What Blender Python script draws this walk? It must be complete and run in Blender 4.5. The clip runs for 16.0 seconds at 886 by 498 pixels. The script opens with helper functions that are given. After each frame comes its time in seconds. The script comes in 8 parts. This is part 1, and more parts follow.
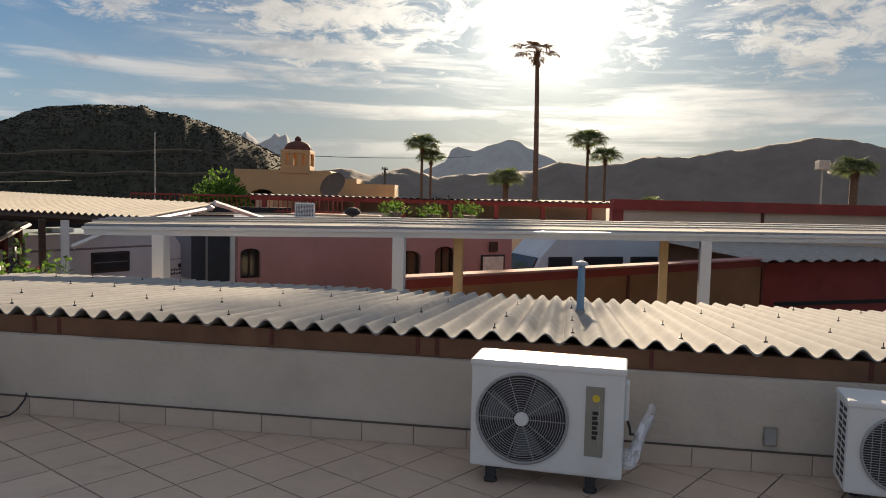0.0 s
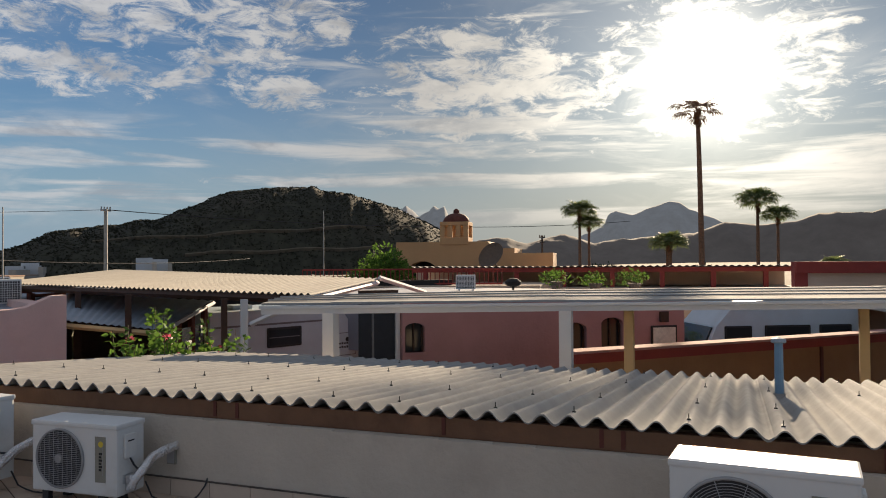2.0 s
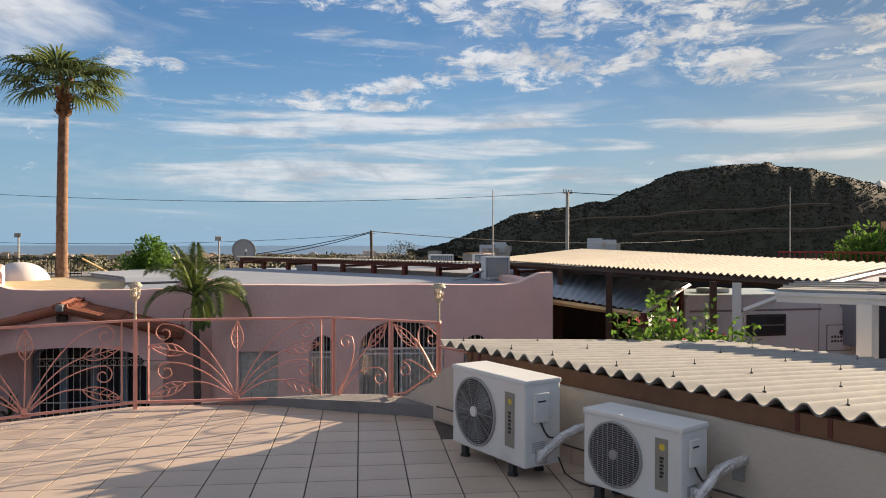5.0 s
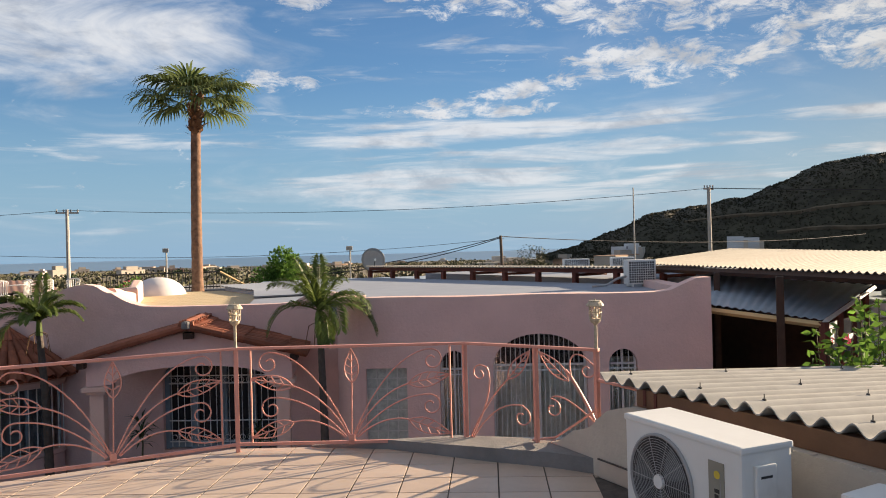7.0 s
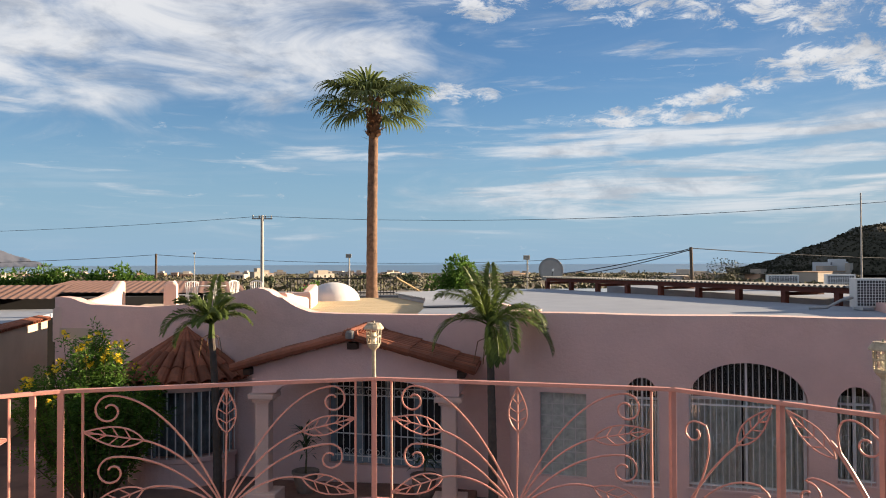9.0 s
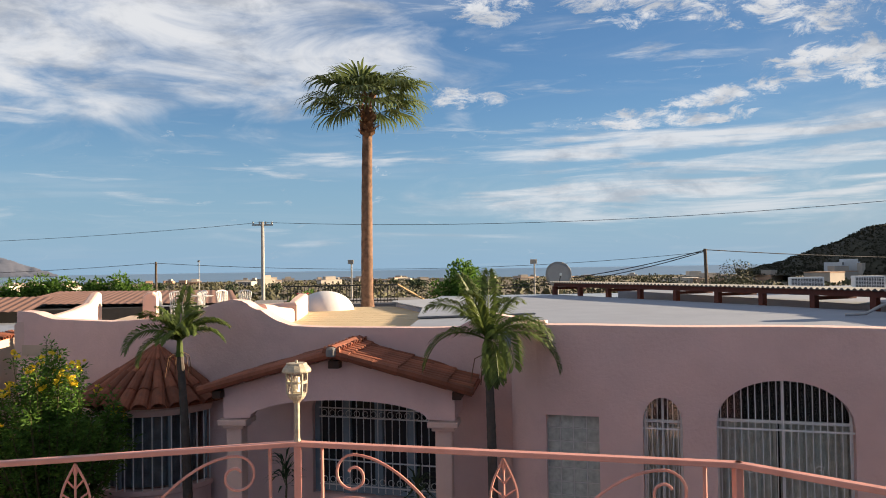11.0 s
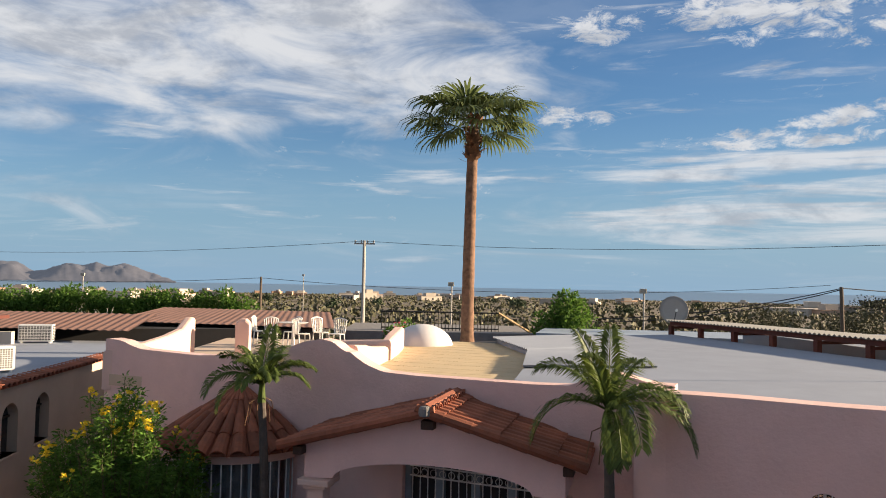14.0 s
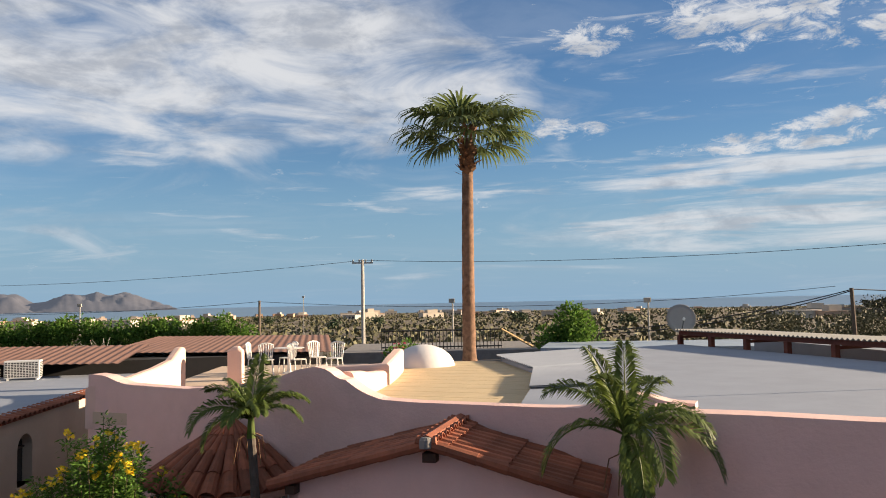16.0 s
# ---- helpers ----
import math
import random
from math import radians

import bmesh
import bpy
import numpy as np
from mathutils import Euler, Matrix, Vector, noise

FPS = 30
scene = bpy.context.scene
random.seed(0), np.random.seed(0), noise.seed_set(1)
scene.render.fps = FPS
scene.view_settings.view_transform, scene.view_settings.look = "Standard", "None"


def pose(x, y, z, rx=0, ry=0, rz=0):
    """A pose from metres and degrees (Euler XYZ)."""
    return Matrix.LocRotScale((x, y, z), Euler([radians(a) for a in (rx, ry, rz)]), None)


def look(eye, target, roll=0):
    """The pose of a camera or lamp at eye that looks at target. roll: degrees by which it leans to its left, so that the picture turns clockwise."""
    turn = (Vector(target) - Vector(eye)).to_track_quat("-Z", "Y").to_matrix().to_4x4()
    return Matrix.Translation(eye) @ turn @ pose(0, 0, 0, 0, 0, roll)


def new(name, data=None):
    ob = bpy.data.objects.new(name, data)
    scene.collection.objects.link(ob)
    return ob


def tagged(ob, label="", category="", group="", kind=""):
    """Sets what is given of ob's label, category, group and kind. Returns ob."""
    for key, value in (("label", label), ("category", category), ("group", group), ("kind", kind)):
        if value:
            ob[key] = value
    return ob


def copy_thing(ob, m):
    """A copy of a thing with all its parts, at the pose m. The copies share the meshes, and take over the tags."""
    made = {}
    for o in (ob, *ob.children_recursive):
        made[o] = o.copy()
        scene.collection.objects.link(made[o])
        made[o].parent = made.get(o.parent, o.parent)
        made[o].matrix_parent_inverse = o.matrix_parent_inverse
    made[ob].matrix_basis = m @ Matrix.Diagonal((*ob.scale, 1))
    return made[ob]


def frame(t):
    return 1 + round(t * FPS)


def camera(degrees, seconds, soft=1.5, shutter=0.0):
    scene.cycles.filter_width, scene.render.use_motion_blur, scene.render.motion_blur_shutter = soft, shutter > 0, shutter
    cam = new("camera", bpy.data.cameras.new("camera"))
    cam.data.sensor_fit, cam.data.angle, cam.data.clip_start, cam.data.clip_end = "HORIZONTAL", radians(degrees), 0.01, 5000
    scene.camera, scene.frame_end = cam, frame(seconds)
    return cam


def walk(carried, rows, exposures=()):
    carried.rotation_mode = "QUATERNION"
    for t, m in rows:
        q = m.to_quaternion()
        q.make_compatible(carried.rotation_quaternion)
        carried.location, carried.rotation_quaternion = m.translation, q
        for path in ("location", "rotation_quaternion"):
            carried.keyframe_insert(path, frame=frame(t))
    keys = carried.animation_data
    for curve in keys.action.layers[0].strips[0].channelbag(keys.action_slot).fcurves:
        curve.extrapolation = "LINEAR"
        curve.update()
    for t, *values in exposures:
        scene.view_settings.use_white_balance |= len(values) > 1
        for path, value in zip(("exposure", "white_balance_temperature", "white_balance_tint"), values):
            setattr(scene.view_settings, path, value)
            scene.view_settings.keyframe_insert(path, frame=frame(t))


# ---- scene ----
cam = camera(60.4, 16.0, 1.0)

PATH = [
    (0, (-4.483, -0.896, 1.532), (-2.515, -0.571, 1.389), 1.4),
    (0.5, (-4.447, -0.84, 1.562), (-2.486, -0.453, 1.469), 1.5),
    (1, (-4.404, -0.762, 1.608), (-2.464, -0.276, 1.582), -0.3),
    (1.5, (-4.326, -0.75, 1.606), (-2.409, -0.18, 1.622), -0.6),
    (2, (-4.239, -0.729, 1.599), (-2.375, -0.005, 1.631), -0.4),
    (2.5, (-4.249, -0.588, 1.584), (-2.479, 0.342, 1.59), -1.0),
    (3, (-4.347, -0.418, 1.596), (-2.695, 0.709, 1.572), -2.5),
    (3.5, (-4.414, -0.215, 1.572), (-2.932, 1.127, 1.509), -1.7),
    (4, (-4.306, 0.005, 1.553), (-3.003, 1.52, 1.483), -0.7),
    (4.2, (-4.233, 0.069, 1.57), (-2.968, 1.617, 1.512), -0.5),
    (6.3, (-3.559, 1.198, 1.58), (-2.462, 2.87, 1.561), -1.3),
    (6.5, (-3.498, 1.322, 1.599), (-2.429, 3.011, 1.568), -1.9),
    (7, (-3.294, 1.639, 1.602), (-2.401, 3.428, 1.603), -1.5),
    (7.5, (-3.126, 1.976, 1.611), (-2.428, 3.85, 1.645), -0.4),
    (8, (-2.993, 2.305, 1.62), (-2.338, 4.195, 1.658), -1.1),
    (8.5, (-2.843, 2.649, 1.593), (-2.315, 4.577, 1.626), -0.4),
    (9, (-2.75, 3.005, 1.597), (-2.294, 4.952, 1.63), -0.2),
    (9.2, (-2.712, 3.148, 1.595), (-2.247, 5.092, 1.638), -0.8),
    (11.3, (-2.13, 4.633, 1.64), (-1.703, 6.587, 1.686), -0.7),
    (11.4, (-2.12, 4.701, 1.647), (-1.704, 6.657, 1.689), -0.5),
    (11.5, (-2.083, 4.77, 1.659), (-1.681, 6.729, 1.694), -0.6),
    (12, (-2.049, 5.078, 1.766), (-1.703, 7.047, 1.797), -1.0),
    (12.5, (-1.996, 5.334, 1.865), (-1.764, 7.32, 1.919), -0.5),
    (13, (-1.927, 5.628, 1.926), (-1.751, 7.619, 2.007), 1.4),
    (13.5, (-1.957, 5.836, 2.007), (-1.714, 7.818, 2.104), 1.1),
    (14, (-1.997, 5.949, 2.056), (-1.823, 7.94, 2.148), 1.1),
    (14.5, (-1.919, 6.193, 2.068), (-1.799, 8.188, 2.135), 0.2),
    (15, (-1.919, 6.404, 2.085), (-1.695, 8.391, 2.142), -1.8),
    (15.5, (-1.941, 6.529, 2.084), (-1.695, 8.512, 2.156), -1.6),
    (16, (-1.877, 6.708, 2.102), (-1.702, 8.696, 2.236), -1.2),
]
walk(cam, [(t, look(eye, target, roll)) for t, eye, target, roll in PATH], [(0, 1.38), (2, 1.22), (3, 1.36), (4, 1.62), (8, 1.68), (12, 1.62), (16, 1.55)])

# ---- light ----
SUN_AZ, SUN_EL = radians(2.0), radians(12.9)
sun_way = Vector((math.cos(SUN_EL) * math.cos(SUN_AZ), math.cos(SUN_EL) * math.sin(SUN_AZ), math.sin(SUN_EL)))
sun = new("sun", bpy.data.lights.new("sun", "SUN"))
sun.data.energy, sun.data.angle, sun.data.color = 5.0, radians(0.6), (1.0, 0.78, 0.54)
sun.matrix_world = look((0, 0, 30), Vector((0, 0, 30)) - sun_way)


def sky_world():
    w = bpy.data.worlds.new("sky")
    scene.world = w
    w.use_nodes = True
    nt = w.node_tree
    nt.nodes.clear()
    N, L = nt.nodes.new, nt.links.new
    out, bg = N("ShaderNodeOutputWorld"), N("ShaderNodeBackground")
    sky = N("ShaderNodeTexSky")
    sky.sky_type, sky.sun_disc = "NISHITA", False
    sky.sun_elevation, sky.sun_rotation = SUN_EL, radians(90) - SUN_AZ
    sky.air_density, sky.dust_density, sky.ozone_density = 1.0, 0.8, 2.0
    tc, sep = N("ShaderNodeTexCoord"), N("ShaderNodeSeparateXYZ")
    L(tc.outputs["Generated"], sep.inputs[0])

    def m(op, a, b=None, c=None, clamp=False):
        n = N("ShaderNodeMath")
        n.operation, n.use_clamp = op, clamp
        for i, val in enumerate((a, b, c)):
            if val is None:
                continue
            if isinstance(val, (int, float)):
                n.inputs[i].default_value = val
            else:
                L(val, n.inputs[i])
        return n.outputs[0]

    up = m("MAXIMUM", sep.outputs[2], 0.0)
    den = m("ADD", up, 0.10)
    px, py = m("DIVIDE", sep.outputs[0], den), m("DIVIDE", sep.outputs[1], den)
    comb = N("ShaderNodeCombineXYZ")
    L(px, comb.inputs[0]), L(py, comb.inputs[1])

    def layer(scale, rot, stretch, detail, rough, lo, hi, dist, shift=0.0):
        mp = N("ShaderNodeMapping")
        mp.inputs["Rotation"].default_value = (0, 0, radians(rot))
        mp.inputs["Scale"].default_value = (scale, scale * stretch, 1)
        mp.inputs["Location"].default_value = (shift, shift * 0.7, shift * 0.3)
        L(comb.outputs[0], mp.inputs[0])
        nz = N("ShaderNodeTexNoise")
        nz.inputs["Scale"].default_value = 1.0
        nz.inputs["Detail"].default_value = detail
        nz.inputs["Roughness"].default_value = rough
        nz.inputs["Distortion"].default_value = dist
        L(mp.outputs[0], nz.inputs["Vector"])
        r = N("ShaderNodeMapRange")
        r.interpolation_type = "SMOOTHSTEP"
        r.inputs["From Min"].default_value, r.inputs["From Max"].default_value = lo, hi
        L(nz.outputs[0], r.inputs[0])
        return r.outputs[0]

    az = m("ARCTAN2", sep.outputs[1], sep.outputs[0])
    el = m("ARCSINE", sep.outputs[2])

    def bank(az0, el0, half, tall, lean=0.0):
        """1 in the middle of a bank of cloud, 0 at its rim; bearing, height and half sizes in degrees."""
        du = m("SUBTRACT", az, radians(az0))
        dv = m("SUBTRACT", el, radians(el0))
        if lean:
            dv = m("MULTIPLY_ADD", du, -lean, dv)
        du, dv = m("MULTIPLY", du, 1 / radians(half)), m("MULTIPLY", dv, 1 / radians(tall))
        return m("SUBTRACT", m("SUBTRACT", 1.0, m("MULTIPLY", du, du)), m("MULTIPLY", dv, dv))

    def together(banks):
        top = None
        for q in banks:
            e = bank(*q)
            top = m("MAXIMUM", 0.0 if top is None else top, e)
        return m("POWER", top, 0.7)

    def edge(value, lo, hi):
        r = N("ShaderNodeMapRange")
        r.interpolation_type = "SMOOTHSTEP"
        r.inputs["From Min"].default_value, r.inputs["From Max"].default_value = lo, hi
        L(value, r.inputs[0])
        return r.outputs[0]

    def grain(sx, sy, detail, rough, dist, shift):
        cb = N("ShaderNodeCombineXYZ")
        L(m("MULTIPLY", az, sx), cb.inputs[0]), L(m("MULTIPLY", el, sy), cb.inputs[1])
        cb.inputs[2].default_value = shift
        nz = N("ShaderNodeTexNoise")
        nz.inputs["Scale"].default_value = 1.0
        nz.inputs["Detail"].default_value, nz.inputs["Roughness"].default_value, nz.inputs["Distortion"].default_value = detail, rough, dist
        L(cb.outputs[0], nz.inputs["Vector"])
        return nz.outputs[0]

    puff = grain(19, 44, 13, 0.70, 0.5, 2.7)
    streak = grain(4.2, 42, 10, 0.60, 0.5, 6.1)
    soft = grain(5.0, 16, 9, 0.58, 0.9, 9.4)
    heaps = together(((47, 17.2, 13, 3.0), (46, 12.9, 9, 2.1, 0.04), (33, 12.4, 5, 1.7), (34, 17.5, 9, 3.0), (17, 13.0, 13, 5.5), (36, 14.6, 6, 2.4), (1, 13.5, 11, 6.0), (-17, 12.5, 10, 5.0), (62, 19.0, 8, 2.6), (74, 18.8, 4, 1.6), (75, 12.4, 4.5, 1.1), (57, 11.6, 6, 0.9, -0.12), (62, 10.4, 9, 0.9)))
    lines = together(((66, 8.7, 26, 1.1, -0.03), (54, 6.9, 18, 0.9, -0.02), (22, 8.2, 20, 1.0, 0.02), (20, 6.0, 24, 0.7), (20, 10.2, 15, 0.8, 0.05), (58, 4.4, 24, 2.0), (-12, 6.2, 22, 2.2), (6, 3.4, 22, 0.8)))
    sheet = together(((106, 17.5, 30, 8.0, -0.05), (90, 14.5, 13, 4.0)))
    cover = m("MULTIPLY", edge(m("MULTIPLY_ADD", heaps, 0.23, puff), 0.60, 0.78), 0.94)
    cover = m("MAXIMUM", cover, m("MULTIPLY", edge(m("MULTIPLY_ADD", lines, 0.22, streak), 0.54, 0.78), 0.85))
    cover = m("MAXIMUM", cover, m("MULTIPLY", edge(m("MULTIPLY_ADD", sheet, 0.34, soft), 0.52, 0.94), 0.95))
    thin = layer(0.55, 35, 2.2, 9, 0.60, 0.46, 0.74, 0.8, 3.1)
    cover = m("MAXIMUM", cover, m("MULTIPLY", thin, 0.16))
    # nearness to the sun
    dot = N("ShaderNodeVectorMath")
    dot.operation = "DOT_PRODUCT"
    L(tc.outputs["Generated"], dot.inputs[0])
    dot.inputs[1].default_value = sun_way
    near = m("MAXIMUM", dot.outputs["Value"], 0.0)
    wide = m("POWER", near, 7.0)
    tight = m("POWER", near, 60.0)
    core = m("POWER", near, 700.0)
    # clouds catch more light towards the sun
    cl = N("ShaderNodeMixRGB")
    L(wide, cl.inputs[0])
    cl.inputs[1].default_value, cl.inputs[2].default_value = CLOUD_FAR, CLOUD_NEAR
    shade = edge(grain(11, 26, 8, 0.6, 0.3, 4.4), 0.42, 0.68)
    dim = N("ShaderNodeMixRGB")
    L(shade, dim.inputs[0])
    L(cl.outputs[0], dim.inputs[1])
    grey = N("ShaderNodeMixRGB")
    grey.blend_type, grey.inputs[0].default_value = "MULTIPLY", 1.0
    L(cl.outputs[0], grey.inputs[1])
    grey.inputs[2].default_value = (0.60, 0.63, 0.68, 1)
    L(grey.outputs[0], dim.inputs[2])
    blaze = N("ShaderNodeVectorMath")
    blaze.operation = "SCALE"
    blaze.inputs[0].default_value = (1.0, 0.93, 0.80)
    L(m("MULTIPLY", m("POWER", near, 48.0), 10.0), blaze.inputs["Scale"])
    bright = N("ShaderNodeMixRGB")
    bright.blend_type, bright.inputs[0].default_value = "ADD", 1.0
    L(dim.outputs[0], bright.inputs[1]), L(blaze.outputs[0], bright.inputs[2])
    dim = bright
    low = N("ShaderNodeMapRange")
    low.interpolation_type = "SMOOTHSTEP"
    L(sep.outputs[2], low.inputs[0])
    low.inputs["From Min"].default_value, low.inputs["From Max"].default_value = 0.0, 0.10
    low.inputs["To Min"].default_value, low.inputs["To Max"].default_value = 0.35, 1.0
    cover = m("MULTIPLY", cover, low.outputs[0], clamp=True)
    skyc = N("ShaderNodeMixRGB")
    skyc.blend_type, skyc.inputs[0].default_value = "MULTIPLY", 1.0
    L(sky.outputs[0], skyc.inputs[1])
    skyc.inputs[2].default_value = SKY_TINT
    # the aureole is thinned by cloud; towards the horizon the air is pale blue
    calm = N("ShaderNodeMixRGB")
    calm.blend_type = "MULTIPLY"
    L(m("POWER", near, 3.0), calm.inputs[0]), L(skyc.outputs[0], calm.inputs[1])
    calm.inputs[2].default_value = (0.20, 0.21, 0.24, 1)
    hz = N("ShaderNodeMapRange")
    hz.interpolation_type = "SMOOTHSTEP"
    L(sep.outputs[2], hz.inputs[0])
    hz.inputs["From Min"].default_value, hz.inputs["From Max"].default_value = -0.02, 0.24
    hz.inputs["To Min"].default_value, hz.inputs["To Max"].default_value = 0.92, 0.0
    pale = N("ShaderNodeMixRGB")
    L(m("POWER", near, 5.0), pale.inputs[0])
    pale.inputs[1].default_value, pale.inputs[2].default_value = (1.95, 3.05, 4.2, 1), (3.3, 3.1, 2.8, 1)
    air = N("ShaderNodeMixRGB")
    L(hz.outputs[0], air.inputs[0]), L(calm.outputs[0], air.inputs[1]), L(pale.outputs[0], air.inputs[2])
    # unseen cloud added overhead and opposite the sun, to set the fill light
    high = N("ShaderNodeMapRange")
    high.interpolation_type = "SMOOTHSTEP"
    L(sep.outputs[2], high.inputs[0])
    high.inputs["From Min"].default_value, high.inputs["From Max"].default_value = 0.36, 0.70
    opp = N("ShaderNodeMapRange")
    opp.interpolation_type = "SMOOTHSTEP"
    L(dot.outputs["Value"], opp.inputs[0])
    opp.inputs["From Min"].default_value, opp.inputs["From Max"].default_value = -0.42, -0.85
    unseen_fill = m("MAXIMUM", high.outputs[0], opp.outputs[0])
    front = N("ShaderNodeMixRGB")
    L(unseen_fill, front.inputs[0]), L(dim.outputs[0], front.inputs[1])
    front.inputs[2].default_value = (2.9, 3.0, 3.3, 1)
    cover = m("MAXIMUM", cover, m("MULTIPLY", unseen_fill, 0.85))
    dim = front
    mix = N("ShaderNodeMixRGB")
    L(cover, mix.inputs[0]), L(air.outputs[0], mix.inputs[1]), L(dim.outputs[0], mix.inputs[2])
    glow = N("ShaderNodeMixRGB")
    glow.blend_type, glow.inputs[0].default_value = "ADD", 1.0
    g2 = N("ShaderNodeVectorMath")
    g2.operation = "SCALE"
    g2.inputs[0].default_value = (1.0, 0.90, 0.72)
    L(m("ADD", m("MULTIPLY", tight, GLOW), m("MULTIPLY", core, GLOW * 6)), g2.inputs["Scale"])
    L(mix.outputs[0], glow.inputs[1]), L(g2.outputs[0], glow.inputs[2])
    L(glow.outputs[0], bg.inputs[0])
    bg.inputs[1].default_value = 0.05
    L(bg.outputs[0], out.inputs[0])


CLOUD_FAR, CLOUD_NEAR = (5.1, 5.15, 5.3, 1), (4.6, 4.2, 3.6, 1)
SKY_TINT = (0.53, 0.73, 0.95, 1)
GLOW = 3.0
sky_world()


# ---- materials ----
def mat(name, col, rough=0.85, metal=0.0, var=0.14, scale=6.0, bump=0.15, bscale=60.0, stain=None, stain_scale=1.2, amount=0.35, rand=0.0, spec=0.4, island=False):
    """Base colour with two scales of variation, stains and fine relief."""
    mt = bpy.data.materials.new(name)
    mt.use_nodes = True
    nt = mt.node_tree
    N, L = nt.nodes.new, nt.links.new
    b = nt.nodes["Principled BSDF"]
    b.inputs["Roughness"].default_value, b.inputs["Metallic"].default_value = rough, metal
    b.inputs["Specular IOR Level"].default_value = spec
    tc = N("ShaderNodeTexCoord")
    src = tc.outputs["Object"]

    def nz(sc, det, ro=0.6):
        n = N("ShaderNodeTexNoise")
        n.inputs["Scale"].default_value, n.inputs["Detail"].default_value, n.inputs["Roughness"].default_value = sc, det, ro
        L(src, n.inputs["Vector"])
        return n.outputs[0]

    hsv = N("ShaderNodeHueSaturation")
    hsv.inputs["Color"].default_value = (*col, 1)
    r = N("ShaderNodeMapRange")
    r.inputs["To Min"].default_value, r.inputs["To Max"].default_value = 1 - var, 1 + var
    r.inputs["From Min"].default_value, r.inputs["From Max"].default_value = 0.3, 0.7
    L(nz(scale, 6), r.inputs[0])
    val = r.outputs[0]
    if rand:
        oi = N("ShaderNodeNewGeometry") if island else N("ShaderNodeObjectInfo")
        r2 = N("ShaderNodeMapRange")
        r2.inputs["To Min"].default_value, r2.inputs["To Max"].default_value = 1 - rand, 1 + rand
        L(oi.outputs["Random Per Island" if island else "Random"], r2.inputs[0])
        mu = N("ShaderNodeMath")
        mu.operation = "MULTIPLY"
        L(val, mu.inputs[0]), L(r2.outputs[0], mu.inputs[1])
        val = mu.outputs[0]
    L(val, hsv.inputs["Value"])
    colour = hsv.outputs[0]
    if stain:
        mr = N("ShaderNodeMapRange")
        mr.interpolation_type = "SMOOTHSTEP"
        mr.inputs["From Min"].default_value, mr.inputs["From Max"].default_value = 0.50, 0.74
        mr.inputs["To Max"].default_value = amount
        L(nz(stain_scale, 9, 0.68), mr.inputs[0])
        mx = N("ShaderNodeMixRGB")
        L(mr.outputs[0], mx.inputs[0]), L(colour, mx.inputs[1])
        mx.inputs[2].default_value = (*stain, 1)
        colour = mx.outputs[0]
    L(colour, b.inputs["Base Color"])
    if bump:
        bp = N("ShaderNodeBump")
        bp.inputs["Strength"].default_value, bp.inputs["Distance"].default_value = bump, 0.02
        L(nz(bscale, 5), bp.inputs["Height"])
        L(bp.outputs[0], b.inputs["Normal"])
    return mt


def leafy(mt, share=0.38):
    """Lets light through a thin leaf."""
    nt = mt.node_tree
    b = nt.nodes["Principled BSDF"]
    tr, mx, br = nt.nodes.new("ShaderNodeBsdfTranslucent"), nt.nodes.new("ShaderNodeMixShader"), nt.nodes.new("ShaderNodeHueSaturation")
    nt.links.new(b.inputs["Base Color"].links[0].from_socket, br.inputs["Color"])
    br.inputs["Value"].default_value, br.inputs["Hue"].default_value = 1.3, 0.492
    nt.links.new(br.outputs[0], tr.inputs["Color"])
    mx.inputs[0].default_value = share
    nt.links.new(b.outputs[0], mx.inputs[1]), nt.links.new(tr.outputs[0], mx.inputs[2])
    nt.links.new(mx.outputs[0], nt.nodes["Material Output"].inputs["Surface"])
    return mt


def glass(name, col=(0.8, 0.85, 0.85), rough=0.05):
    mt = bpy.data.materials.new(name)
    mt.use_nodes = True
    b = mt.node_tree.nodes["Principled BSDF"]
    b.inputs["Base Color"].default_value, b.inputs["Roughness"].default_value = (*col, 1), rough
    b.inputs["Transmission Weight"].default_value = 1.0
    b.inputs["IOR"].default_value = 1.45
    return mt


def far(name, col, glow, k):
    """Distance: matt, with its haze painted in as a faint emission for airlight."""
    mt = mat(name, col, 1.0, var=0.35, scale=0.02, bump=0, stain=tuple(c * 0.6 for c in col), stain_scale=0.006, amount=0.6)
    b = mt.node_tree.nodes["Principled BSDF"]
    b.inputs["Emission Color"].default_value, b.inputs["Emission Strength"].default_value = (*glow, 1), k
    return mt


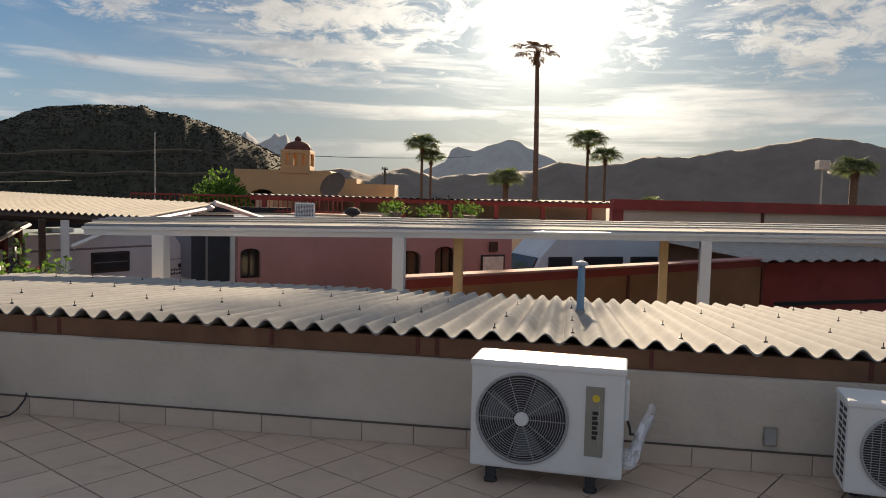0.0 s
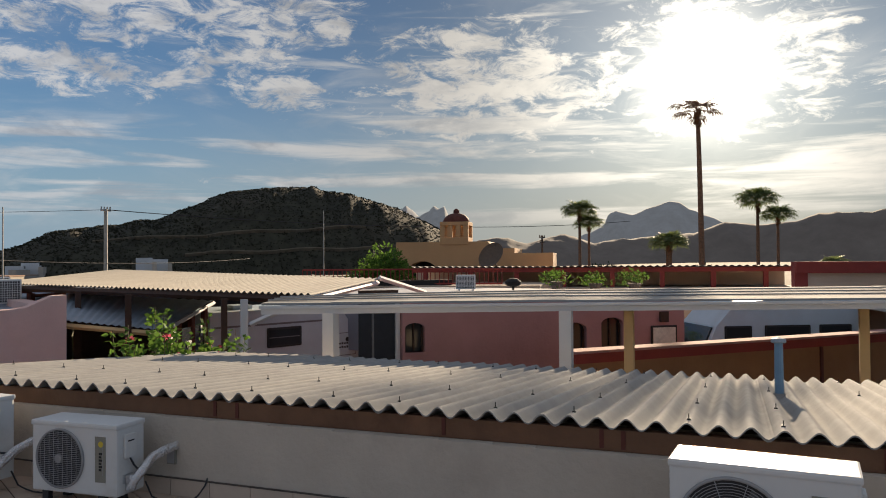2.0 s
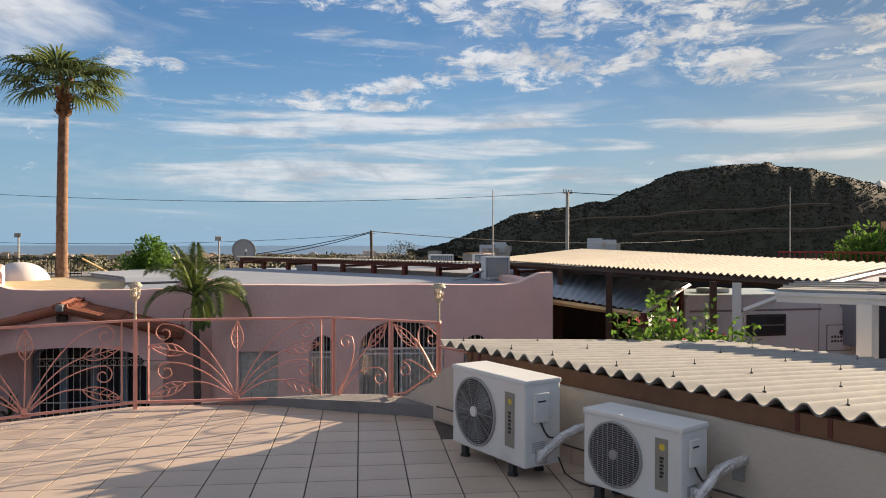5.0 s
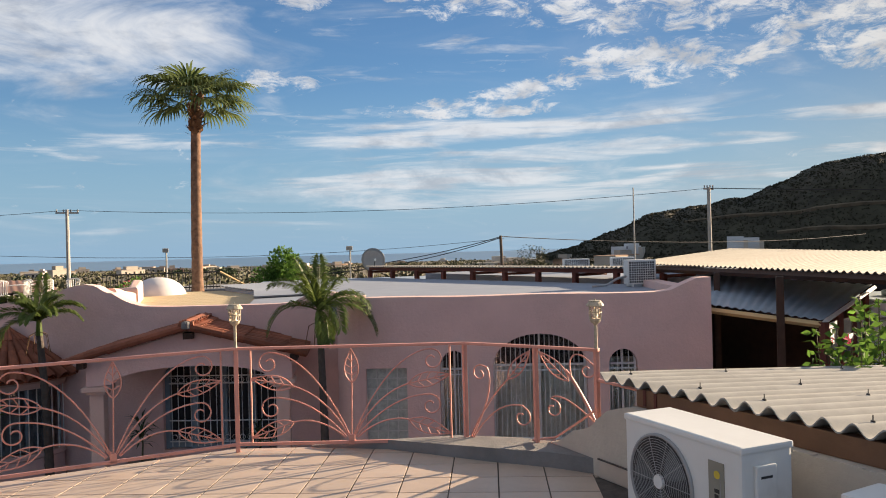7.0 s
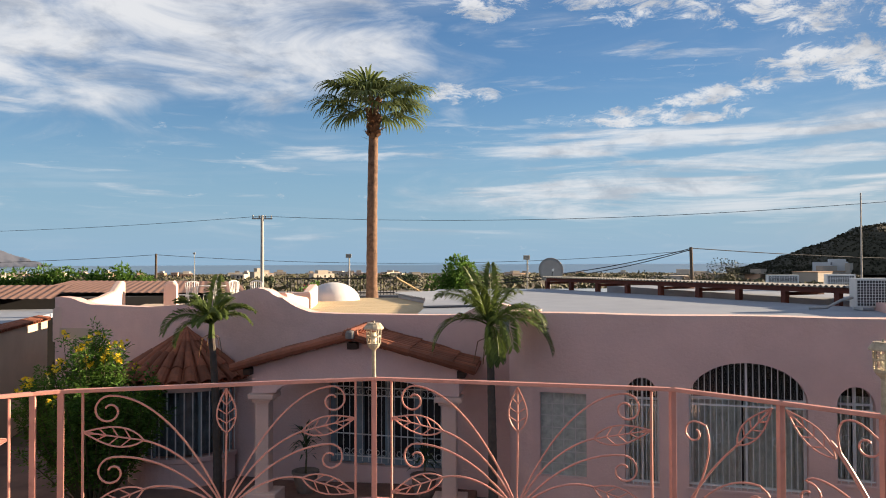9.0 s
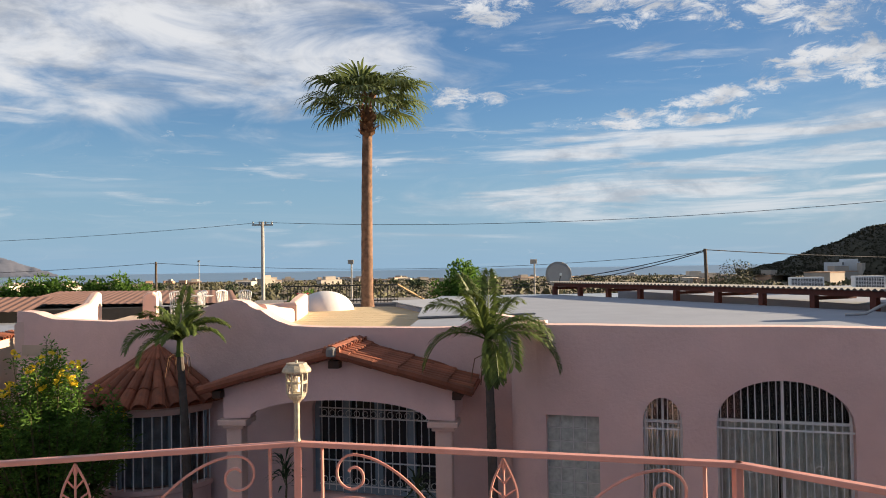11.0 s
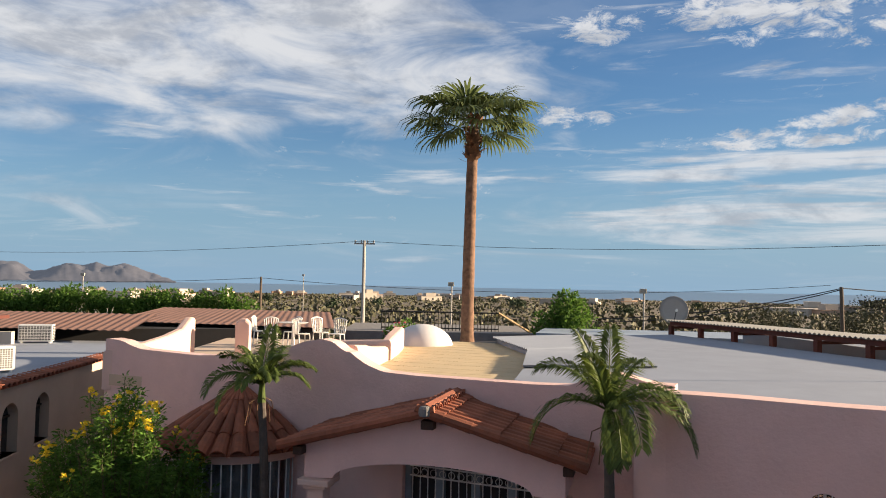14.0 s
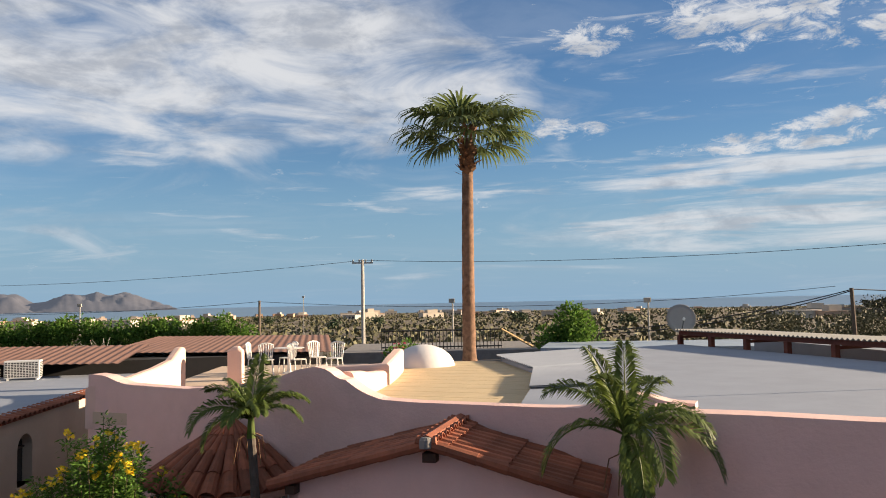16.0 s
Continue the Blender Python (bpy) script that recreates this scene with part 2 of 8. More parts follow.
M = dict(
    tile=mat("floor_tile", (0.49, 0.385, 0.305), 0.42, var=0.06, scale=9, bump=0.03, bscale=40, stain=(0.26, 0.21, 0.18), stain_scale=1.7, amount=0.45, rand=0.06, spec=0.45),
    grout=mat("grout", (0.09, 0.075, 0.065), 0.95, var=0.3, scale=12, bump=0.2),
    skirt=mat("skirting_tile", (0.50, 0.41, 0.33), 0.45, var=0.07, scale=7, bump=0.03, rand=0.05, stain=(0.3, 0.24, 0.2), amount=0.3),
    cream=mat("cream_plaster", (0.52, 0.46, 0.385), 0.9, var=0.07, scale=3, bump=0.35, bscale=25, stain=(0.36, 0.31, 0.26), stain_scale=1.1, amount=0.5),
    fascia=mat("brown_painted_board", (0.17, 0.085, 0.045), 0.7, var=0.2, scale=4, bump=0.25, bscale=30, stain=(0.09, 0.04, 0.02), stain_scale=2.5, amount=0.6),
    fibre=mat("fibre_cement", (0.33, 0.325, 0.31), 0.92, var=0.10, scale=5, bump=0.12, bscale=50, stain=(0.27, 0.26, 0.245), stain_scale=0.9, amount=0.6, spec=0.10),
    creamroof=mat("cream_corrugated_sheet", (0.29, 0.265, 0.22), 0.7, var=0.12, scale=2, bump=0.1, stain=(0.22, 0.19, 0.15), stain_scale=0.6, amount=0.5),
    greyroof=mat("grey_metal_sheet", (0.30, 0.36, 0.43), 0.55, 0.0, var=0.1, scale=2, bump=0.05, stain=(0.2, 0.2, 0.22), stain_scale=0.7, amount=0.5),
    domewhite=mat("white_plaster", (0.62, 0.60, 0.60), 0.85, var=0.05, scale=2, bump=0.15, bscale=14, stain=(0.5, 0.47, 0.45), amount=0.4),
    # white roof darkened to blue-grey: the shade lying on it is in the colour
    shadedroof=mat("shaded_white_roof", (0.25, 0.28, 0.34), 0.8, var=0.06, scale=1.2, bump=0.15, bscale=10, stain=(0.20, 0.22, 0.26), stain_scale=0.5, amount=0.5),
    acwhite=mat("white_enamel", (0.66, 0.66, 0.64), 0.42, var=0.04, scale=4, bump=0.02, stain=(0.45, 0.42, 0.37), stain_scale=2.5, amount=0.35),
    acdark=mat("dark_fan_plastic", (0.03, 0.03, 0.033), 0.5, bump=0.02),
    acgrill=mat("grey_wire_grille", (0.32, 0.32, 0.32), 0.5, 0.2, bump=0),
    label=mat("grey_label", (0.24, 0.23, 0.19), 0.4, bump=0),
    labelyel=mat("yellow_mark", (0.62, 0.46, 0.05), 0.5, bump=0),
    ink=mat("black_ink", (0.02, 0.02, 0.02), 0.5, bump=0),
    rubber=mat("black_rubber", (0.03, 0.03, 0.03), 0.75, bump=0.1),
    foil=mat("crumpled_foil", (0.75, 0.75, 0.76), 0.25, 1.0, var=0.1, bump=0.9, bscale=55),
    rail=mat("salmon_painted_iron", (0.62, 0.285, 0.225), 0.5, var=0.08, scale=8, bump=0.08, stain=(0.30, 0.12, 0.08), stain_scale=5, amount=0.5),
    concrete=mat("grey_concrete", (0.20, 0.19, 0.185), 0.95, var=0.15, scale=5, bump=0.4, bscale=30, stain=(0.12, 0.11, 0.1), amount=0.5),
    pink=mat("pink_stucco", (0.70, 0.485, 0.445), 0.92, var=0.07, scale=1.2, bump=0.45, bscale=18, stain=(0.52, 0.34, 0.31), stain_scale=0.5, amount=0.5),
    pinkpale=mat("pale_pink_stucco", (0.66, 0.47, 0.40), 0.92, var=0.06, scale=1.5, bump=0.35, bscale=18, stain=(0.44, 0.3, 0.26), stain_scale=0.8, amount=0.4),
    rose=mat("rose_stucco", (0.42, 0.225, 0.22), 0.92, var=0.08, scale=1.2, bump=0.4, bscale=15, stain=(0.32, 0.165, 0.16), stain_scale=0.5, amount=0.4),
    orange=mat("orange_stucco", (0.27, 0.135, 0.065), 0.9, var=0.1, scale=1.5, bump=0.3, bscale=15, stain=(0.2, 0.1, 0.05), amount=0.4),
    red=mat("oxide_red_paint", (0.24, 0.04, 0.032), 0.8, var=0.12, scale=2, bump=0.2, stain=(0.15, 0.03, 0.025), amount=0.5),
    ochre=mat("ochre_stucco", (0.50, 0.31, 0.16), 0.9, var=0.08, scale=0.5, bump=0.2),
    sand=mat("sand_stucco", (0.52, 0.40, 0.30), 0.9, var=0.08, scale=1, bump=0.3, bscale=15, stain=(0.4, 0.3, 0.22), stain_scale=0.6, amount=0.4),
    deck=mat("roof_deck_boards", (0.52, 0.41, 0.25), 0.85, var=0.08, scale=3, bump=0.1, stain=(0.4, 0.31, 0.19), amount=0.4),
    clay=mat("clay_roof_tile", (0.23, 0.075, 0.04), 0.8, var=0.18, scale=8, bump=0.3, bscale=30, rand=0.28, stain=(0.13, 0.06, 0.04), stain_scale=3, amount=0.6),
    dustyroof=mat("dusty_roof_sheet", (0.22, 0.12, 0.09), 0.85, var=0.12, scale=1.5, bump=0.2, stain=(0.17, 0.09, 0.065), stain_scale=0.6, amount=0.6),
    darkwood=mat("dark_wood", (0.055, 0.028, 0.018), 0.7, var=0.2, scale=6, bump=0.3),
    redwood=mat("red_stained_beam", (0.11, 0.032, 0.022), 0.75, var=0.2, scale=4, bump=0.2),
    paintwhite=mat("white_painted_timber", (0.62, 0.63, 0.64), 0.6, var=0.05, scale=3, bump=0.08, stain=(0.5, 0.48, 0.45), stain_scale=1.5, amount=0.4),
    tan=mat("tan_paint", (0.60, 0.42, 0.21), 0.7, var=0.06, scale=3, bump=0.1),
    iron=mat("white_iron_bar", (0.72, 0.72, 0.71), 0.5, 0.1, bump=0),
    ironblue=mat("blue_grey_door_paint", (0.21, 0.27, 0.31), 0.55, var=0.12, scale=5, bump=0.1, stain=(0.12, 0.15, 0.17), amount=0.5),
    ironblack=mat("black_iron", (0.03, 0.03, 0.03), 0.5, 0.3, bump=0.05),
    # near-black, mostly put behind openings as the shade of unlit rooms
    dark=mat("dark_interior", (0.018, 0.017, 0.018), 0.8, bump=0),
    pane=mat("window_pane", (0.03, 0.033, 0.036), 0.06, 0.0, var=0.02, bump=0, spec=0.3),
    bluecurtain=mat("grey_blue_curtain", (0.20, 0.24, 0.27), 0.95, var=0.25, scale=5, bump=0.2, bscale=8),
    curtain=mat("cream_curtain", (0.66, 0.62, 0.55), 0.95, var=0.2, scale=9, bump=0.2, bscale=8),
    block=mat("glass_block", (0.42, 0.45, 0.41), 0.22, var=0.25, scale=9, bump=0.3, bscale=25),
    blockwhite=mat("glass_block_edge", (0.50, 0.50, 0.48), 0.6, bump=0.05),
    lampglass=glass("lamp_glass", (0.95, 0.93, 0.86), 0.08),
    verdigris=mat("weathered_lamp_metal", (0.40, 0.34, 0.25), 0.6, 0.1, var=0.25, scale=30, bump=0.2),
    brick=mat("terracotta_ground", (0.22, 0.12, 0.09), 0.9, var=0.2, scale=3, bump=0.3, bscale=20),
    bark=mat("palm_bark", (0.18, 0.105, 0.068), 0.95, var=0.45, scale=7, bump=0.8, bscale=16, stain=(0.10, 0.06, 0.04), stain_scale=4, amount=0.6),
    barkgrey=mat("grey_palm_bark", (0.085, 0.07, 0.06), 0.95, var=0.25, scale=9, bump=0.6, bscale=20),
    skirtleaf=mat("dry_leaf_base", (0.16, 0.085, 0.045), 0.95, var=0.3, scale=9, bump=0.4),
    frond=leafy(mat("fan_palm_leaf", (0.10, 0.135, 0.05), 0.55, var=0.3, scale=3, bump=0.1, rand=0.3, island=True, spec=0.25)),
    frondpale=leafy(mat("yellow_green_palm_leaf", (0.095, 0.135, 0.032), 0.5, var=0.25, scale=3, bump=0.1, rand=0.35, island=True, spec=0.25)),
    leaf=leafy(mat("green_leaf", (0.075, 0.15, 0.026), 0.75, var=0.3, scale=5, bump=0, rand=0.4, island=True, spec=0.15)),
    leafolive=mat("olive_leaf", (0.080, 0.078, 0.036), 0.7, var=0.3, scale=3, bump=0, rand=0.4, island=True),
    leafdark=mat("dark_leaf", (0.035, 0.06, 0.022), 0.7, var=0.3, scale=3, bump=0, rand=0.4, island=True),
    stem=mat("green_brown_stem", (0.10, 0.085, 0.04), 0.8, bump=0.2),
    yellow=mat("yellow_petal", (0.85, 0.62, 0.03), 0.6, bump=0, rand=0.2, island=True),
    pinkpetal=leafy(mat("pink_petal", (0.58, 0.09, 0.13), 0.6, bump=0, rand=0.3, island=True)),
    potclay=mat("dull_clay_pot", (0.22, 0.17, 0.14), 0.85, bump=0.2),
    rvwhite=mat("white_trailer_panel", (0.50, 0.58, 0.63), 0.4, var=0.05, scale=2, bump=0.03, stain=(0.40, 0.42, 0.42), stain_scale=0.8, amount=0.4),
    rvgrey=mat("grey_stripe", (0.16, 0.16, 0.17), 0.5, bump=0),
    doorshade=mat("dark_doorway_shade", (0.02, 0.025, 0.035), 0.6, bump=0.05),
    blue=mat("sky_blue_pipe", (0.16, 0.27, 0.38), 0.5, var=0.1, bump=0.1, stain=(0.1, 0.12, 0.14), amount=0.4),
    dish=mat("dish_paint", (0.30, 0.285, 0.265), 0.6, var=0.05, bump=0.05, stain=(0.3, 0.25, 0.2), amount=0.4),
    pole=mat("pale_concrete_pole", (0.40, 0.38, 0.35), 0.9, bump=0.2),
    wood=mat("weathered_pole_wood", (0.12, 0.09, 0.07), 0.9, bump=0.3),
    cable=mat("black_cable", (0.03, 0.03, 0.035), 0.7, bump=0),
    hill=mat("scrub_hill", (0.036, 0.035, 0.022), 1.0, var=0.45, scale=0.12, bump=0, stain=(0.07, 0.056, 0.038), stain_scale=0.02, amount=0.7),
    scrub=mat("scrub_clump", (0.03, 0.03, 0.017), 1.0, var=0.3, scale=0.4, bump=0, rand=0.25, island=True),
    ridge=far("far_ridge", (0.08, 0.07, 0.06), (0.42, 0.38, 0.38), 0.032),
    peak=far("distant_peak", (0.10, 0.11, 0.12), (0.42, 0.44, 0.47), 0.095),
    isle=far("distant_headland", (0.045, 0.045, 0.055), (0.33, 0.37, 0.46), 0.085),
    ground=mat("dry_ground", (0.115, 0.092, 0.062), 1.0, var=0.3, scale=0.15, bump=0, stain=(0.075, 0.07, 0.038), stain_scale=0.03, amount=0.7),
    paving=mat("courtyard_paving", (0.20, 0.13, 0.11), 0.9, var=0.2, scale=1.5, bump=0.3, bscale=10, stain=(0.12, 0.08, 0.07), amount=0.5),
    sea=mat("sea_water", (0.10, 0.17, 0.26), 0.35, var=0.08, scale=0.004, bump=0, spec=0.5),
    townwhite=mat("pale_house_wall", (0.50, 0.44, 0.37), 0.9, var=0.1, scale=0.2, bump=0, rand=0.2),
    townpink=mat("tan_house_wall", (0.48, 0.31, 0.21), 0.9, var=0.1, scale=0.2, bump=0, rand=0.25),
    plastic=mat("white_plastic_chair", (0.68, 0.66, 0.63), 0.5, bump=0),
)


# ---- mesh tools ----
def part(name, bm, material, parent=None, label=""):
    """Links a bmesh as one mesh object, under a thing or a part."""
    me = bpy.data.meshes.new(name)
    bm.normal_update()
    bm.to_mesh(me)
    bm.free()
    me.materials.append(M[material] if isinstance(material, str) else material)
    ob = new(name, me)
    if parent is not None:
        ob.parent = parent
    if label:
        tagged(ob, label)
    return ob


def thing(name, m, label, category, group="", kind=""):
    ob = new(name)
    ob.empty_display_size = 0.1
    ob.matrix_basis = m
    return tagged(ob, label, category, group, kind)


def smooth(ob):
    for p in ob.data.polygons:
        p.use_smooth = True
    return ob


def box(bm, x0, x1, y0, y1, z0, z1, bevel=0.0, m=None):
    v = [bm.verts.new((x, y, z)) for z in (z0, z1) for y in (y0, y1) for x in (x0, x1)]
    f = [bm.faces.new([v[i] for i in q]) for q in ((0, 2, 3, 1), (4, 5, 7, 6), (0, 1, 5, 4), (2, 6, 7, 3), (0, 4, 6, 2), (1, 3, 7, 5))]
    new_v = v
    if bevel:
        ed = list({e for q in f for e in q.edges})
        r = bmesh.ops.bevel(bm, geom=ed, offset=bevel, segments=2, affect="EDGES", profile=0.6)
        new_v = list({w for w in r["verts"]} | {w for w in v if w.is_valid})
    if m is not None:
        for w in new_v:
            w.co = m @ w.co
    return bm


def B(x0, x1, y0, y1, z0, z1, bevel=0.0, m=None):
    return box(bmesh.new(), x0, x1, y0, y1, z0, z1, bevel, m)


def tube(bm, pts, r, seg=6, r1=None, closed=False):
    """A tube along points, tapering from r to r1."""
    pts = [Vector(p) for p in pts]
    r1 = r if r1 is None else r1
    rings, n, prev = [], len(pts), None
    for i, p in enumerate(pts):
        a, c = pts[(i - 1) % n if closed else max(i - 1, 0)], pts[(i + 1) % n if closed else min(i + 1, n - 1)]
        d = (c - a).normalized()
        side = d.cross(Vector((0, 0, 1)) if prev is None else prev)
        if prev is None:
            if side.length < 1e-3:
                side = Vector((1, 0, 0))
            side.normalize()
            upv = side.cross(d).normalized()
        else:
            upv = (prev - d * prev.dot(d)).normalized()
            side = d.cross(upv).normalized()
        prev = upv
        rr = r + (r1 - r) * i / max(n - 1, 1)
        rings.append([bm.verts.new(p + (side * math.cos(2 * math.pi * k / seg) + upv * math.sin(2 * math.pi * k / seg)) * rr) for k in range(seg)])
    for i in range(n if closed else n - 1):
        a, b = rings[i], rings[(i + 1) % n]
        for k in range(seg):
            bm.faces.new((a[k], a[(k + 1) % seg], b[(k + 1) % seg], b[k]))
    if not closed:
        bm.faces.new(rings[0][::-1]), bm.faces.new(rings[-1])
    return bm


def T(pts, r, seg=6, r1=None, closed=False):
    return tube(bmesh.new(), pts, r, seg, r1, closed)


def lathe(bm, prof, seg=20, m=None, arc=(0, 2 * math.pi)):
    """Turns (radius, height) pairs about z."""
    full = abs(arc[1] - arc[0] - 2 * math.pi) < 1e-6
    rings = []
    for k in range(seg if full else seg + 1):
        a = arc[0] + (arc[1] - arc[0]) * k / seg
        ring = []
        for r, z in prof:
            p = Vector((r * math.cos(a), r * math.sin(a), z))
            ring.append(bm.verts.new(m @ p if m is not None else p))
        rings.append(ring)
    for k in range(len(rings) if full else seg):
        a, b = rings[k], rings[(k + 1) % len(rings)]
        for i in range(len(prof) - 1):
            if prof[i][0] < 1e-6 and prof[i + 1][0] < 1e-6:
                continue
            bm.faces.new((a[i], b[i], b[i + 1], a[i + 1]))
    bmesh.ops.remove_doubles(bm, verts=[v for ring in rings for v in ring], dist=1e-5)
    return bm


def LA(prof, seg=20, m=None, arc=(0, 2 * math.pi)):
    return lathe(bmesh.new(), prof, seg, m, arc)


def prism(pts, d0, d1, m=None):
    """An outline in x and z, carried from y = d0 to y = d1."""
    bm = bmesh.new()
    a = [bm.verts.new((x, d0, z)) for x, z in pts]
    b = [bm.verts.new((x, d1, z)) for x, z in pts]
    bm.faces.new(a), bm.faces.new(b[::-1])
    n = len(pts)
    for i in range(n):
        bm.faces.new((a[i], b[i], b[(i + 1) % n], a[(i + 1) % n]))
    bmesh.ops.recalc_face_normals(bm, faces=bm.faces[:])
    if m is not None:
        bm.transform(m)
    return bm


def wave_sheet(u0, u1, v0, v1, z0, z1, pitch, amp, thick=0.008, step=8, rows=2, phase=0.0, wob=0.0):
    """A corrugated sheet: waves along u (x), length along v (y), height from z0 to z1."""
    bm = bmesh.new()
    n = max(2, int((u1 - u0) / pitch * step))
    grid = []
    for side in (0, 1):
        g = []
        for i in range(n + 1):
            u = u0 + (u1 - u0) * i / n
            w = amp * math.cos(2 * math.pi * (u + phase) / pitch)
            row = []
            for j in range(rows + 1):
                t = j / rows
                row.append(bm.verts.new((u, v0 + (v1 - v0) * t, z0 + (z1 - z0) * t + w - side * thick + wob * noise.noise(Vector((u * 0.7, t * 3, 2.0))))))
            g.append(row)
        grid.append(g)
    for i in range(n):
        for j in range(rows):
            a, b = grid
            bm.faces.new((a[i][j], a[i + 1][j], a[i + 1][j + 1], a[i][j + 1]))
            bm.faces.new((b[i][j], b[i][j + 1], b[i + 1][j + 1], b[i + 1][j]))
    for j in (0, rows):
        rim = [(bm.verts.new(grid[0][i][j].co), bm.verts.new(grid[1][i][j].co)) for i in range(n + 1)]
        for p, q in zip(rim[:-1], rim[1:]):
            f = (p[0], p[1], q[1], q[0])
            bm.faces.new(f if j == 0 else f[::-1])
    for i in (0, n):
        for j in range(rows):
            q = (grid[0][i][j], grid[0][i][j + 1], grid[1][i][j + 1], grid[1][i][j])
            bm.faces.new(q if i == 0 else q[::-1])
    return bm


def arch_outline(w, h, rise, seg=14):
    """Half-width w, springing height h, rise of the arch; from bottom left, clockwise."""
    pts = [(-w, 0.0), (-w, h)]
    pts += [(-w * math.cos(math.pi * k / seg), h + rise * math.sin(math.pi * k / seg)) for k in range(1, seg)]
    return pts + [(w, h), (w, 0.0)]


def wall_with_holes(length, z0, top, depth, holes, m, step=0.25):
    """A wall along x with outlines cut through it; top: a function of x. Built in columns between the holes' edges."""
    bm = bmesh.new()
    xs = {0.0, length}
    k = 0
    while k * step < length:
        xs.add(round(k * step, 4))
        k += 1
    for cx, w, s, h, rise in holes:
        for i in range(15):
            xs.add(round(cx - w * math.cos(math.pi * i / 14), 4))
    xs = sorted(xs)
    xs = [x for i, x in enumerate(xs) if i == 0 or x - xs[i - 1] > 2e-3]

    def hole_at(x):
        for cx, w, s, h, rise in holes:
            if cx - w + 1e-3 < x < cx + w - 1e-3:
                return cx, w, s, h, rise
        return None

    def hz(hole, x):
        cx, w, s, h, rise = hole
        q = min(1.0, abs(x - cx) / w)
        return s, s + h + rise * math.sqrt(max(0.0, 1 - q * q))

    def quad(x0, x1, za0, zb0, za1, zb1):
        if max(zb0 - za0, zb1 - za1) < 1e-4:
            return
        v = [bm.verts.new(p) for p in ((x0, 0, za0), (x1, 0, za1), (x1, 0, zb1), (x0, 0, zb0), (x0, depth, za0), (x1, depth, za1), (x1, depth, zb1), (x0, depth, zb0))]
        for q in ((0, 1, 2, 3), (5, 4, 7, 6), (3, 2, 6, 7), (4, 5, 1, 0), (4, 0, 3, 7), (1, 5, 6, 2)):
            bm.faces.new([v[i] for i in q])

    for x0, x1 in zip(xs[:-1], xs[1:]):
        ho = hole_at((x0 + x1) / 2)
        if ho is None:
            quad(x0, x1, z0, top(x0), z0, top(x1))
        else:
            s0, e0 = hz(ho, x0)
            s1, e1 = hz(ho, x1)
            quad(x0, x1, z0, s0, z0, s1)
            quad(x0, x1, e0, top(x0), e1, top(x1))
    bmesh.ops.remove_doubles(bm, verts=bm.verts[:], dist=1e-4)
    bm.transform(m)
    return bm


def leaf_quad(bm, p, d, n, length, width):
    """A pointed leaf of two triangles either side of its rib."""
    s = d.cross(n).normalized() * width * 0.5
    a, b = bm.verts.new(p), bm.verts.new(p + d * length)
    l, r = bm.verts.new(p + d * length * 0.45 + s), bm.verts.new(p + d * length * 0.45 - s)
    bm.faces.new((a, r, b, l))


def rvec(rng):
    while True:
        v = Vector((rng.uniform(-1, 1), rng.uniform(-1, 1), rng.uniform(-1, 1)))
        if 0.05 < v.length < 1:
            return v.normalized()


def clump_crown(bm, rng, centre, size, count, leaf, blobs=9):
    """A crown of many leaves, gathered in uneven clumps."""
    cs = []
    for _ in range(blobs):
        v = rvec(rng)
        cs.append((Vector((v.x * size[0], v.y * size[1], v.z * size[2])) * rng.uniform(0.35, 0.8), rng.uniform(0.3, 0.55)))
    for i in range(count):
        c, r = cs[i % blobs]
        v = rvec(rng) * rng.uniform(0.5, 1.0) ** 0.5
        p = centre + c + Vector((v.x * size[0], v.y * size[1], v.z * size[2])) * r
        d = (v + rvec(rng) * 0.9).normalized()
        leaf_quad(bm, p, d, rvec(rng), leaf * rng.uniform(0.7, 1.3), leaf * rng.uniform(0.4, 0.6))


# ---- the terrace ----
GRID = -30.0
U, VV = Vector((math.cos(radians(GRID)), math.sin(radians(GRID)), 0)), Vector((-math.sin(radians(GRID)), math.cos(radians(GRID)), 0))
GROUND = -2.9
RAIL_PTS = [(0.17, 6.12), (-0.08, 6.55), (-0.41, 7.08), (-2.06, 7.93), (-3.92, 7.90), (-4.06, 7.86), (-6.1, 7.0), (-7.6, 5.6)]


def terrace_edge():
    e = [(0.30, 5.9), (0.22, 6.22), (-0.03, 6.65), (-0.40, 7.2), (-2.06, 8.05), (-3.95, 8.02), (-6.2, 7.12), (-7.75, 5.7), (-8.6, 4.2), (-8.6, -7.0), (0.0, -7.0), (0.0, 5.9)]
    return e


def slab(name, outline, z0, z1, material, parent=None):
    bm = bmesh.new()
    a = [bm.verts.new((x, y, z0)) for x, y in outline]
    b = [bm.verts.new((x, y, z1)) for x, y in outline]
    bm.faces.new(a), bm.faces.new(b)
    n = len(outline)
    for i in range(n):
        bm.faces.new((a[i], a[(i + 1) % n], b[(i + 1) % n], b[i]))
    bmesh.ops.recalc_face_normals(bm, faces=bm.faces[:])
    return part(name, bm, material, parent)


floor = slab("floor", terrace_edge(), -0.30, -0.008, "grout")
tagged(floor, "beige ceramic tile terrace floor with dark joints", "floor", kind="structure")
terrace_base = slab("terrace_wall", [(x * 0.995, y * 0.995) for x, y in terrace_edge()], GROUND, -0.30, "pink")
tagged(terrace_base, "pink stucco wall carrying the roof terrace", "wall", kind="structure")


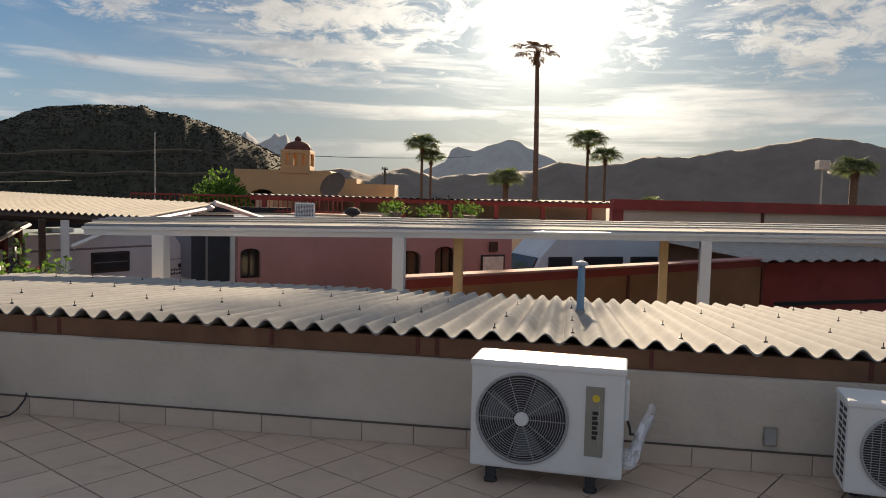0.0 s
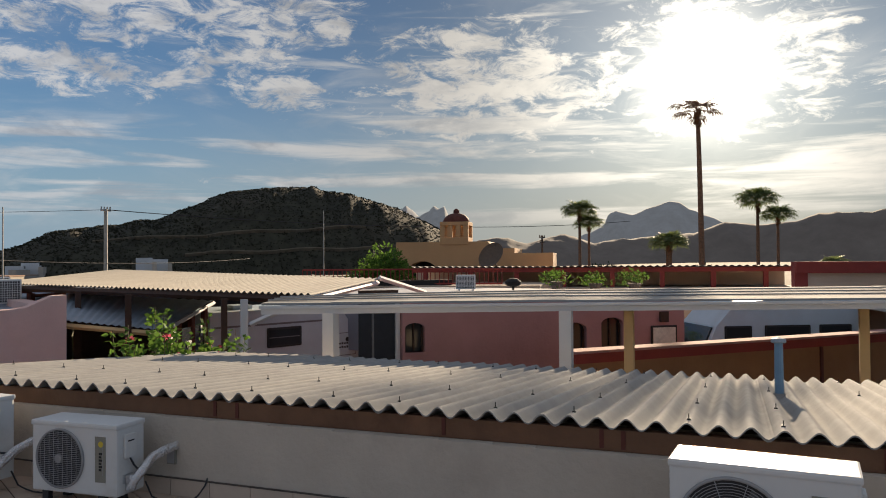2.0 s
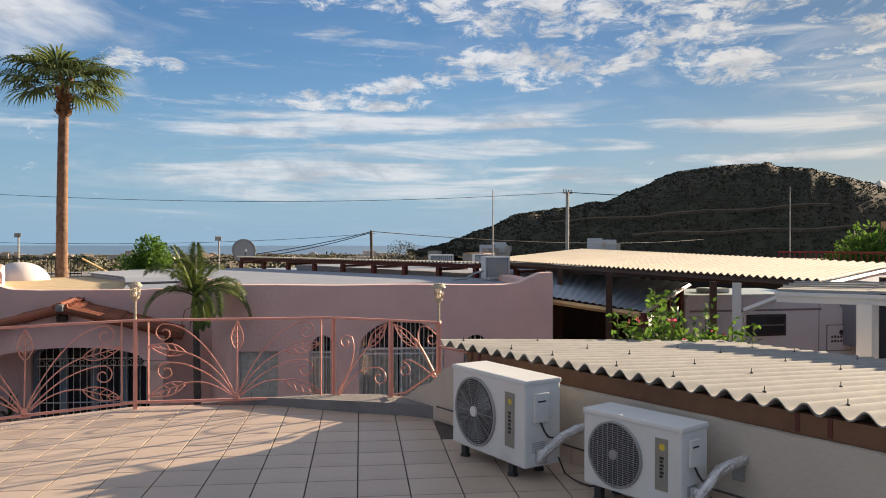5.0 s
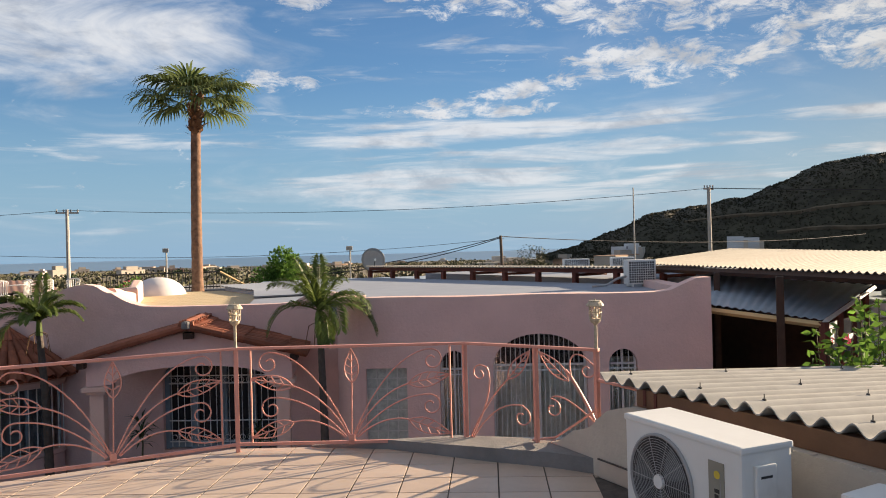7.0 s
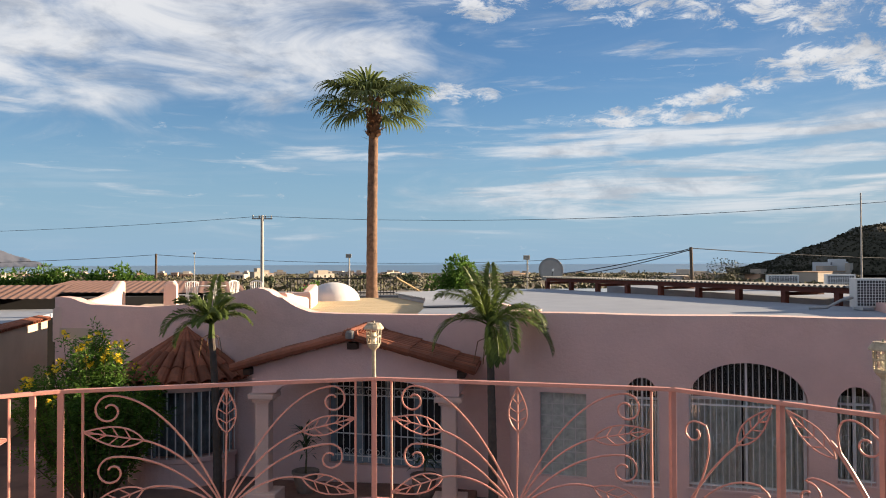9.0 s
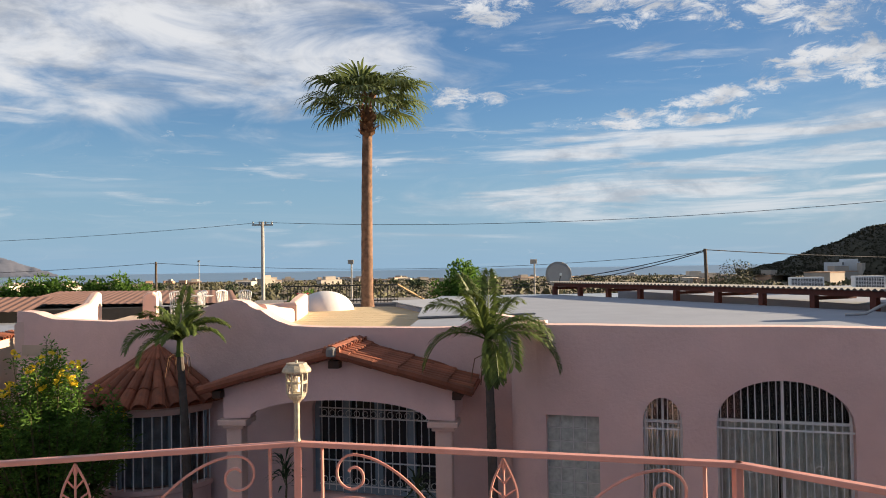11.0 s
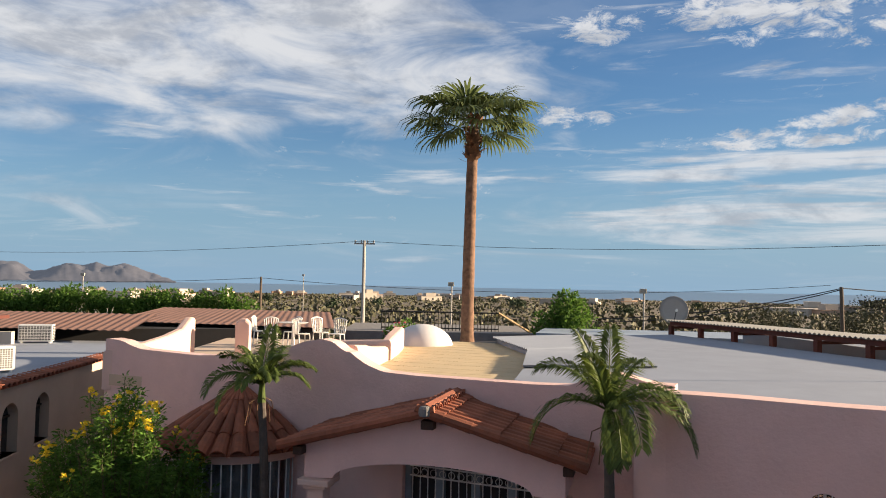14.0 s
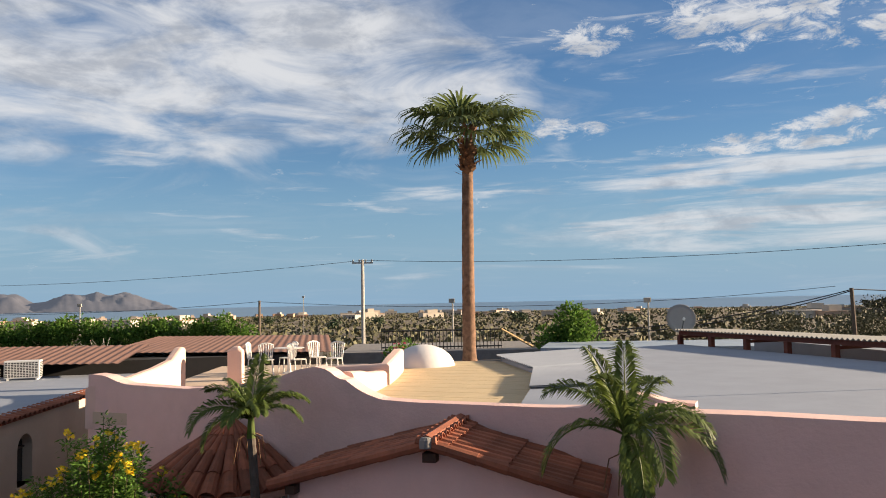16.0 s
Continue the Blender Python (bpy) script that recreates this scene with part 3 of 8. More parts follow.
def inside(p, poly):
    c, n = False, len(poly)
    for i in range(n):
        (x0, y0), (x1, y1) = poly[i], poly[(i + 1) % n]
        if (y0 > p[1]) != (y1 > p[1]) and p[0] < (x1 - x0) * (p[1] - y0) / (y1 - y0) + x0:
            c = not c
    return c


def floor_tiles():
    """Tiles on the 33 cm grid, turned 30 degrees to the wall; clipped to the terrace by their centres and corners."""
    P, O = 0.332, Vector((-1.888, 4.693, 0))
    half = P / 2 - 0.0045
    edge = terrace_edge()
    singles, rest = [], bmesh.new()
    base = bmesh.new()
    box(base, -half, half, -half, half, -0.010, 0.0, 0.0018)
    me = bpy.data.meshes.new("tile")
    base.to_mesh(me), base.free()
    me.materials.append(M["tile"])
    count = 0
    cells = []
    for i in range(-34, 34):
        for j in range(-34, 34):
            c = O + U * (i + 0.5) * P + VV * (j + 0.5) * P
            cs = [c + U * (sx * half) + VV * (sy * half) for sx, sy in ((-1, -1), (1, -1), (1, 1), (-1, 1))]
            ins = [inside((q.x, q.y), edge) for q in cs]
            if all(ins):
                cells.append((c, None))
            elif any(ins):
                cells.append((c, cs))
    for c, cs in cells:
        stretch = -4.6 < c.x < 0 and 1.6 < c.y < 8.2
        if cs is None and stretch and count < 300:
            ob = new("tile", me)
            ob.matrix_basis = pose(c.x, c.y, 0.0, 0, 0, GRID)
            ob.parent = floor
            count += 1
        elif cs is None:
            v = [c + U * sx * half + VV * sy * half for sx, sy in ((-1, -1), (1, -1), (1, 1), (-1, 1))]
            lo, hi = [rest.verts.new((q.x, q.y, -0.009)) for q in v], [rest.verts.new((q.x, q.y, 0)) for q in v]
            rest.faces.new(hi)
            for k in range(4):
                rest.faces.new((lo[k], lo[(k + 1) % 4], hi[(k + 1) % 4], hi[k]))
        else:
            # cut tile at the border: clip against each border segment
            poly = [Vector((q.x, q.y, 0)) for q in cs]
            n = len(edge)
            for k in range(n):
                a, b = Vector((*edge[k], 0)), Vector((*edge[(k + 1) % n], 0))
                if (c - (a + b) / 2).length > 12 or max((q - a).dot((b - a).normalized()) for q in poly) < -0.05 or min((q - a).dot((b - a).normalized()) for q in poly) > (b - a).length + 0.05:
                    continue
                nrm = Vector((-(b - a).y, (b - a).x, 0)).normalized()
                if min(abs((q - a).dot(nrm)) for q in poly) > 0.5:
                    continue
                res = []
                for t in range(len(poly)):
                    p, q = poly[t], poly[(t + 1) % len(poly)]
                    dp, dq = (p - a).dot(nrm), (q - a).dot(nrm)
                    if dp >= 0:
                        res.append(p)
                    if dp * dq < 0:
                        res.append(p + (q - p) * dp / (dp - dq))
                if len(res) < 3:
                    poly = res
                    break
                poly = res
            if len(poly) >= 3:
                hi = [rest.verts.new((q.x, q.y, 0)) for q in poly]
                lo = [rest.verts.new((q.x, q.y, -0.009)) for q in poly]
                rest.faces.new(hi)
                for k in range(len(poly)):
                    rest.faces.new((lo[k], lo[(k + 1) % len(poly)], hi[(k + 1) % len(poly)], hi[k]))
    bmesh.ops.recalc_face_normals(rest, faces=rest.faces[:])
    ob = part("outer_tiles", rest, "tile", floor)
    tagged(ob, "beige ceramic floor tiles further out", kind="stuff")


def wall_top(y):
    """The low wall's top, with the stepped scroll at its end."""
    if y < 5.55:
        return 0.53
    pts = [(5.55, 0.53), (5.66, 0.515), (5.80, 0.47), (5.90, 0.40), (5.98, 0.33), (6.08, 0.29), (6.20, 0.255), (6.30, 0.19), (6.38, 0.14), (6.5, 0.11)]
    for (a, za), (b, zb) in zip(pts[:-1], pts[1:]):
        if a <= y <= b:
            return za + (zb - za) * (y - a) / (b - a)
    return 0.11


def low_wall():
    prof = [(-7.0, -0.25)] + [(-7.0, 0.53), (5.55, 0.53)] + [(5.55 + 0.05 * k, wall_top(5.55 + 0.05 * k)) for k in range(1, 20)] + [(6.5, -0.25)]
    bm = prism(prof, 0.0, -0.15, Matrix.Rotation(radians(90), 4, "Z"))
    ob = part("wall_low", bm, "cream")
    tagged(ob, "low cream plastered wall with a scrolled end", "wall", kind="structure")
    # skirting tiles along the foot
    half = 0.1615
    base = bmesh.new()
    box(base, -0.012, -0.001, -half, half, 0.0, 0.118, 0.002)
    me = bpy.data.meshes.new("skirting_tile")
    base.to_mesh(me), base.free()
    me.materials.append(M["skirt"])
    y = 0.17 + 0.327 * 17
    while y > -6.8:
        s = new("tile", me)
        s.matrix_basis = pose(0, y - 0.01, 0.001)
        s.parent = ob
        y -= 0.327
    part("skirting_joint", B(-0.016, -0.0005, -6.9, 5.9, 0.118, 0.126), "grout", ob)
    return ob


wall_low = low_wall()


def ledge_crumbs():
    """Broken plaster along the top edge of the low wall."""
    rng = random.Random(12)
    bm = bmesh.new()
    y = -6.6
    while y < 5.4:
        n = rng.randint(3, 7)
        for k in range(n):
            w, h = rng.uniform(0.03, 0.22), rng.uniform(0.002, 0.006)
            yy = y + rng.uniform(0, 0.6)
            box(bm, rng.uniform(-0.002, 0.006), rng.uniform(0.02, 0.06), yy, yy + w, 0.528, 0.531 + h, 0.001)
        y += rng.uniform(0.5, 0.9)
    part("plaster_crumb", bm, "cream", wall_low, "chipped pale plaster along the wall top")


ledge_crumbs()


def kerb():
    bm = bmesh.new()
    pts = [Vector((0.02, 5.93, 0)), Vector((-0.16, 6.24, 0)), Vector((-0.47, 6.62, 0)), Vector((-0.98, 7.36, 0)), Vector((-1.5, 7.75, 0))]
    outer = [Vector((0.26, 6.08, 0)), Vector((0.10, 6.4, 0)), Vector((-0.10, 6.75, 0)), Vector((-0.42, 7.19, 0)), Vector((-1.45, 7.79, 0))]
    rows = []
    for i, (p, q) in enumerate(zip(pts, outer)):
        h = (0.11, 0.11, 0.105, 0.075, 0.015)[i]
        rows.append([bm.verts.new(w) for w in (p + Vector((0, 0, 0.0)), p + Vector((0, 0, h)), q + Vector((0, 0, h)), q)])
    for a, b in zip(rows[:-1], rows[1:]):
        for k in range(3):
            bm.faces.new((a[k], b[k], b[k + 1], a[k + 1]))
    bm.faces.new(rows[0]), bm.faces.new(rows[-1][::-1])
    bmesh.ops.recalc_face_normals(bm, faces=bm.faces[:])
    tagged(part("kerb", bm, "concrete"), "rough grey concrete kerb under the railing", "kerb", kind="structure")


kerb()
tagged(part("trim_fascia", B(0.075, 0.145, -7.0, 5.58, 0.531, 0.652, 0.003), "fascia"), "brown painted fascia board under the roof sheets", "fascia", kind="structure")
part("end_board", prism([(0.146, 0.30), (0.146, 0.635), (4.30, 0.325), (4.30, -0.05)], 5.53, 5.58), "fascia", bpy.data.objects["trim_fascia"])
for fy in (5.50, 5.40, 2.63, 2.45, 0.95, 0.0, -0.12, -1.4, -2.6):
    part("rust_strap", B(0.069, 0.0745, fy - 0.012, fy + 0.012, 0.547, 0.651), "redwood", bpy.data.objects["trim_fascia"], "rusty strap on the fascia")

ROOF_SLOPE = 0.075


def corrugated_roof():
    """Seven overlapping fibre-cement sheets, falling away from the terrace."""
    y = 5.93
    k = 0
    while y > -6.6:
        y0 = y - 1.12
        bm = wave_sheet(-y, -y0 + 0.10, 0.05, 4.35, 0, 0, 0.16, 0.029, 0.009, 12, 6, 0.02, 0.004)
        lift = 0.006 * (k % 2)
        for v in bm.verts:
            u, w, z = v.co
            v.co = Vector((w, -u, 0.688 - ROOF_SLOPE * (w - 0.05) + z + lift))
        bmesh.ops.reverse_faces(bm, faces=bm.faces[:])
        bmesh.ops.recalc_face_normals(bm, faces=bm.faces[:])
        sheet = part("corrugated_sheet", bm, "fibre")
        smooth(sheet)
        tagged(sheet, "pale grey corrugated fibre-cement roof sheet", "roof sheet", group="sheets of the low roof")
        for bx in (0.20, 1.1, 2.4, 3.7):
            for by in (0.16 * 1.0, 0.16 * 5):
                yy = round((y - by) / 0.16) * 0.16 + 0.02
                zz = 0.688 - ROOF_SLOPE * (bx - 0.05) + 0.029 + lift
                bb = bmesh.new()
                lathe(bb, [(0, 0.034), (0.003, 0.034), (0.003, 0.008), (0.011, 0.006), (0.012, -0.004), (0, -0.004)], 8, pose(bx, yy, zz))
                part("hook_bolt", bb, "ironblack", sheet)
        y = y0
        k += 1
    prl = thing("roof_frame", pose(0, 0, 0), "timber purlins under the corrugated roof", "roof frame", kind="structure")
    for bx in (1.1, 2.4, 3.7, 4.2):
        zz = 0.688 - ROOF_SLOPE * (bx - 0.05) - 0.040
        part("purlin", B(bx - 0.03, bx + 0.03, -6.9, 5.52, zz - 0.10, zz), "darkwood", prl)
    tagged(part("wall_shed", B(4.2, 4.32, -7, 5.5, GROUND, 0.20), "cream"), "plain cream wall below the corrugated roof", "wall", kind="structure")
    tagged(part("wall_shed_end", B(0.16, 4.2, 5.42, 5.52, GROUND, 0.24), "cream"), "plain cream end wall below the corrugated roof", "wall", kind="structure")


corrugated_roof()


# ---- air conditioners ----
def ac_unit(name, m, w, h, d, label, grille="round", fan=True, spare=True):
    """Outdoor unit; front towards -y, left front foot corner at the origin."""
    ac = thing(name, m, label, "air conditioner", "air conditioners on the terrace" if spare else "")
    z0 = 0.085
    body = part("casing", B(0, w, 0, d, z0, z0 + h, 0.018), "acwhite", ac)
    part("top_cover", B(-0.006, w + 0.006, -0.006, d + 0.006, z0 + h - 0.028, z0 + h + 0.008, 0.012), "acwhite", ac)
    r, cx, cz = h * 0.405, w * 0.345, z0 + h * 0.49
    rim = bmesh.new()
    lathe(rim, [(r * 1.06, 0.0), (r * 1.06, 0.012), (r * 1.0, 0.016), (r * 0.985, 0.0)], 40, pose(cx, 0, cz, 90))
    smooth(part("fan_rim", rim, "acgrill", ac))
    part("fan_well", LA([(0, 0.002), (r, 0.002), (r, 0.006), (0, 0.0061)], 40, pose(cx, 0, cz, 90)), "acdark", ac)
    if fan:
        for k in range(3):
            fb = bmesh.new()
            a0 = k * 2 * math.pi / 3 + 0.4
            vs = []
            for rr, aa in ((0.2, 0.0), (0.55, -0.15), (0.92, -0.1), (0.95, 0.75), (0.55, 0.8), (0.2, 0.6)):
                vs.append(fb.verts.new((cx + r * rr * math.cos(a0 + aa), -0.0075, cz + r * rr * math.sin(a0 + aa))))
            fb.faces.new(vs)
            part("fan_blade", fb, mat_grey, ac)
    gb = bmesh.new()
    if grille == "round":
        for k in range(1, 15):
            rr = r * (0.16 + 0.84 * k / 15)
            tube(gb, [(cx + rr * math.cos(a * math.pi / 16), -0.018, cz + rr * math.sin(a * math.pi / 16)) for a in range(32)], 0.0016, 4, None, True)
        for k in range(10):
            a = k * math.pi / 5
            tube(gb, [(cx + r * 0.15 * math.cos(a), -0.020, cz + r * 0.15 * math.sin(a)), (cx + r * math.cos(a), -0.016, cz + r * math.sin(a))], 0.0022, 4)
    else:
        for k in range(1, 30):
            zz = -r + 2 * r * k / 30
            hw = math.sqrt(max(0.0, r * r - zz * zz))
            tube(gb, [(cx - hw, -0.018, cz + zz), (cx + hw, -0.018, cz + zz)], 0.0017, 4)
        for k in range(1, 10):
            xx = -r + 2 * r * k / 10
            hw = math.sqrt(max(0.0, r * r - xx * xx))
            tube(gb, [(cx + xx, -0.020, cz - hw), (cx + xx, -0.020, cz + hw)], 0.0019, 4)
    part("grille", gb, "acgrill", ac, "wire fan guard")
    part("hub", LA([(0, 0.026), (r * 0.15, 0.024), (r * 0.17, 0.014), (r * 0.17, 0.010)], 20, pose(cx, 0, cz, 90)), "acwhite" if grille == "round" else "acgrill", ac)
    lx = w * 0.755
    lab = part("label_plate", B(lx, lx + w * 0.118, -0.004, 0.001, z0 + h * 0.20, z0 + h * 0.84), "label", ac, "grey label plate")
    yb = bmesh.new()
    lathe(yb, [(0, 0.001), (0.020, 0.001), (0.020, 0.0), (0, 0.0)], 12, pose(lx + w * 0.066, -0.0045, z0 + h * 0.735, 90))
    part("yellow_mark", yb, "labelyel", lab)
    ib = bmesh.new()
    for k in range(6):
        box(ib, lx + w * 0.045, lx + w * 0.075 + 0.006 * (k % 2), -0.0052, -0.0042, z0 + h * (0.36 + 0.045 * k), z0 + h * (0.392 + 0.045 * k))
    part("brand_mark", ib, "ink", lab)
    part("small_print", B(lx + w * 0.088, lx + w * 0.092, -0.0050, -0.0042, z0 + h * 0.30, z0 + h * 0.70), "acgrill", lab)
    for fx in (w * 0.14, w * 0.80):
        for fy in (0.02, d - 0.06):
            ft = part("foot", B(fx - 0.026, fx + 0.026, fy - 0.004, fy + 0.036, 0.022, z0, 0.004), "acdark", ac)
            part("rubber_pad", LA([(0, 0), (0.036, 0), (0.036, 0.014), (0.026, 0.024), (0, 0.024)], 12, pose(fx, fy + 0.015, 0)), "rubber", ft)
    # right end: valve cover and vents; left end: slots onto the coil
    vc = part("valve_cover", B(w - 0.001, w + 0.022, d * 0.22, d * 0.62, z0 + h * 0.52, z0 + h * 0.86, 0.008), "acwhite", ac)
    part("handle_slot", B(w + 0.0215, w + 0.0235, d * 0.30, d * 0.52, z0 + h * 0.755, z0 + h * 0.775), "acdark", vc)
    nb = bmesh.new()
    for k in range(6):
        box(nb, w - 0.001, w + 0.0025, d * 0.2, d * 0.55, z0 + h * (0.17 + 0.022 * k), z0 + h * (0.180 + 0.022 * k))
    part("vent_slots", nb, "acgrill", ac)
    sb = bmesh.new()
    for k in range(11):
        for fx in (0.06, 0.38):
            box(sb, -0.0025, 0.001, d * (fx + 0.04), d * (fx + 0.26), z0 + h * (0.09 + 0.078 * k), z0 + h * (0.135 + 0.078 * k))
    part("coil_slots", sb, "acdark", ac)
    return ac


mat_grey = mat("grey_fan_blade", (0.10, 0.11, 0.115), 0.5, bump=0)


def hoses(ac, w, h, d, wall, trail=True):
    """Foil-wrapped pipes from the valve to the wall, and a black lead."""
    z0 = 0.085
    bm = bmesh.new()
    pts = [(w + 0.03, d * 0.35, z0 + 0.05), (w + 0.05, d * 0.4, z0 + 0.10), (w + 0.075, d * 0.55, z0 + 0.15), (w + 0.10, d * 0.8, z0 + 0.215), (w + 0.13, d * 1.1, z0 + 0.25), (w + 0.15, wall + 0.02, z0 + 0.265)]
    tube(bm, pts, 0.034, 9, 0.030)
    for v in bm.verts:
        v.co += Vector((noise.noise(v.co * 60), noise.noise(v.co * 60 + Vector((9, 0, 0))), noise.noise(v.co * 60 + Vector((0, 9, 0))))) * 0.010
    part("foil_pipe", bm, "foil", ac, "foil-wrapped refrigerant pipe")
    part("valve", B(w, w + 0.045, d * 0.28, d * 0.5, z0 + 0.03, z0 + 0.13, 0.008), "foil", ac)
    lead = [(w + 0.012, d * 0.40, z0 + h * 0.53), (w + 0.03, d * 0.46, z0 + h * 0.42), (w + 0.035, d * 0.56, z0 + h * 0.35), (w + 0.05, d * 0.7, z0 + h * 0.33)]
    part("lead", T(lead, 0.007, 6), "cable", ac)
    if trail:
        part("floor_lead", T([(w + 0.05, d * 0.8, z0 + 0.06), (w + 0.08, d * 0.9, 0.04), (w + 0.14, d * 0.95, 0.015), (w + 0.22, d * 0.93, 0.010), (w + 0.30, d * 0.95, 0.010), (w + 0.36, d * 1.05, 0.02), (w + 0.39, d * 1.2, 0.05), (w + 0.405, d * 1.4, 0.10), (w + 0.40, wall + 0.01, 0.20)], 0.006, 6), "cable", ac)


def ac_at(x, y, rz):
    return pose(x, y, 0, 0, 0, rz)


acA = ac_unit("air_conditioner", ac_at(-0.52, 4.985, -93.5), 0.86, 0.575, 0.31, "white outdoor air conditioner with round wire guard beside the low wall")
hoses(acA, 0.86, 0.575, 0.31, 0.50)
acB = ac_unit("air_conditioner", ac_at(-0.45, 3.72, -87), 0.70, 0.462, 0.26, "smaller white outdoor air conditioner with barred guard and foil pipe", "bars", False)
hoses(acB, 0.70, 0.462, 0.26, 0.43)
acC = ac_unit("air_conditioner", ac_at(-0.505, -0.41, -94.5), 0.80, 0.572, 0.30, "white outdoor air conditioner with round wire guard, sunlit top")
hoses(acC, 0.80, 0.572, 0.30, 0.44, False)
acD = ac_unit("air_conditioner", ac_at(-0.47, -2.30, -98), 0.76, 0.465, 0.30, "white outdoor air conditioner with slotted end, wall outlet beside it", "bars", False)


def outlet(y, z, label):
    o = thing("wall_outlet", pose(0, y, z), label, "outlet box")
    part("box", B(-0.018, 0.0, -0.037, 0.037, -0.055, 0.055, 0.004), "label", o)
    part("cover", B(-0.023, -0.018, -0.03, 0.03, -0.047, 0.045, 0.002), "acgrill", o)


outlet(-2.06, 0.21, "grey covered outlet box on the cream wall")
outlet(2.93, 0.27, "pale outlet box with a lead on the cream wall")


# ---- railing ----
def spiral(cx, cz, r0, a0, turns, sgn, n=22):
    return [(cx + r0 * (1 - 0.72 * k / n) * math.cos(a0 + sgn * turns * 2 * math.pi * k / n), 0, cz + r0 * (1 - 0.72 * k / n) * math.sin(a0 + sgn * turns * 2 * math.pi * k / n)) for k in range(n + 1)]


def bez(p0, p1, p2, p3, n=16):
    out = []
    for k in range(n + 1):
        t = k / n
        out.append(tuple(p0[i] * (1 - t) ** 3 + 3 * p1[i] * t * (1 - t) ** 2 + 3 * p2[i] * t * t * (1 - t) + p3[i] * t ** 3 for i in range(2)))
    return [(x, 0, z) for x, z in out]


def iron_leaf(bm, tip, base, wid):
    """A leaf of bent rod with a rib and side veins, from base to tip."""
    b, t = Vector((base[0], 0, base[1])), Vector((tip[0], 0, tip[1]))
    d = t - b
    s = Vector((-d.z, 0, d.x)).normalized() * wid
    for sg in (1, -1):
        tube(bm, [b + d * (k / 10) + s * sg * math.sin(math.pi * (k / 10) ** 0.8) for k in range(11)], 0.0055, 5)
    tube(bm, [b, t], 0.005, 5)
    for k in (0.22, 0.42, 0.62, 0.80):
        for sg in (1, -1):
            tube(bm, [b + d * k, b + d * min(1, k + 0.13) + s * sg * math.sin(math.pi * min(1.0, k + 0.13) ** 0.8) * 0.93], 0.004, 4)


def fan_panel(rail, a, b, name="fan_panel"):
    """Curling rods and leaves fanning out of the middle of the bottom rail."""
    A, Bp = Vector((*a, 0)), Vector((*b, 0))
    L = (Bp - A).length
    ang = math.atan2((Bp - A).y, (Bp - A).x)
    m = Matrix.Translation(A) @ Matrix.Rotation(ang, 4, "Z")
    mid = L / 2
    z0, z1 = 0.075, 0.825
    hgt = z1 - z0
    for sg, side in ((-1, "left"), (1, "right")):
        bm = bmesh.new()

        def X(f, h):
            return (mid + sg * f * (mid - 0.12), z0 + h * hgt)

        edge = mid + sg * (mid - 0.12)
        tube(bm, [(edge, 0, z0), (edge, 0, z1)], 0.008, 6)
        # highest rod, ending in a curl under the top rail
        tube(bm, bez(X(0.02, 0.06), X(0.25, 0.62), X(0.55, 0.97), X(0.82, 0.97)) + spiral(X(0.82, 0)[0], z0 + 0.85 * hgt, 0.12 * hgt / 1.0, math.pi / 2, 1.15, -sg)[1:], 0.0065, 6)
        # rod with a leaf
        tube(bm, bez(X(0.03, 0.05), X(0.2, 0.40), X(0.42, 0.55), X(0.58, 0.60)), 0.0065, 6)
        iron_leaf(bm, X(1.0, 0.69), X(0.58, 0.60), 0.058)
        # second curl
        tube(bm, bez(X(0.05, 0.04), X(0.25, 0.30), X(0.52, 0.49), X(0.80, 0.48)) + spiral(X(0.80, 0)[0], z0 + 0.36 * hgt, 0.12 * hgt, math.pi / 2, 1.15, -sg)[1:], 0.0065, 6)
        # low rod with a leaf
        tube(bm, bez(X(0.06, 0.03), X(0.25, 0.22), X(0.45, 0.25), X(0.58, 0.21)), 0.0065, 6)
        iron_leaf(bm, X(1.0, 0.05), X(0.58, 0.21), 0.058)
        bm.transform(m)
        part("scroll_half", bm, "rail", rail)
    bm = bmesh.new()
    tube(bm, [(mid, 0, z0), (mid + 0.01, 0, z0 + 0.62 * hgt)], 0.0065, 6)
    iron_leaf(bm, (mid + 0.01, z0 + 0.99 * hgt), (mid + 0.01, z0 + 0.62 * hgt), 0.058)
    bm.transform(m)
    part("upright_leaf", bm, "rail", rail)
    part("fan_base", B(mid - 0.025, mid + 0.025, -0.012, 0.012, z0 - 0.03, z0 + 0.05, 0.003, m), "rail", rail)


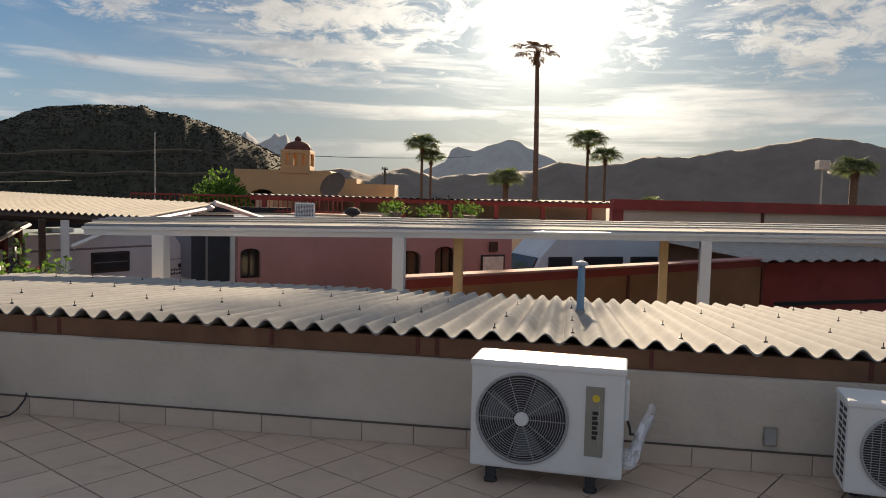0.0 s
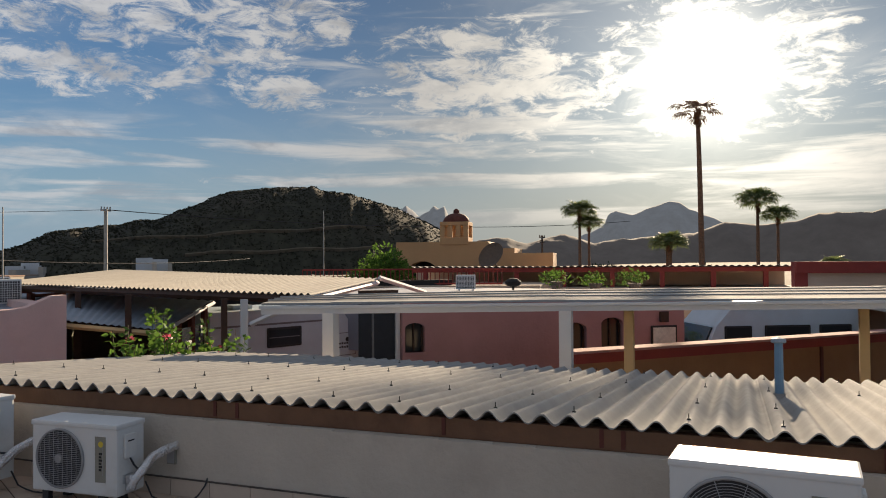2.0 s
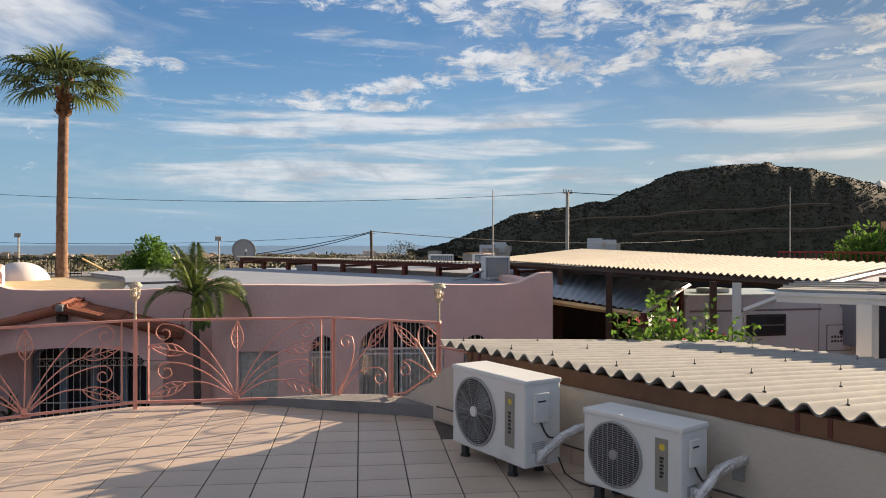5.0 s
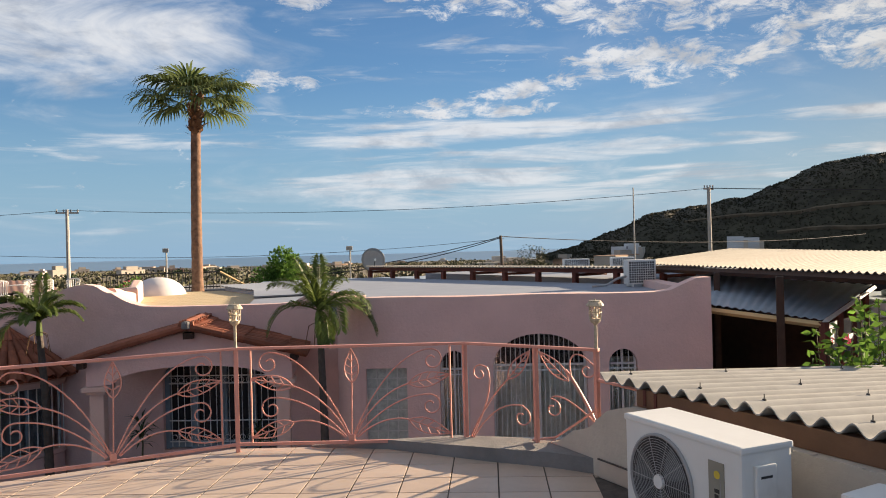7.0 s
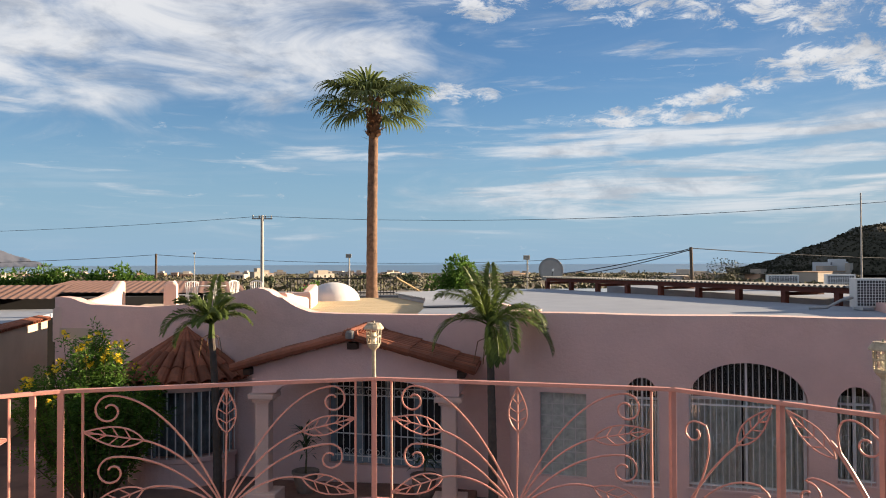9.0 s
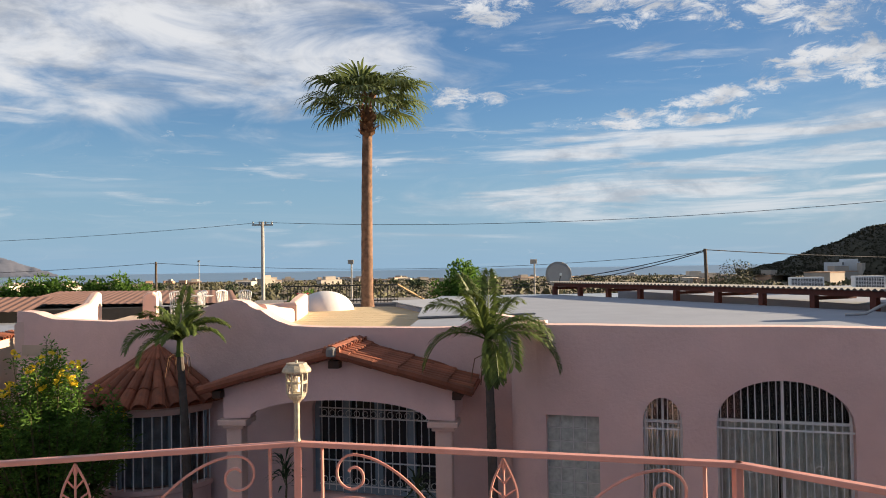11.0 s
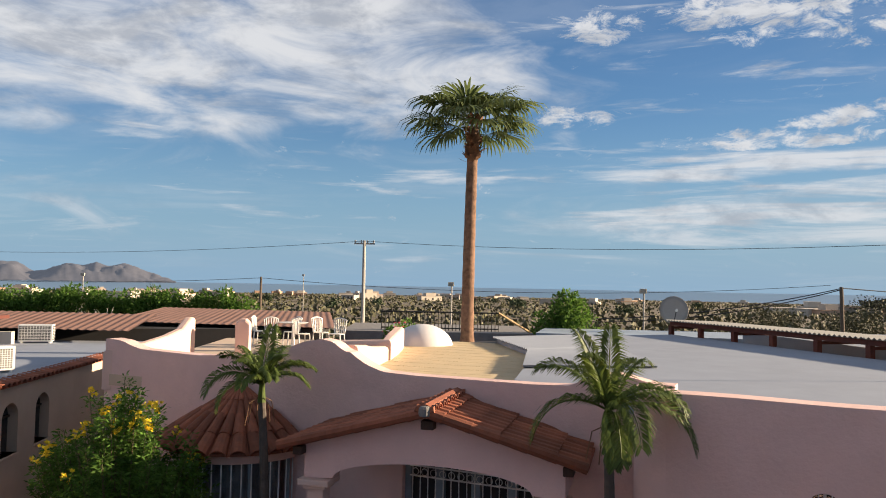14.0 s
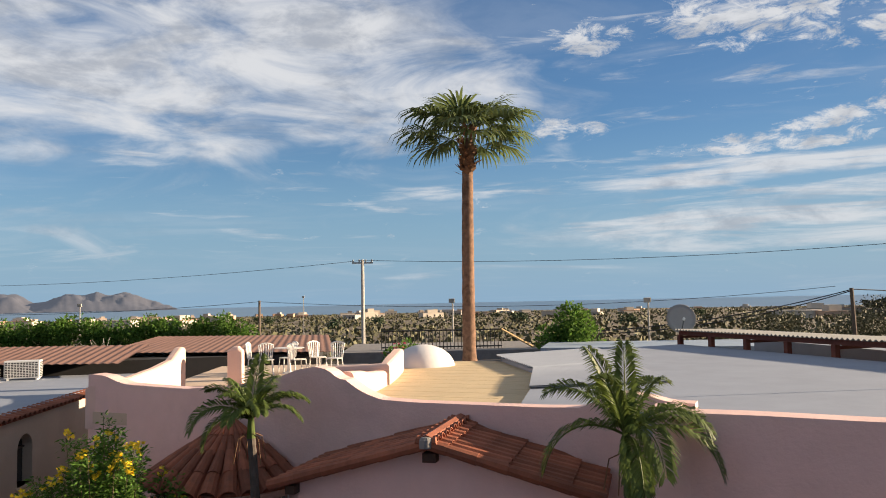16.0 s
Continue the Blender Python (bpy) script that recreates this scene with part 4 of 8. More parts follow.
def end_panel(rail, a, b, flip, kind):
    A, Bp = Vector((*a, 0)), Vector((*b, 0))
    L = (Bp - A).length
    m = Matrix.Translation(A) @ Matrix.Rotation(math.atan2((Bp - A).y, (Bp - A).x), 4, "Z")
    z0, z1 = 0.075, 0.825
    bm = bmesh.new()
    fx = (lambda f: L * (1 - f)) if flip else (lambda f: L * f)
    if kind == "leaf":
        tube(bm, bez((fx(0.06), z0), (fx(0.2), z0 + 0.2), (fx(0.45), z0 + 0.4), (fx(0.62), z0 + 0.50)), 0.0065, 6)
        iron_leaf(bm, (fx(0.93), z1 - 0.02), (fx(0.62), z0 + 0.50), 0.05)
        tube(bm, bez((fx(0.08), z0), (fx(0.3), z0 + 0.25), (fx(0.42), z0 + 0.45), (fx(0.33), z0 + 0.58)) + spiral(fx(0.22), z0 + 0.53, 0.075, 0.5, 1.1, 1 if not flip else -1)[2:], 0.006, 6)
        tube(bm, bez((fx(0.1), z0), (fx(0.3), z0 + 0.2), (fx(0.55), z0 + 0.33), (fx(0.82), z0 + 0.30)) + spiral(fx(0.80), z0 + 0.21, 0.085, math.pi / 2, 1.1, 1 if flip else -1)[1:], 0.006, 6)
    else:
        tube(bm, bez((fx(0.95), z0 + 0.25), (fx(0.85), z0 + 0.35), (fx(0.62), z0 + 0.55), (fx(0.50), z0 + 0.60)), 0.012, 6)
        iron_leaf(bm, (fx(0.06), z1 - 0.02), (fx(0.55), z0 + 0.52), 0.05)
        tube(bm, bez((fx(0.98), z0 + 0.22), (fx(0.8), z0 + 0.3), (fx(0.4), z0 + 0.45), (fx(0.25), z0 + 0.38)) + spiral(fx(0.28), z0 + 0.30, 0.075, 1.8, 1.1, 1 if flip else -1)[1:], 0.006, 6)
        tube(bm, bez((fx(0.6), z0 + 0.55), (fx(0.5), z1 - 0.02), (fx(0.7), z1 + 0.02), (fx(0.9), z1 - 0.08)) + spiral(fx(0.85), z1 - 0.14, 0.07, 0.8, 1.0, -1 if not flip else 1)[1:], 0.006, 6)
    bm.transform(m)
    part("scroll_half", bm, "rail", rail)


def railing():
    rail = thing("railing", pose(0, 0, 0), "salmon-painted wrought-iron terrace railing with scrolls and leaves", "railing")
    pts = RAIL_PTS
    for i, (a, b) in enumerate(zip(pts[:-1], pts[1:])):
        A, Bv = Vector((*a, 0)), Vector((*b, 0))
        L = (Bv - A).length
        m = Matrix.Translation(A) @ Matrix.Rotation(math.atan2((Bv - A).y, (Bv - A).x), 4, "Z")
        part("top_rail", B(-0.02, L + 0.012, -0.021, 0.021, 0.828, 0.850, 0.004, m), "rail", rail)
        if i > 0:
            part("bottom_rail", B(0, L, -0.012, 0.012, 0.050, 0.075, 0.003, m), "rail", rail)
    for i, p in enumerate(pts):
        foot = 0.34 if i == 0 else 0.0
        part("post", B(p[0] - 0.016, p[0] + 0.016, p[1] - 0.016, p[1] + 0.016, foot, 0.829, 0.002), "rail", rail)
    fan_panel(rail, pts[3], pts[2])
    fan_panel(rail, pts[4], pts[3])
    fan_panel(rail, pts[6], pts[5])
    fan_panel(rail, pts[7], pts[6])
    end_panel(rail, pts[2], pts[1], False, "leaf")
    end_panel(rail, pts[1], pts[0], False, "curl")
    part("side_bar", T([(0.17, 6.12, 0.62), (0.22, 5.75, 0.60), (0.25, 5.45, 0.60)], 0.012, 6), "rail", rail)
    part("kerb_bar", T([(-0.10, 6.58, 0.12), (0.0, 6.42, 0.16), (0.10, 6.25, 0.30), (0.16, 6.13, 0.40)], 0.010, 6), "rail", rail)
    return rail


railing()


def post_lamp(x, y, z):
    lamp = thing("post_lamp", pose(x, y, z), "weathered metal lantern with seeded glass on a slim rail post", "lamp", "lanterns on the railing")
    part("stem", LA([(0, 0), (0.016, 0), (0.012, 0.02), (0.012, 0.172), (0.022, 0.186), (0.034, 0.195), (0, 0.195)], 10), "verdigris", lamp)
    part("base_ring", LA([(0, 0.19), (0.030, 0.19), (0.040, 0.205), (0.042, 0.22), (0, 0.22)], 12), "verdigris", lamp)
    part("glass_body", LA([(0.036, 0.221), (0.042, 0.31), (0.038, 0.31), (0.033, 0.221)], 12), "lampglass", lamp, "seeded glass cylinder").visible_shadow = False
    for k in range(6):
        a = k * math.pi / 3
        part("cage_bar", T([(0.042 * math.cos(a), 0.042 * math.sin(a), 0.215), (0.047 * math.cos(a), 0.047 * math.sin(a), 0.315)], 0.004, 5), "verdigris", lamp)
    part("cage_ring", LA([(0.042, 0.262), (0.048, 0.262), (0.048, 0.272), (0.042, 0.272)], 12), "verdigris", lamp)
    part("bulb", LA([(0, 0.222), (0.014, 0.225), (0.02, 0.26), (0.012, 0.29), (0, 0.295)], 10), "curtain", lamp)
    part("cap", LA([(0, 0.312), (0.064, 0.312), (0.066, 0.318), (0.060, 0.330), (0.047, 0.345), (0.046, 0.352), (0.038, 0.353), (0.006, 0.353), (0.005, 0.366), (0.0, 0.367)], 14), "verdigris", lamp)
    return lamp


post_lamp(0.17, 6.12, 0.848)
post_lamp(-2.06, 7.93, 0.848)


# ---- the pink house across the court ----
HP = Vector((1.7, 15.7, 0))


def hm(a, b, z=0.0, turn=0.0):
    """A pose in the house's own axes: a along the front, b back from it."""
    p = HP + U * a + VV * b
    return pose(p.x, p.y, z, 0, 0, GRID + turn)


def iron_bars(parent, x0, x1, z0, z1, y, n, top=None, r=0.008, material="iron"):
    for k in range(n + 1):
        x = x0 + (x1 - x0) * k / n
        zt = z1 if top is None else top(x)
        if zt > z0 + 0.1:
            part("bar", T([(x, y, z0), (x, y, zt)], r, 5), material, parent)


def arched_window(name, m, w, h, rise, curtain, label, bars=0):
    """Glazing set in an opening: half-width w; sill at z = 0; front towards -y."""
    win = thing(name, m, label, "window", kind="structure")
    o = arch_outline(w, h, rise)
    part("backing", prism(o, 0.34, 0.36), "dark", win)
    if curtain:
        bm = bmesh.new()
        n = 40
        prev = None
        for k in range(n + 1):
            x = -w * 0.97 + 2 * w * 0.97 * k / n
            zt = h * curtain
            y = 0.245 + 0.018 * math.sin(k * 1.9)
            cur = (bm.verts.new((x, y, 0.02)), bm.verts.new((x, y, zt)))
            if prev and not 0.46 < k / n < 0.50:
                bm.faces.new((prev[0], cur[0], cur[1], prev[1]))
            prev = cur
        part("curtain", bm, "curtain", win, "cream curtain")
    part("pane", prism(arch_outline(w * 0.985, h, rise * 0.985), 0.20, 0.206), M["windowglass"], win).visible_shadow = False
    fr = bmesh.new()
    for x in (-w + 0.02, 0.0, w - 0.02):
        q = min(1.0, abs(x) / w)
        box(fr, x - 0.018, x + 0.018, 0.18, 0.215, 0.0, h + rise * math.sqrt(max(0, 1 - q * q)) - 0.01)
    box(fr, -w, w, 0.18, 0.215, 0.0, 0.04)
    box(fr, -w, w, 0.178, 0.217, h - 0.02, h + 0.02)
    part("frame", fr, "iron", win)
    if bars:
        iron_bars(win, -w + 0.06, w - 0.06, 0.0, h + rise, 0.06, bars, lambda x: h + rise * math.sqrt(max(0.0, 1 - (x / w) ** 2)) - 0.01, 0.007)
        part("cross_bar", B(-w, w, 0.05, 0.07, h * 0.93, h * 0.93 + 0.025), "iron", win)
        part("low_bar", B(-w, w, 0.05, 0.07, 0.04, 0.06), "iron", win)
        for sx in (-0.5, 0.5):
            part("scroll", T([(w * sx + p[0], 0.055, h * 0.55 + p[2]) for p in spiral(0, 0, 0.09, 1.0, 1.2, 1)] , 0.006, 5), "iron", win)
    part("sill", B(-w - 0.03, w + 0.03, -0.015, 0.22, -0.05, -0.002, 0.006), "pink", win)
    return win


M["windowglass"] = glass("window_glass", (0.85, 0.9, 0.9), 0.02)


def slab_bm(outline, z0, z1):
    bm = bmesh.new()
    a = [bm.verts.new((x, y, z0)) for x, y in outline]
    b = [bm.verts.new((x, y, z1)) for x, y in outline]
    bm.faces.new(a), bm.faces.new(b)
    n = len(outline)
    for i in range(n):
        bm.faces.new((a[i], a[(i + 1) % n], b[(i + 1) % n], b[i]))
    bmesh.ops.recalc_face_normals(bm, faces=bm.faces[:])
    return bm


def house():
    # right block: parapet 0.69 m over the terrace, rising to the far corner
    def top(x):
        if x < 0.12:
            return 0.69
        if x > 6.0:
            t = min(1.0, (x - 6.0) / 0.7)
            return 0.70 + 0.25 * t * t * (3 - 2 * t)
        return 0.69 + 0.008 * math.sin(x * 2.1)

    holes = [(0.65, 0.40, -2.12, 1.44, 0.0), (1.97, 0.28, -2.16, 1.42, 0.38), (3.62, 0.90, -2.13, 1.45, 0.62), (5.20, 0.27, -1.9, 1.22, 0.30)]
    w = part("wall_house_front", wall_with_holes(6.75, GROUND, lambda x: top(x + 0.12), 0.38, [(cx - 0.12, *r) for cx, *r in holes], hm(0.12, 0.0)), "pink")
    tagged(w, "pink stucco house front with rounded parapet and arched openings", "wall", kind="structure")
    tagged(part("wall_house_side", B(6.50, 6.865, 0.385, 4.6, GROUND, 0.72, 0.0, hm(0, 0)), "pink"), "pink stucco side wall of the house", "wall", kind="structure")
    arched_window("window_1", hm(3.62, 0.0, -2.13), 0.90, 1.45, 0.62, 0.98, "wide arched window with white iron bars and cream curtains", 18)
    arched_window("window_2", hm(1.97, 0.0, -2.16), 0.28, 1.42, 0.38, 0.97, "narrow arched window behind white iron bars", 6)
    arched_window("window_3", hm(5.20, 0.0, -1.9), 0.27, 1.22, 0.30, 1.1, "small arched niche window with a yellow glow", 4)
    gb = thing("window_4", hm(0.65, 0.0, -2.12), "glass block window set in pink stucco", "window", kind="structure")
    for i in range(4):
        for j in range(7):
            part("glass_block", B(-0.40 + 0.2 * i + 0.006, -0.40 + 0.2 * (i + 1) - 0.006, 0.10, 0.19, 0.2057 * j + 0.006, 0.2057 * (j + 1) - 0.006, 0.012), "block", gb)
    part("backing", B(-0.40, 0.40, 0.30, 0.33, 0.0, 1.44), "curtain", gb)
    for i in range(5):
        part("joint", B(-0.40 + 0.2 * i - 0.008, -0.40 + 0.2 * i + 0.008, 0.09, 0.20, 0.0, 1.44), "blockwhite", gb)
    for j in range(8):
        part("joint", B(-0.40, 0.40, 0.092, 0.198, 0.2057 * j - 0.008, 0.2057 * j + 0.008), "blockwhite", gb)
    # rounded left corner of the right block
    q = LA([(0.0, 0.69), (0.44, 0.69), (0.48, 0.67), (0.50, 0.62), (0.50, GROUND)], 16, hm(0.12, 0.50), (math.pi * 1.0, math.pi * 1.5))
    tagged(smooth(part("wall_house_corner", q, "pink")), "rounded pink stucco corner of the house", "wall", kind="structure")
    # wall behind the porch and the left wing, with the stepped scroll
    def top2(x):
        a = x - 11.4
        pts = [(-11.4, 0.70), (-11.12, 0.80), (-11.0, 0.83), (-10.6, 0.80), (-10.35, 0.72), (-10.1, 0.66), (-9.5, 0.64), (-8.6, 0.62), (-7.7, 0.68), (-6.6, 0.86), (-6.2, 1.0), (-5.85, 1.06), (-5.6, 1.02), (-5.4, 0.88), (-5.25, 0.86), (-5.1, 0.76), (-4.9, 0.66), (-4.6, 0.57), (-4.0, 0.55), (-2.0, 0.555), (-1.4, 0.575), (-1.25, 0.66), (-1.0, 0.78), (-0.75, 0.80), (-0.5, 0.76), (-0.2, 0.69), (0.6, 0.68)]
        for (x0, z0), (x1, z1) in zip(pts[:-1], pts[1:]):
            if x0 <= a <= x1:
                return z0 + (z1 - z0) * (a - x0) / (x1 - x0)
        return 0.68

    w2 = part("wall_house_left", wall_with_holes(11.15, GROUND, lambda x: top2(x + 0.35), 0.30, [(11.05 - 2.95, 1.25, -2.45, 1.55, 0.45)], hm(-11.05, 0.9), 0.1), "pink")
    tagged(w2, "pink stucco wall with a scrolled parapet behind the porch", "wall", kind="structure")
    tagged(part("wall_house_return", B(-0.38, -0.05, 0.505, 1.19, GROUND, 0.685, 0.0, hm(0, 0)), "pink"), "pink stucco return wall beside the porch", "wall", kind="structure")
    # roofs
    outline = [(1.9, 16.2), (7.35, 12.95), (10.2, 17.0), (9.2, 22.6), (7.7, 30.2), (5.6, 29.4), (1.4, 27.0), (1.55, 23.0), (0.8, 20.0), (0.2, 17.9), (1.45, 17.1)]
    bm = bmesh.new()
    lo, hi = [bm.verts.new((*p, 0.25)) for p in outline], [bm.verts.new((*p, 0.55)) for p in outline]
    bm.faces.new(hi), bm.faces.new(lo[::-1])
    for k in range(len(outline)):
        bm.faces.new((lo[k], lo[(k + 1) % len(outline)], hi[(k + 1) % len(outline)], hi[k]))
    bmesh.ops.recalc_face_normals(bm, faces=bm.faces[:])
    tagged(part("roof_house", bm, "shadedroof"), "flat white house roof with its blue-grey shade put into the colour", "roof", kind="structure")
    tagged(slab("wall_house_back", [(2.7, 17.1), (7.6, 14.0), (10.0, 17.0), (9.0, 22.5), (7.5, 29.9), (1.5, 26.8), (-2.6, 28.5), (-7.0, 31.5), (-7.2, 23.3), (0.1, 19.1)], GROUND, 0.0, "pink"), "pink stucco back walls of the house", "wall", kind="structure")
    dk = thing("roof_deck", pose(0, 0, 0), "sunlit ochre roof deck in wide boards", "roof deck", kind="structure")
    part("deck_base", slab_bm([(-2.3, 19.1), (0.5, 17.7), (1.2, 20.1), (1.6, 23.1), (1.5, 28.0), (-1.6, 27.6), (-1.5, 22.0)], -0.02, 0.42), "dark", dk)
    for k in range(13):
        y0 = 17.9 + 0.74 * k
        xl, xr = -2.25 + 0.09 * k, min(1.55, 0.55 + 0.2 * k)
        part("board", slab_bm([(xl, y0 + 0.10 - xl * 0.5 + 0.0), (xr, y0 + 0.10 - xr * 0.5), (xr, y0 + 0.815 - xr * 0.5), (xl, y0 + 0.815 - xl * 0.5)], 0.421, 0.445), "deck", dk)
    # white dome and the pale block beside it
    d = part("roof_dome", LA([(0.82 * math.cos(k * math.pi / 20), 0.62 * math.sin(k * math.pi / 20)) for k in range(11)], 28, pose(-0.72, 26.3, 0.36)), "domewhite")
    smooth(d)
    tagged(d, "small white plastered roof dome", "dome")


house()


def roof_tile_mesh(length, r0, r1, thick=0.012):
    """One half-round clay tile along +y, crown up."""
    bm = bmesh.new()
    rows = []
    for j in (0, 1):
        r = r0 + (r1 - r0) * j
        for off in (0, thick):
            rows.append([bm.verts.new(((r - off) * math.cos(math.pi * k / 6), j * length, (r - off) * math.sin(math.pi * k / 6))) for k in range(7)])
    o0, i0, o1, i1 = rows
    for k in range(6):
        bm.faces.new((o0[k], o0[k + 1], o1[k + 1], o1[k]))
        bm.faces.new((i0[k], i1[k], i1[k + 1], i0[k + 1]))
        bm.faces.new((o0[k], i0[k], i0[k + 1], o0[k + 1]))
        bm.faces.new((o1[k], o1[k + 1], i1[k + 1], i1[k]))
    me = bpy.data.meshes.new("clay_tile")
    bmesh.ops.recalc_face_normals(bm, faces=bm.faces[:])
    bm.to_mesh(me), bm.free()
    me.materials.append(M["clay"])
    return me


def porch():
    """Gabled porch: arched front on two pillars, clay tiles, barred doors within."""
    pr = thing("porch", pose(-1.20, 16.62, GROUND, 0, 0, -20), "pink stucco porch with a clay-tiled gable roof and arched front", "porch")
    Wd, z_eave, z_peak = 1.94, 2.60, 3.19
    o = [(-1.88, z_eave - 0.0), (0, z_peak - 0.09), (1.88, z_eave - 0.0), (1.88, 2.12)]
    o += [(1.44 * math.cos(math.pi * k / 16), 2.14 + 0.29 * math.sin(math.pi * k / 16)) for k in range(17)] + [(-1.88, 2.12)]
    part("gable_front", prism(o, 0.0, 0.24), "pink", pr)
    for sx in (-1, 1):
        col = part("pillar", B(sx * 1.70 - 0.13, sx * 1.70 + 0.13, -0.02, 0.24, 0.30, 1.98, 0.02), "pinkpale", pr)
        part("capital", B(sx * 1.70 - 0.24, sx * 1.70 + 0.24, -0.12, 0.34, 2.03, 2.12, 0.015), "pinkpale", col)
        part("neck", B(sx * 1.70 - 0.18, sx * 1.70 + 0.18, -0.07, 0.29, 1.97, 2.035, 0.02), "pinkpale", col)
        part("plinth", B(sx * 1.70 - 0.30, sx * 1.70 + 0.30, -0.16, 0.40, 0.0, 0.36, 0.03), "pinkpale", col)
        part("side_wall", B(sx * 1.80 - 0.08, sx * 1.80 + 0.08, 0.26, 1.5, 2.12, z_eave - 0.06), "pink", pr)
        part("beam_end", B(sx * 1.93 - 0.07, sx * 1.93 + 0.07, -0.16, 0.3, z_eave - 0.13, z_eave - 0.01, 0.01), "darkwood", pr)
    part("ridge_beam_end", B(-0.09, 0.09, -0.16, 0.3, z_peak - 0.24, z_peak - 0.12, 0.01), "darkwood", pr)
    slope = math.atan2(z_peak - z_eave, Wd + 0.25)
    run = math.hypot(Wd + 0.25, z_peak - z_eave)
    me = roof_tile_mesh(0.42, 0.085, 0.070)
    for sx in (-1, 1):
        deck = bmesh.new()
        v = [deck.verts.new(p) for p in ((0, -0.22, z_peak), (sx * (Wd + 0.25), -0.22, z_eave), (sx * (Wd + 0.25), 1.6, z_eave), (0, 1.6, z_peak))]
        v2 = [deck.verts.new(p.co - Vector((0, 0, 0.045))) for p in v]
        deck.faces.new(v), deck.faces.new(v2[::-1])
        for k in range(4):
            deck.faces.new((v[k], v[(k + 1) % 4], v2[(k + 1) % 4], v2[k]))
        bmesh.ops.recalc_face_normals(deck, faces=deck.faces[:])
        slope_part = part("roof_slope", deck, "clay", pr)
        rows = 6
        for j in range(9):
            y = -0.16 + 0.215 * j
            for i in range(rows):
                s = run - 0.03 - i * 0.395
                t = new("tile", me)
                # tile lies down the slope: local y towards the ridge
                base = Vector((sx * s * math.cos(slope), y, z_peak - s * math.sin(slope) - 0.01 + 0.012 * (i % 2)))
                yd = Vector((-sx * math.cos(slope), 0, math.sin(slope)))
                xd = Vector((0, 1 if sx < 0 else 1, 0))
                zd = xd.cross(yd)
                if zd.z < 0:
                    xd = -xd
                    zd = xd.cross(yd)
                rot = Matrix((xd, yd, zd)).transposed().to_4x4()
                t.matrix_basis = Matrix.Translation(base + Vector((0, random.uniform(-0.006, 0.006), 0.004))) @ rot @ pose(0, 0, 0, random.uniform(-1, 1), 0, random.uniform(-1.2, 1.2))
                t.parent = slope_part
        # verge tiles along the gable edge
        for i in range(6):
            s = run - i * 0.40
            p0 = Vector((sx * s * math.cos(slope), -0.24, z_peak - s * math.sin(slope) + 0.01))
            p1 = Vector((sx * (s - 0.41) * math.cos(slope), -0.24, z_peak - (s - 0.41) * math.sin(slope) + 0.01))
            part("verge_tile", T([p0, p1], 0.075, 8, 0.065), "clay", slope_part)
    for i in range(5):
        y = -0.26 + 0.38 * i
        part("ridge_tile", T([(0, y, z_peak + 0.03), (0, y + 0.41, z_peak + 0.045)], 0.10, 8, 0.085), "clay", pr)
    part("ridge_end", LA([(0, 0.09), (0.06, 0.08), (0.085, 0.05), (0.09, 0.0), (0.085, -0.05), (0, -0.07)], 12, pose(0, -0.27, z_peak + 0.02)), "concrete", pr)
    part("step", B(-2.1, 2.1, -0.45, 1.5, 0.0, 0.14, 0.02), "brick", pr)
    # doors
    dr = thing("door_1", hm(-2.95, 0.98, -2.45), "blue-grey double doors with black glass behind white scrolled ironwork", "door", kind="structure")
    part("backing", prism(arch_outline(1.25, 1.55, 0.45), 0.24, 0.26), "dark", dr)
    part("pane", prism(arch_outline(1.22, 1.55, 0.43), 0.12, 0.125), "pane", dr)
    part("outer_arch", prism(arch_outline(1.25, 1.55, 0.45) + [(1.15, 0), (1.15, 1.55)] + [(1.15 * math.cos(math.pi * k / 14), 1.55 + 0.37 * math.sin(math.pi * k / 14)) for k in range(1, 14)] + [(-1.15, 1.55), (-1.15, 0)], 0.02, 0.12), "ironblue", dr)
    for x in (-0.62, 0.0, 0.62):
        part("stile", B(x - 0.075, x + 0.075, 0.03, 0.11, 0.0, 1.55 + 0.42 * math.sqrt(1 - (x / 1.25) ** 2), 0.006), "ironblue", dr)
    part("bottom_rail", B(-1.2, 1.2, 0.035, 0.105, 0.02, 0.16), "ironblue", dr)
    iron_bars(dr, -1.1, 1.1, 0.05, 1.9, 0.0, 16, lambda x: 1.55 + 0.40 * math.sqrt(max(0, 1 - (x / 1.25) ** 2)), 0.009)
    for zb in (0.14, 0.58, 1.36, 1.52):
        part("cross_bar", B(-1.15, 1.15, -0.008, 0.012, zb, zb + 0.022), "iron", dr)
    for k in range(14):
        for zb in (0.24, 1.44):
            x = -1.05 + 0.1615 * k
            part("ring", T([(x + 0.055 * math.cos(a * math.pi / 6), 0.0, zb + 0.055 * math.sin(a * math.pi / 6)) for a in range(12)], 0.006, 4, None, True), "iron", dr)


porch()


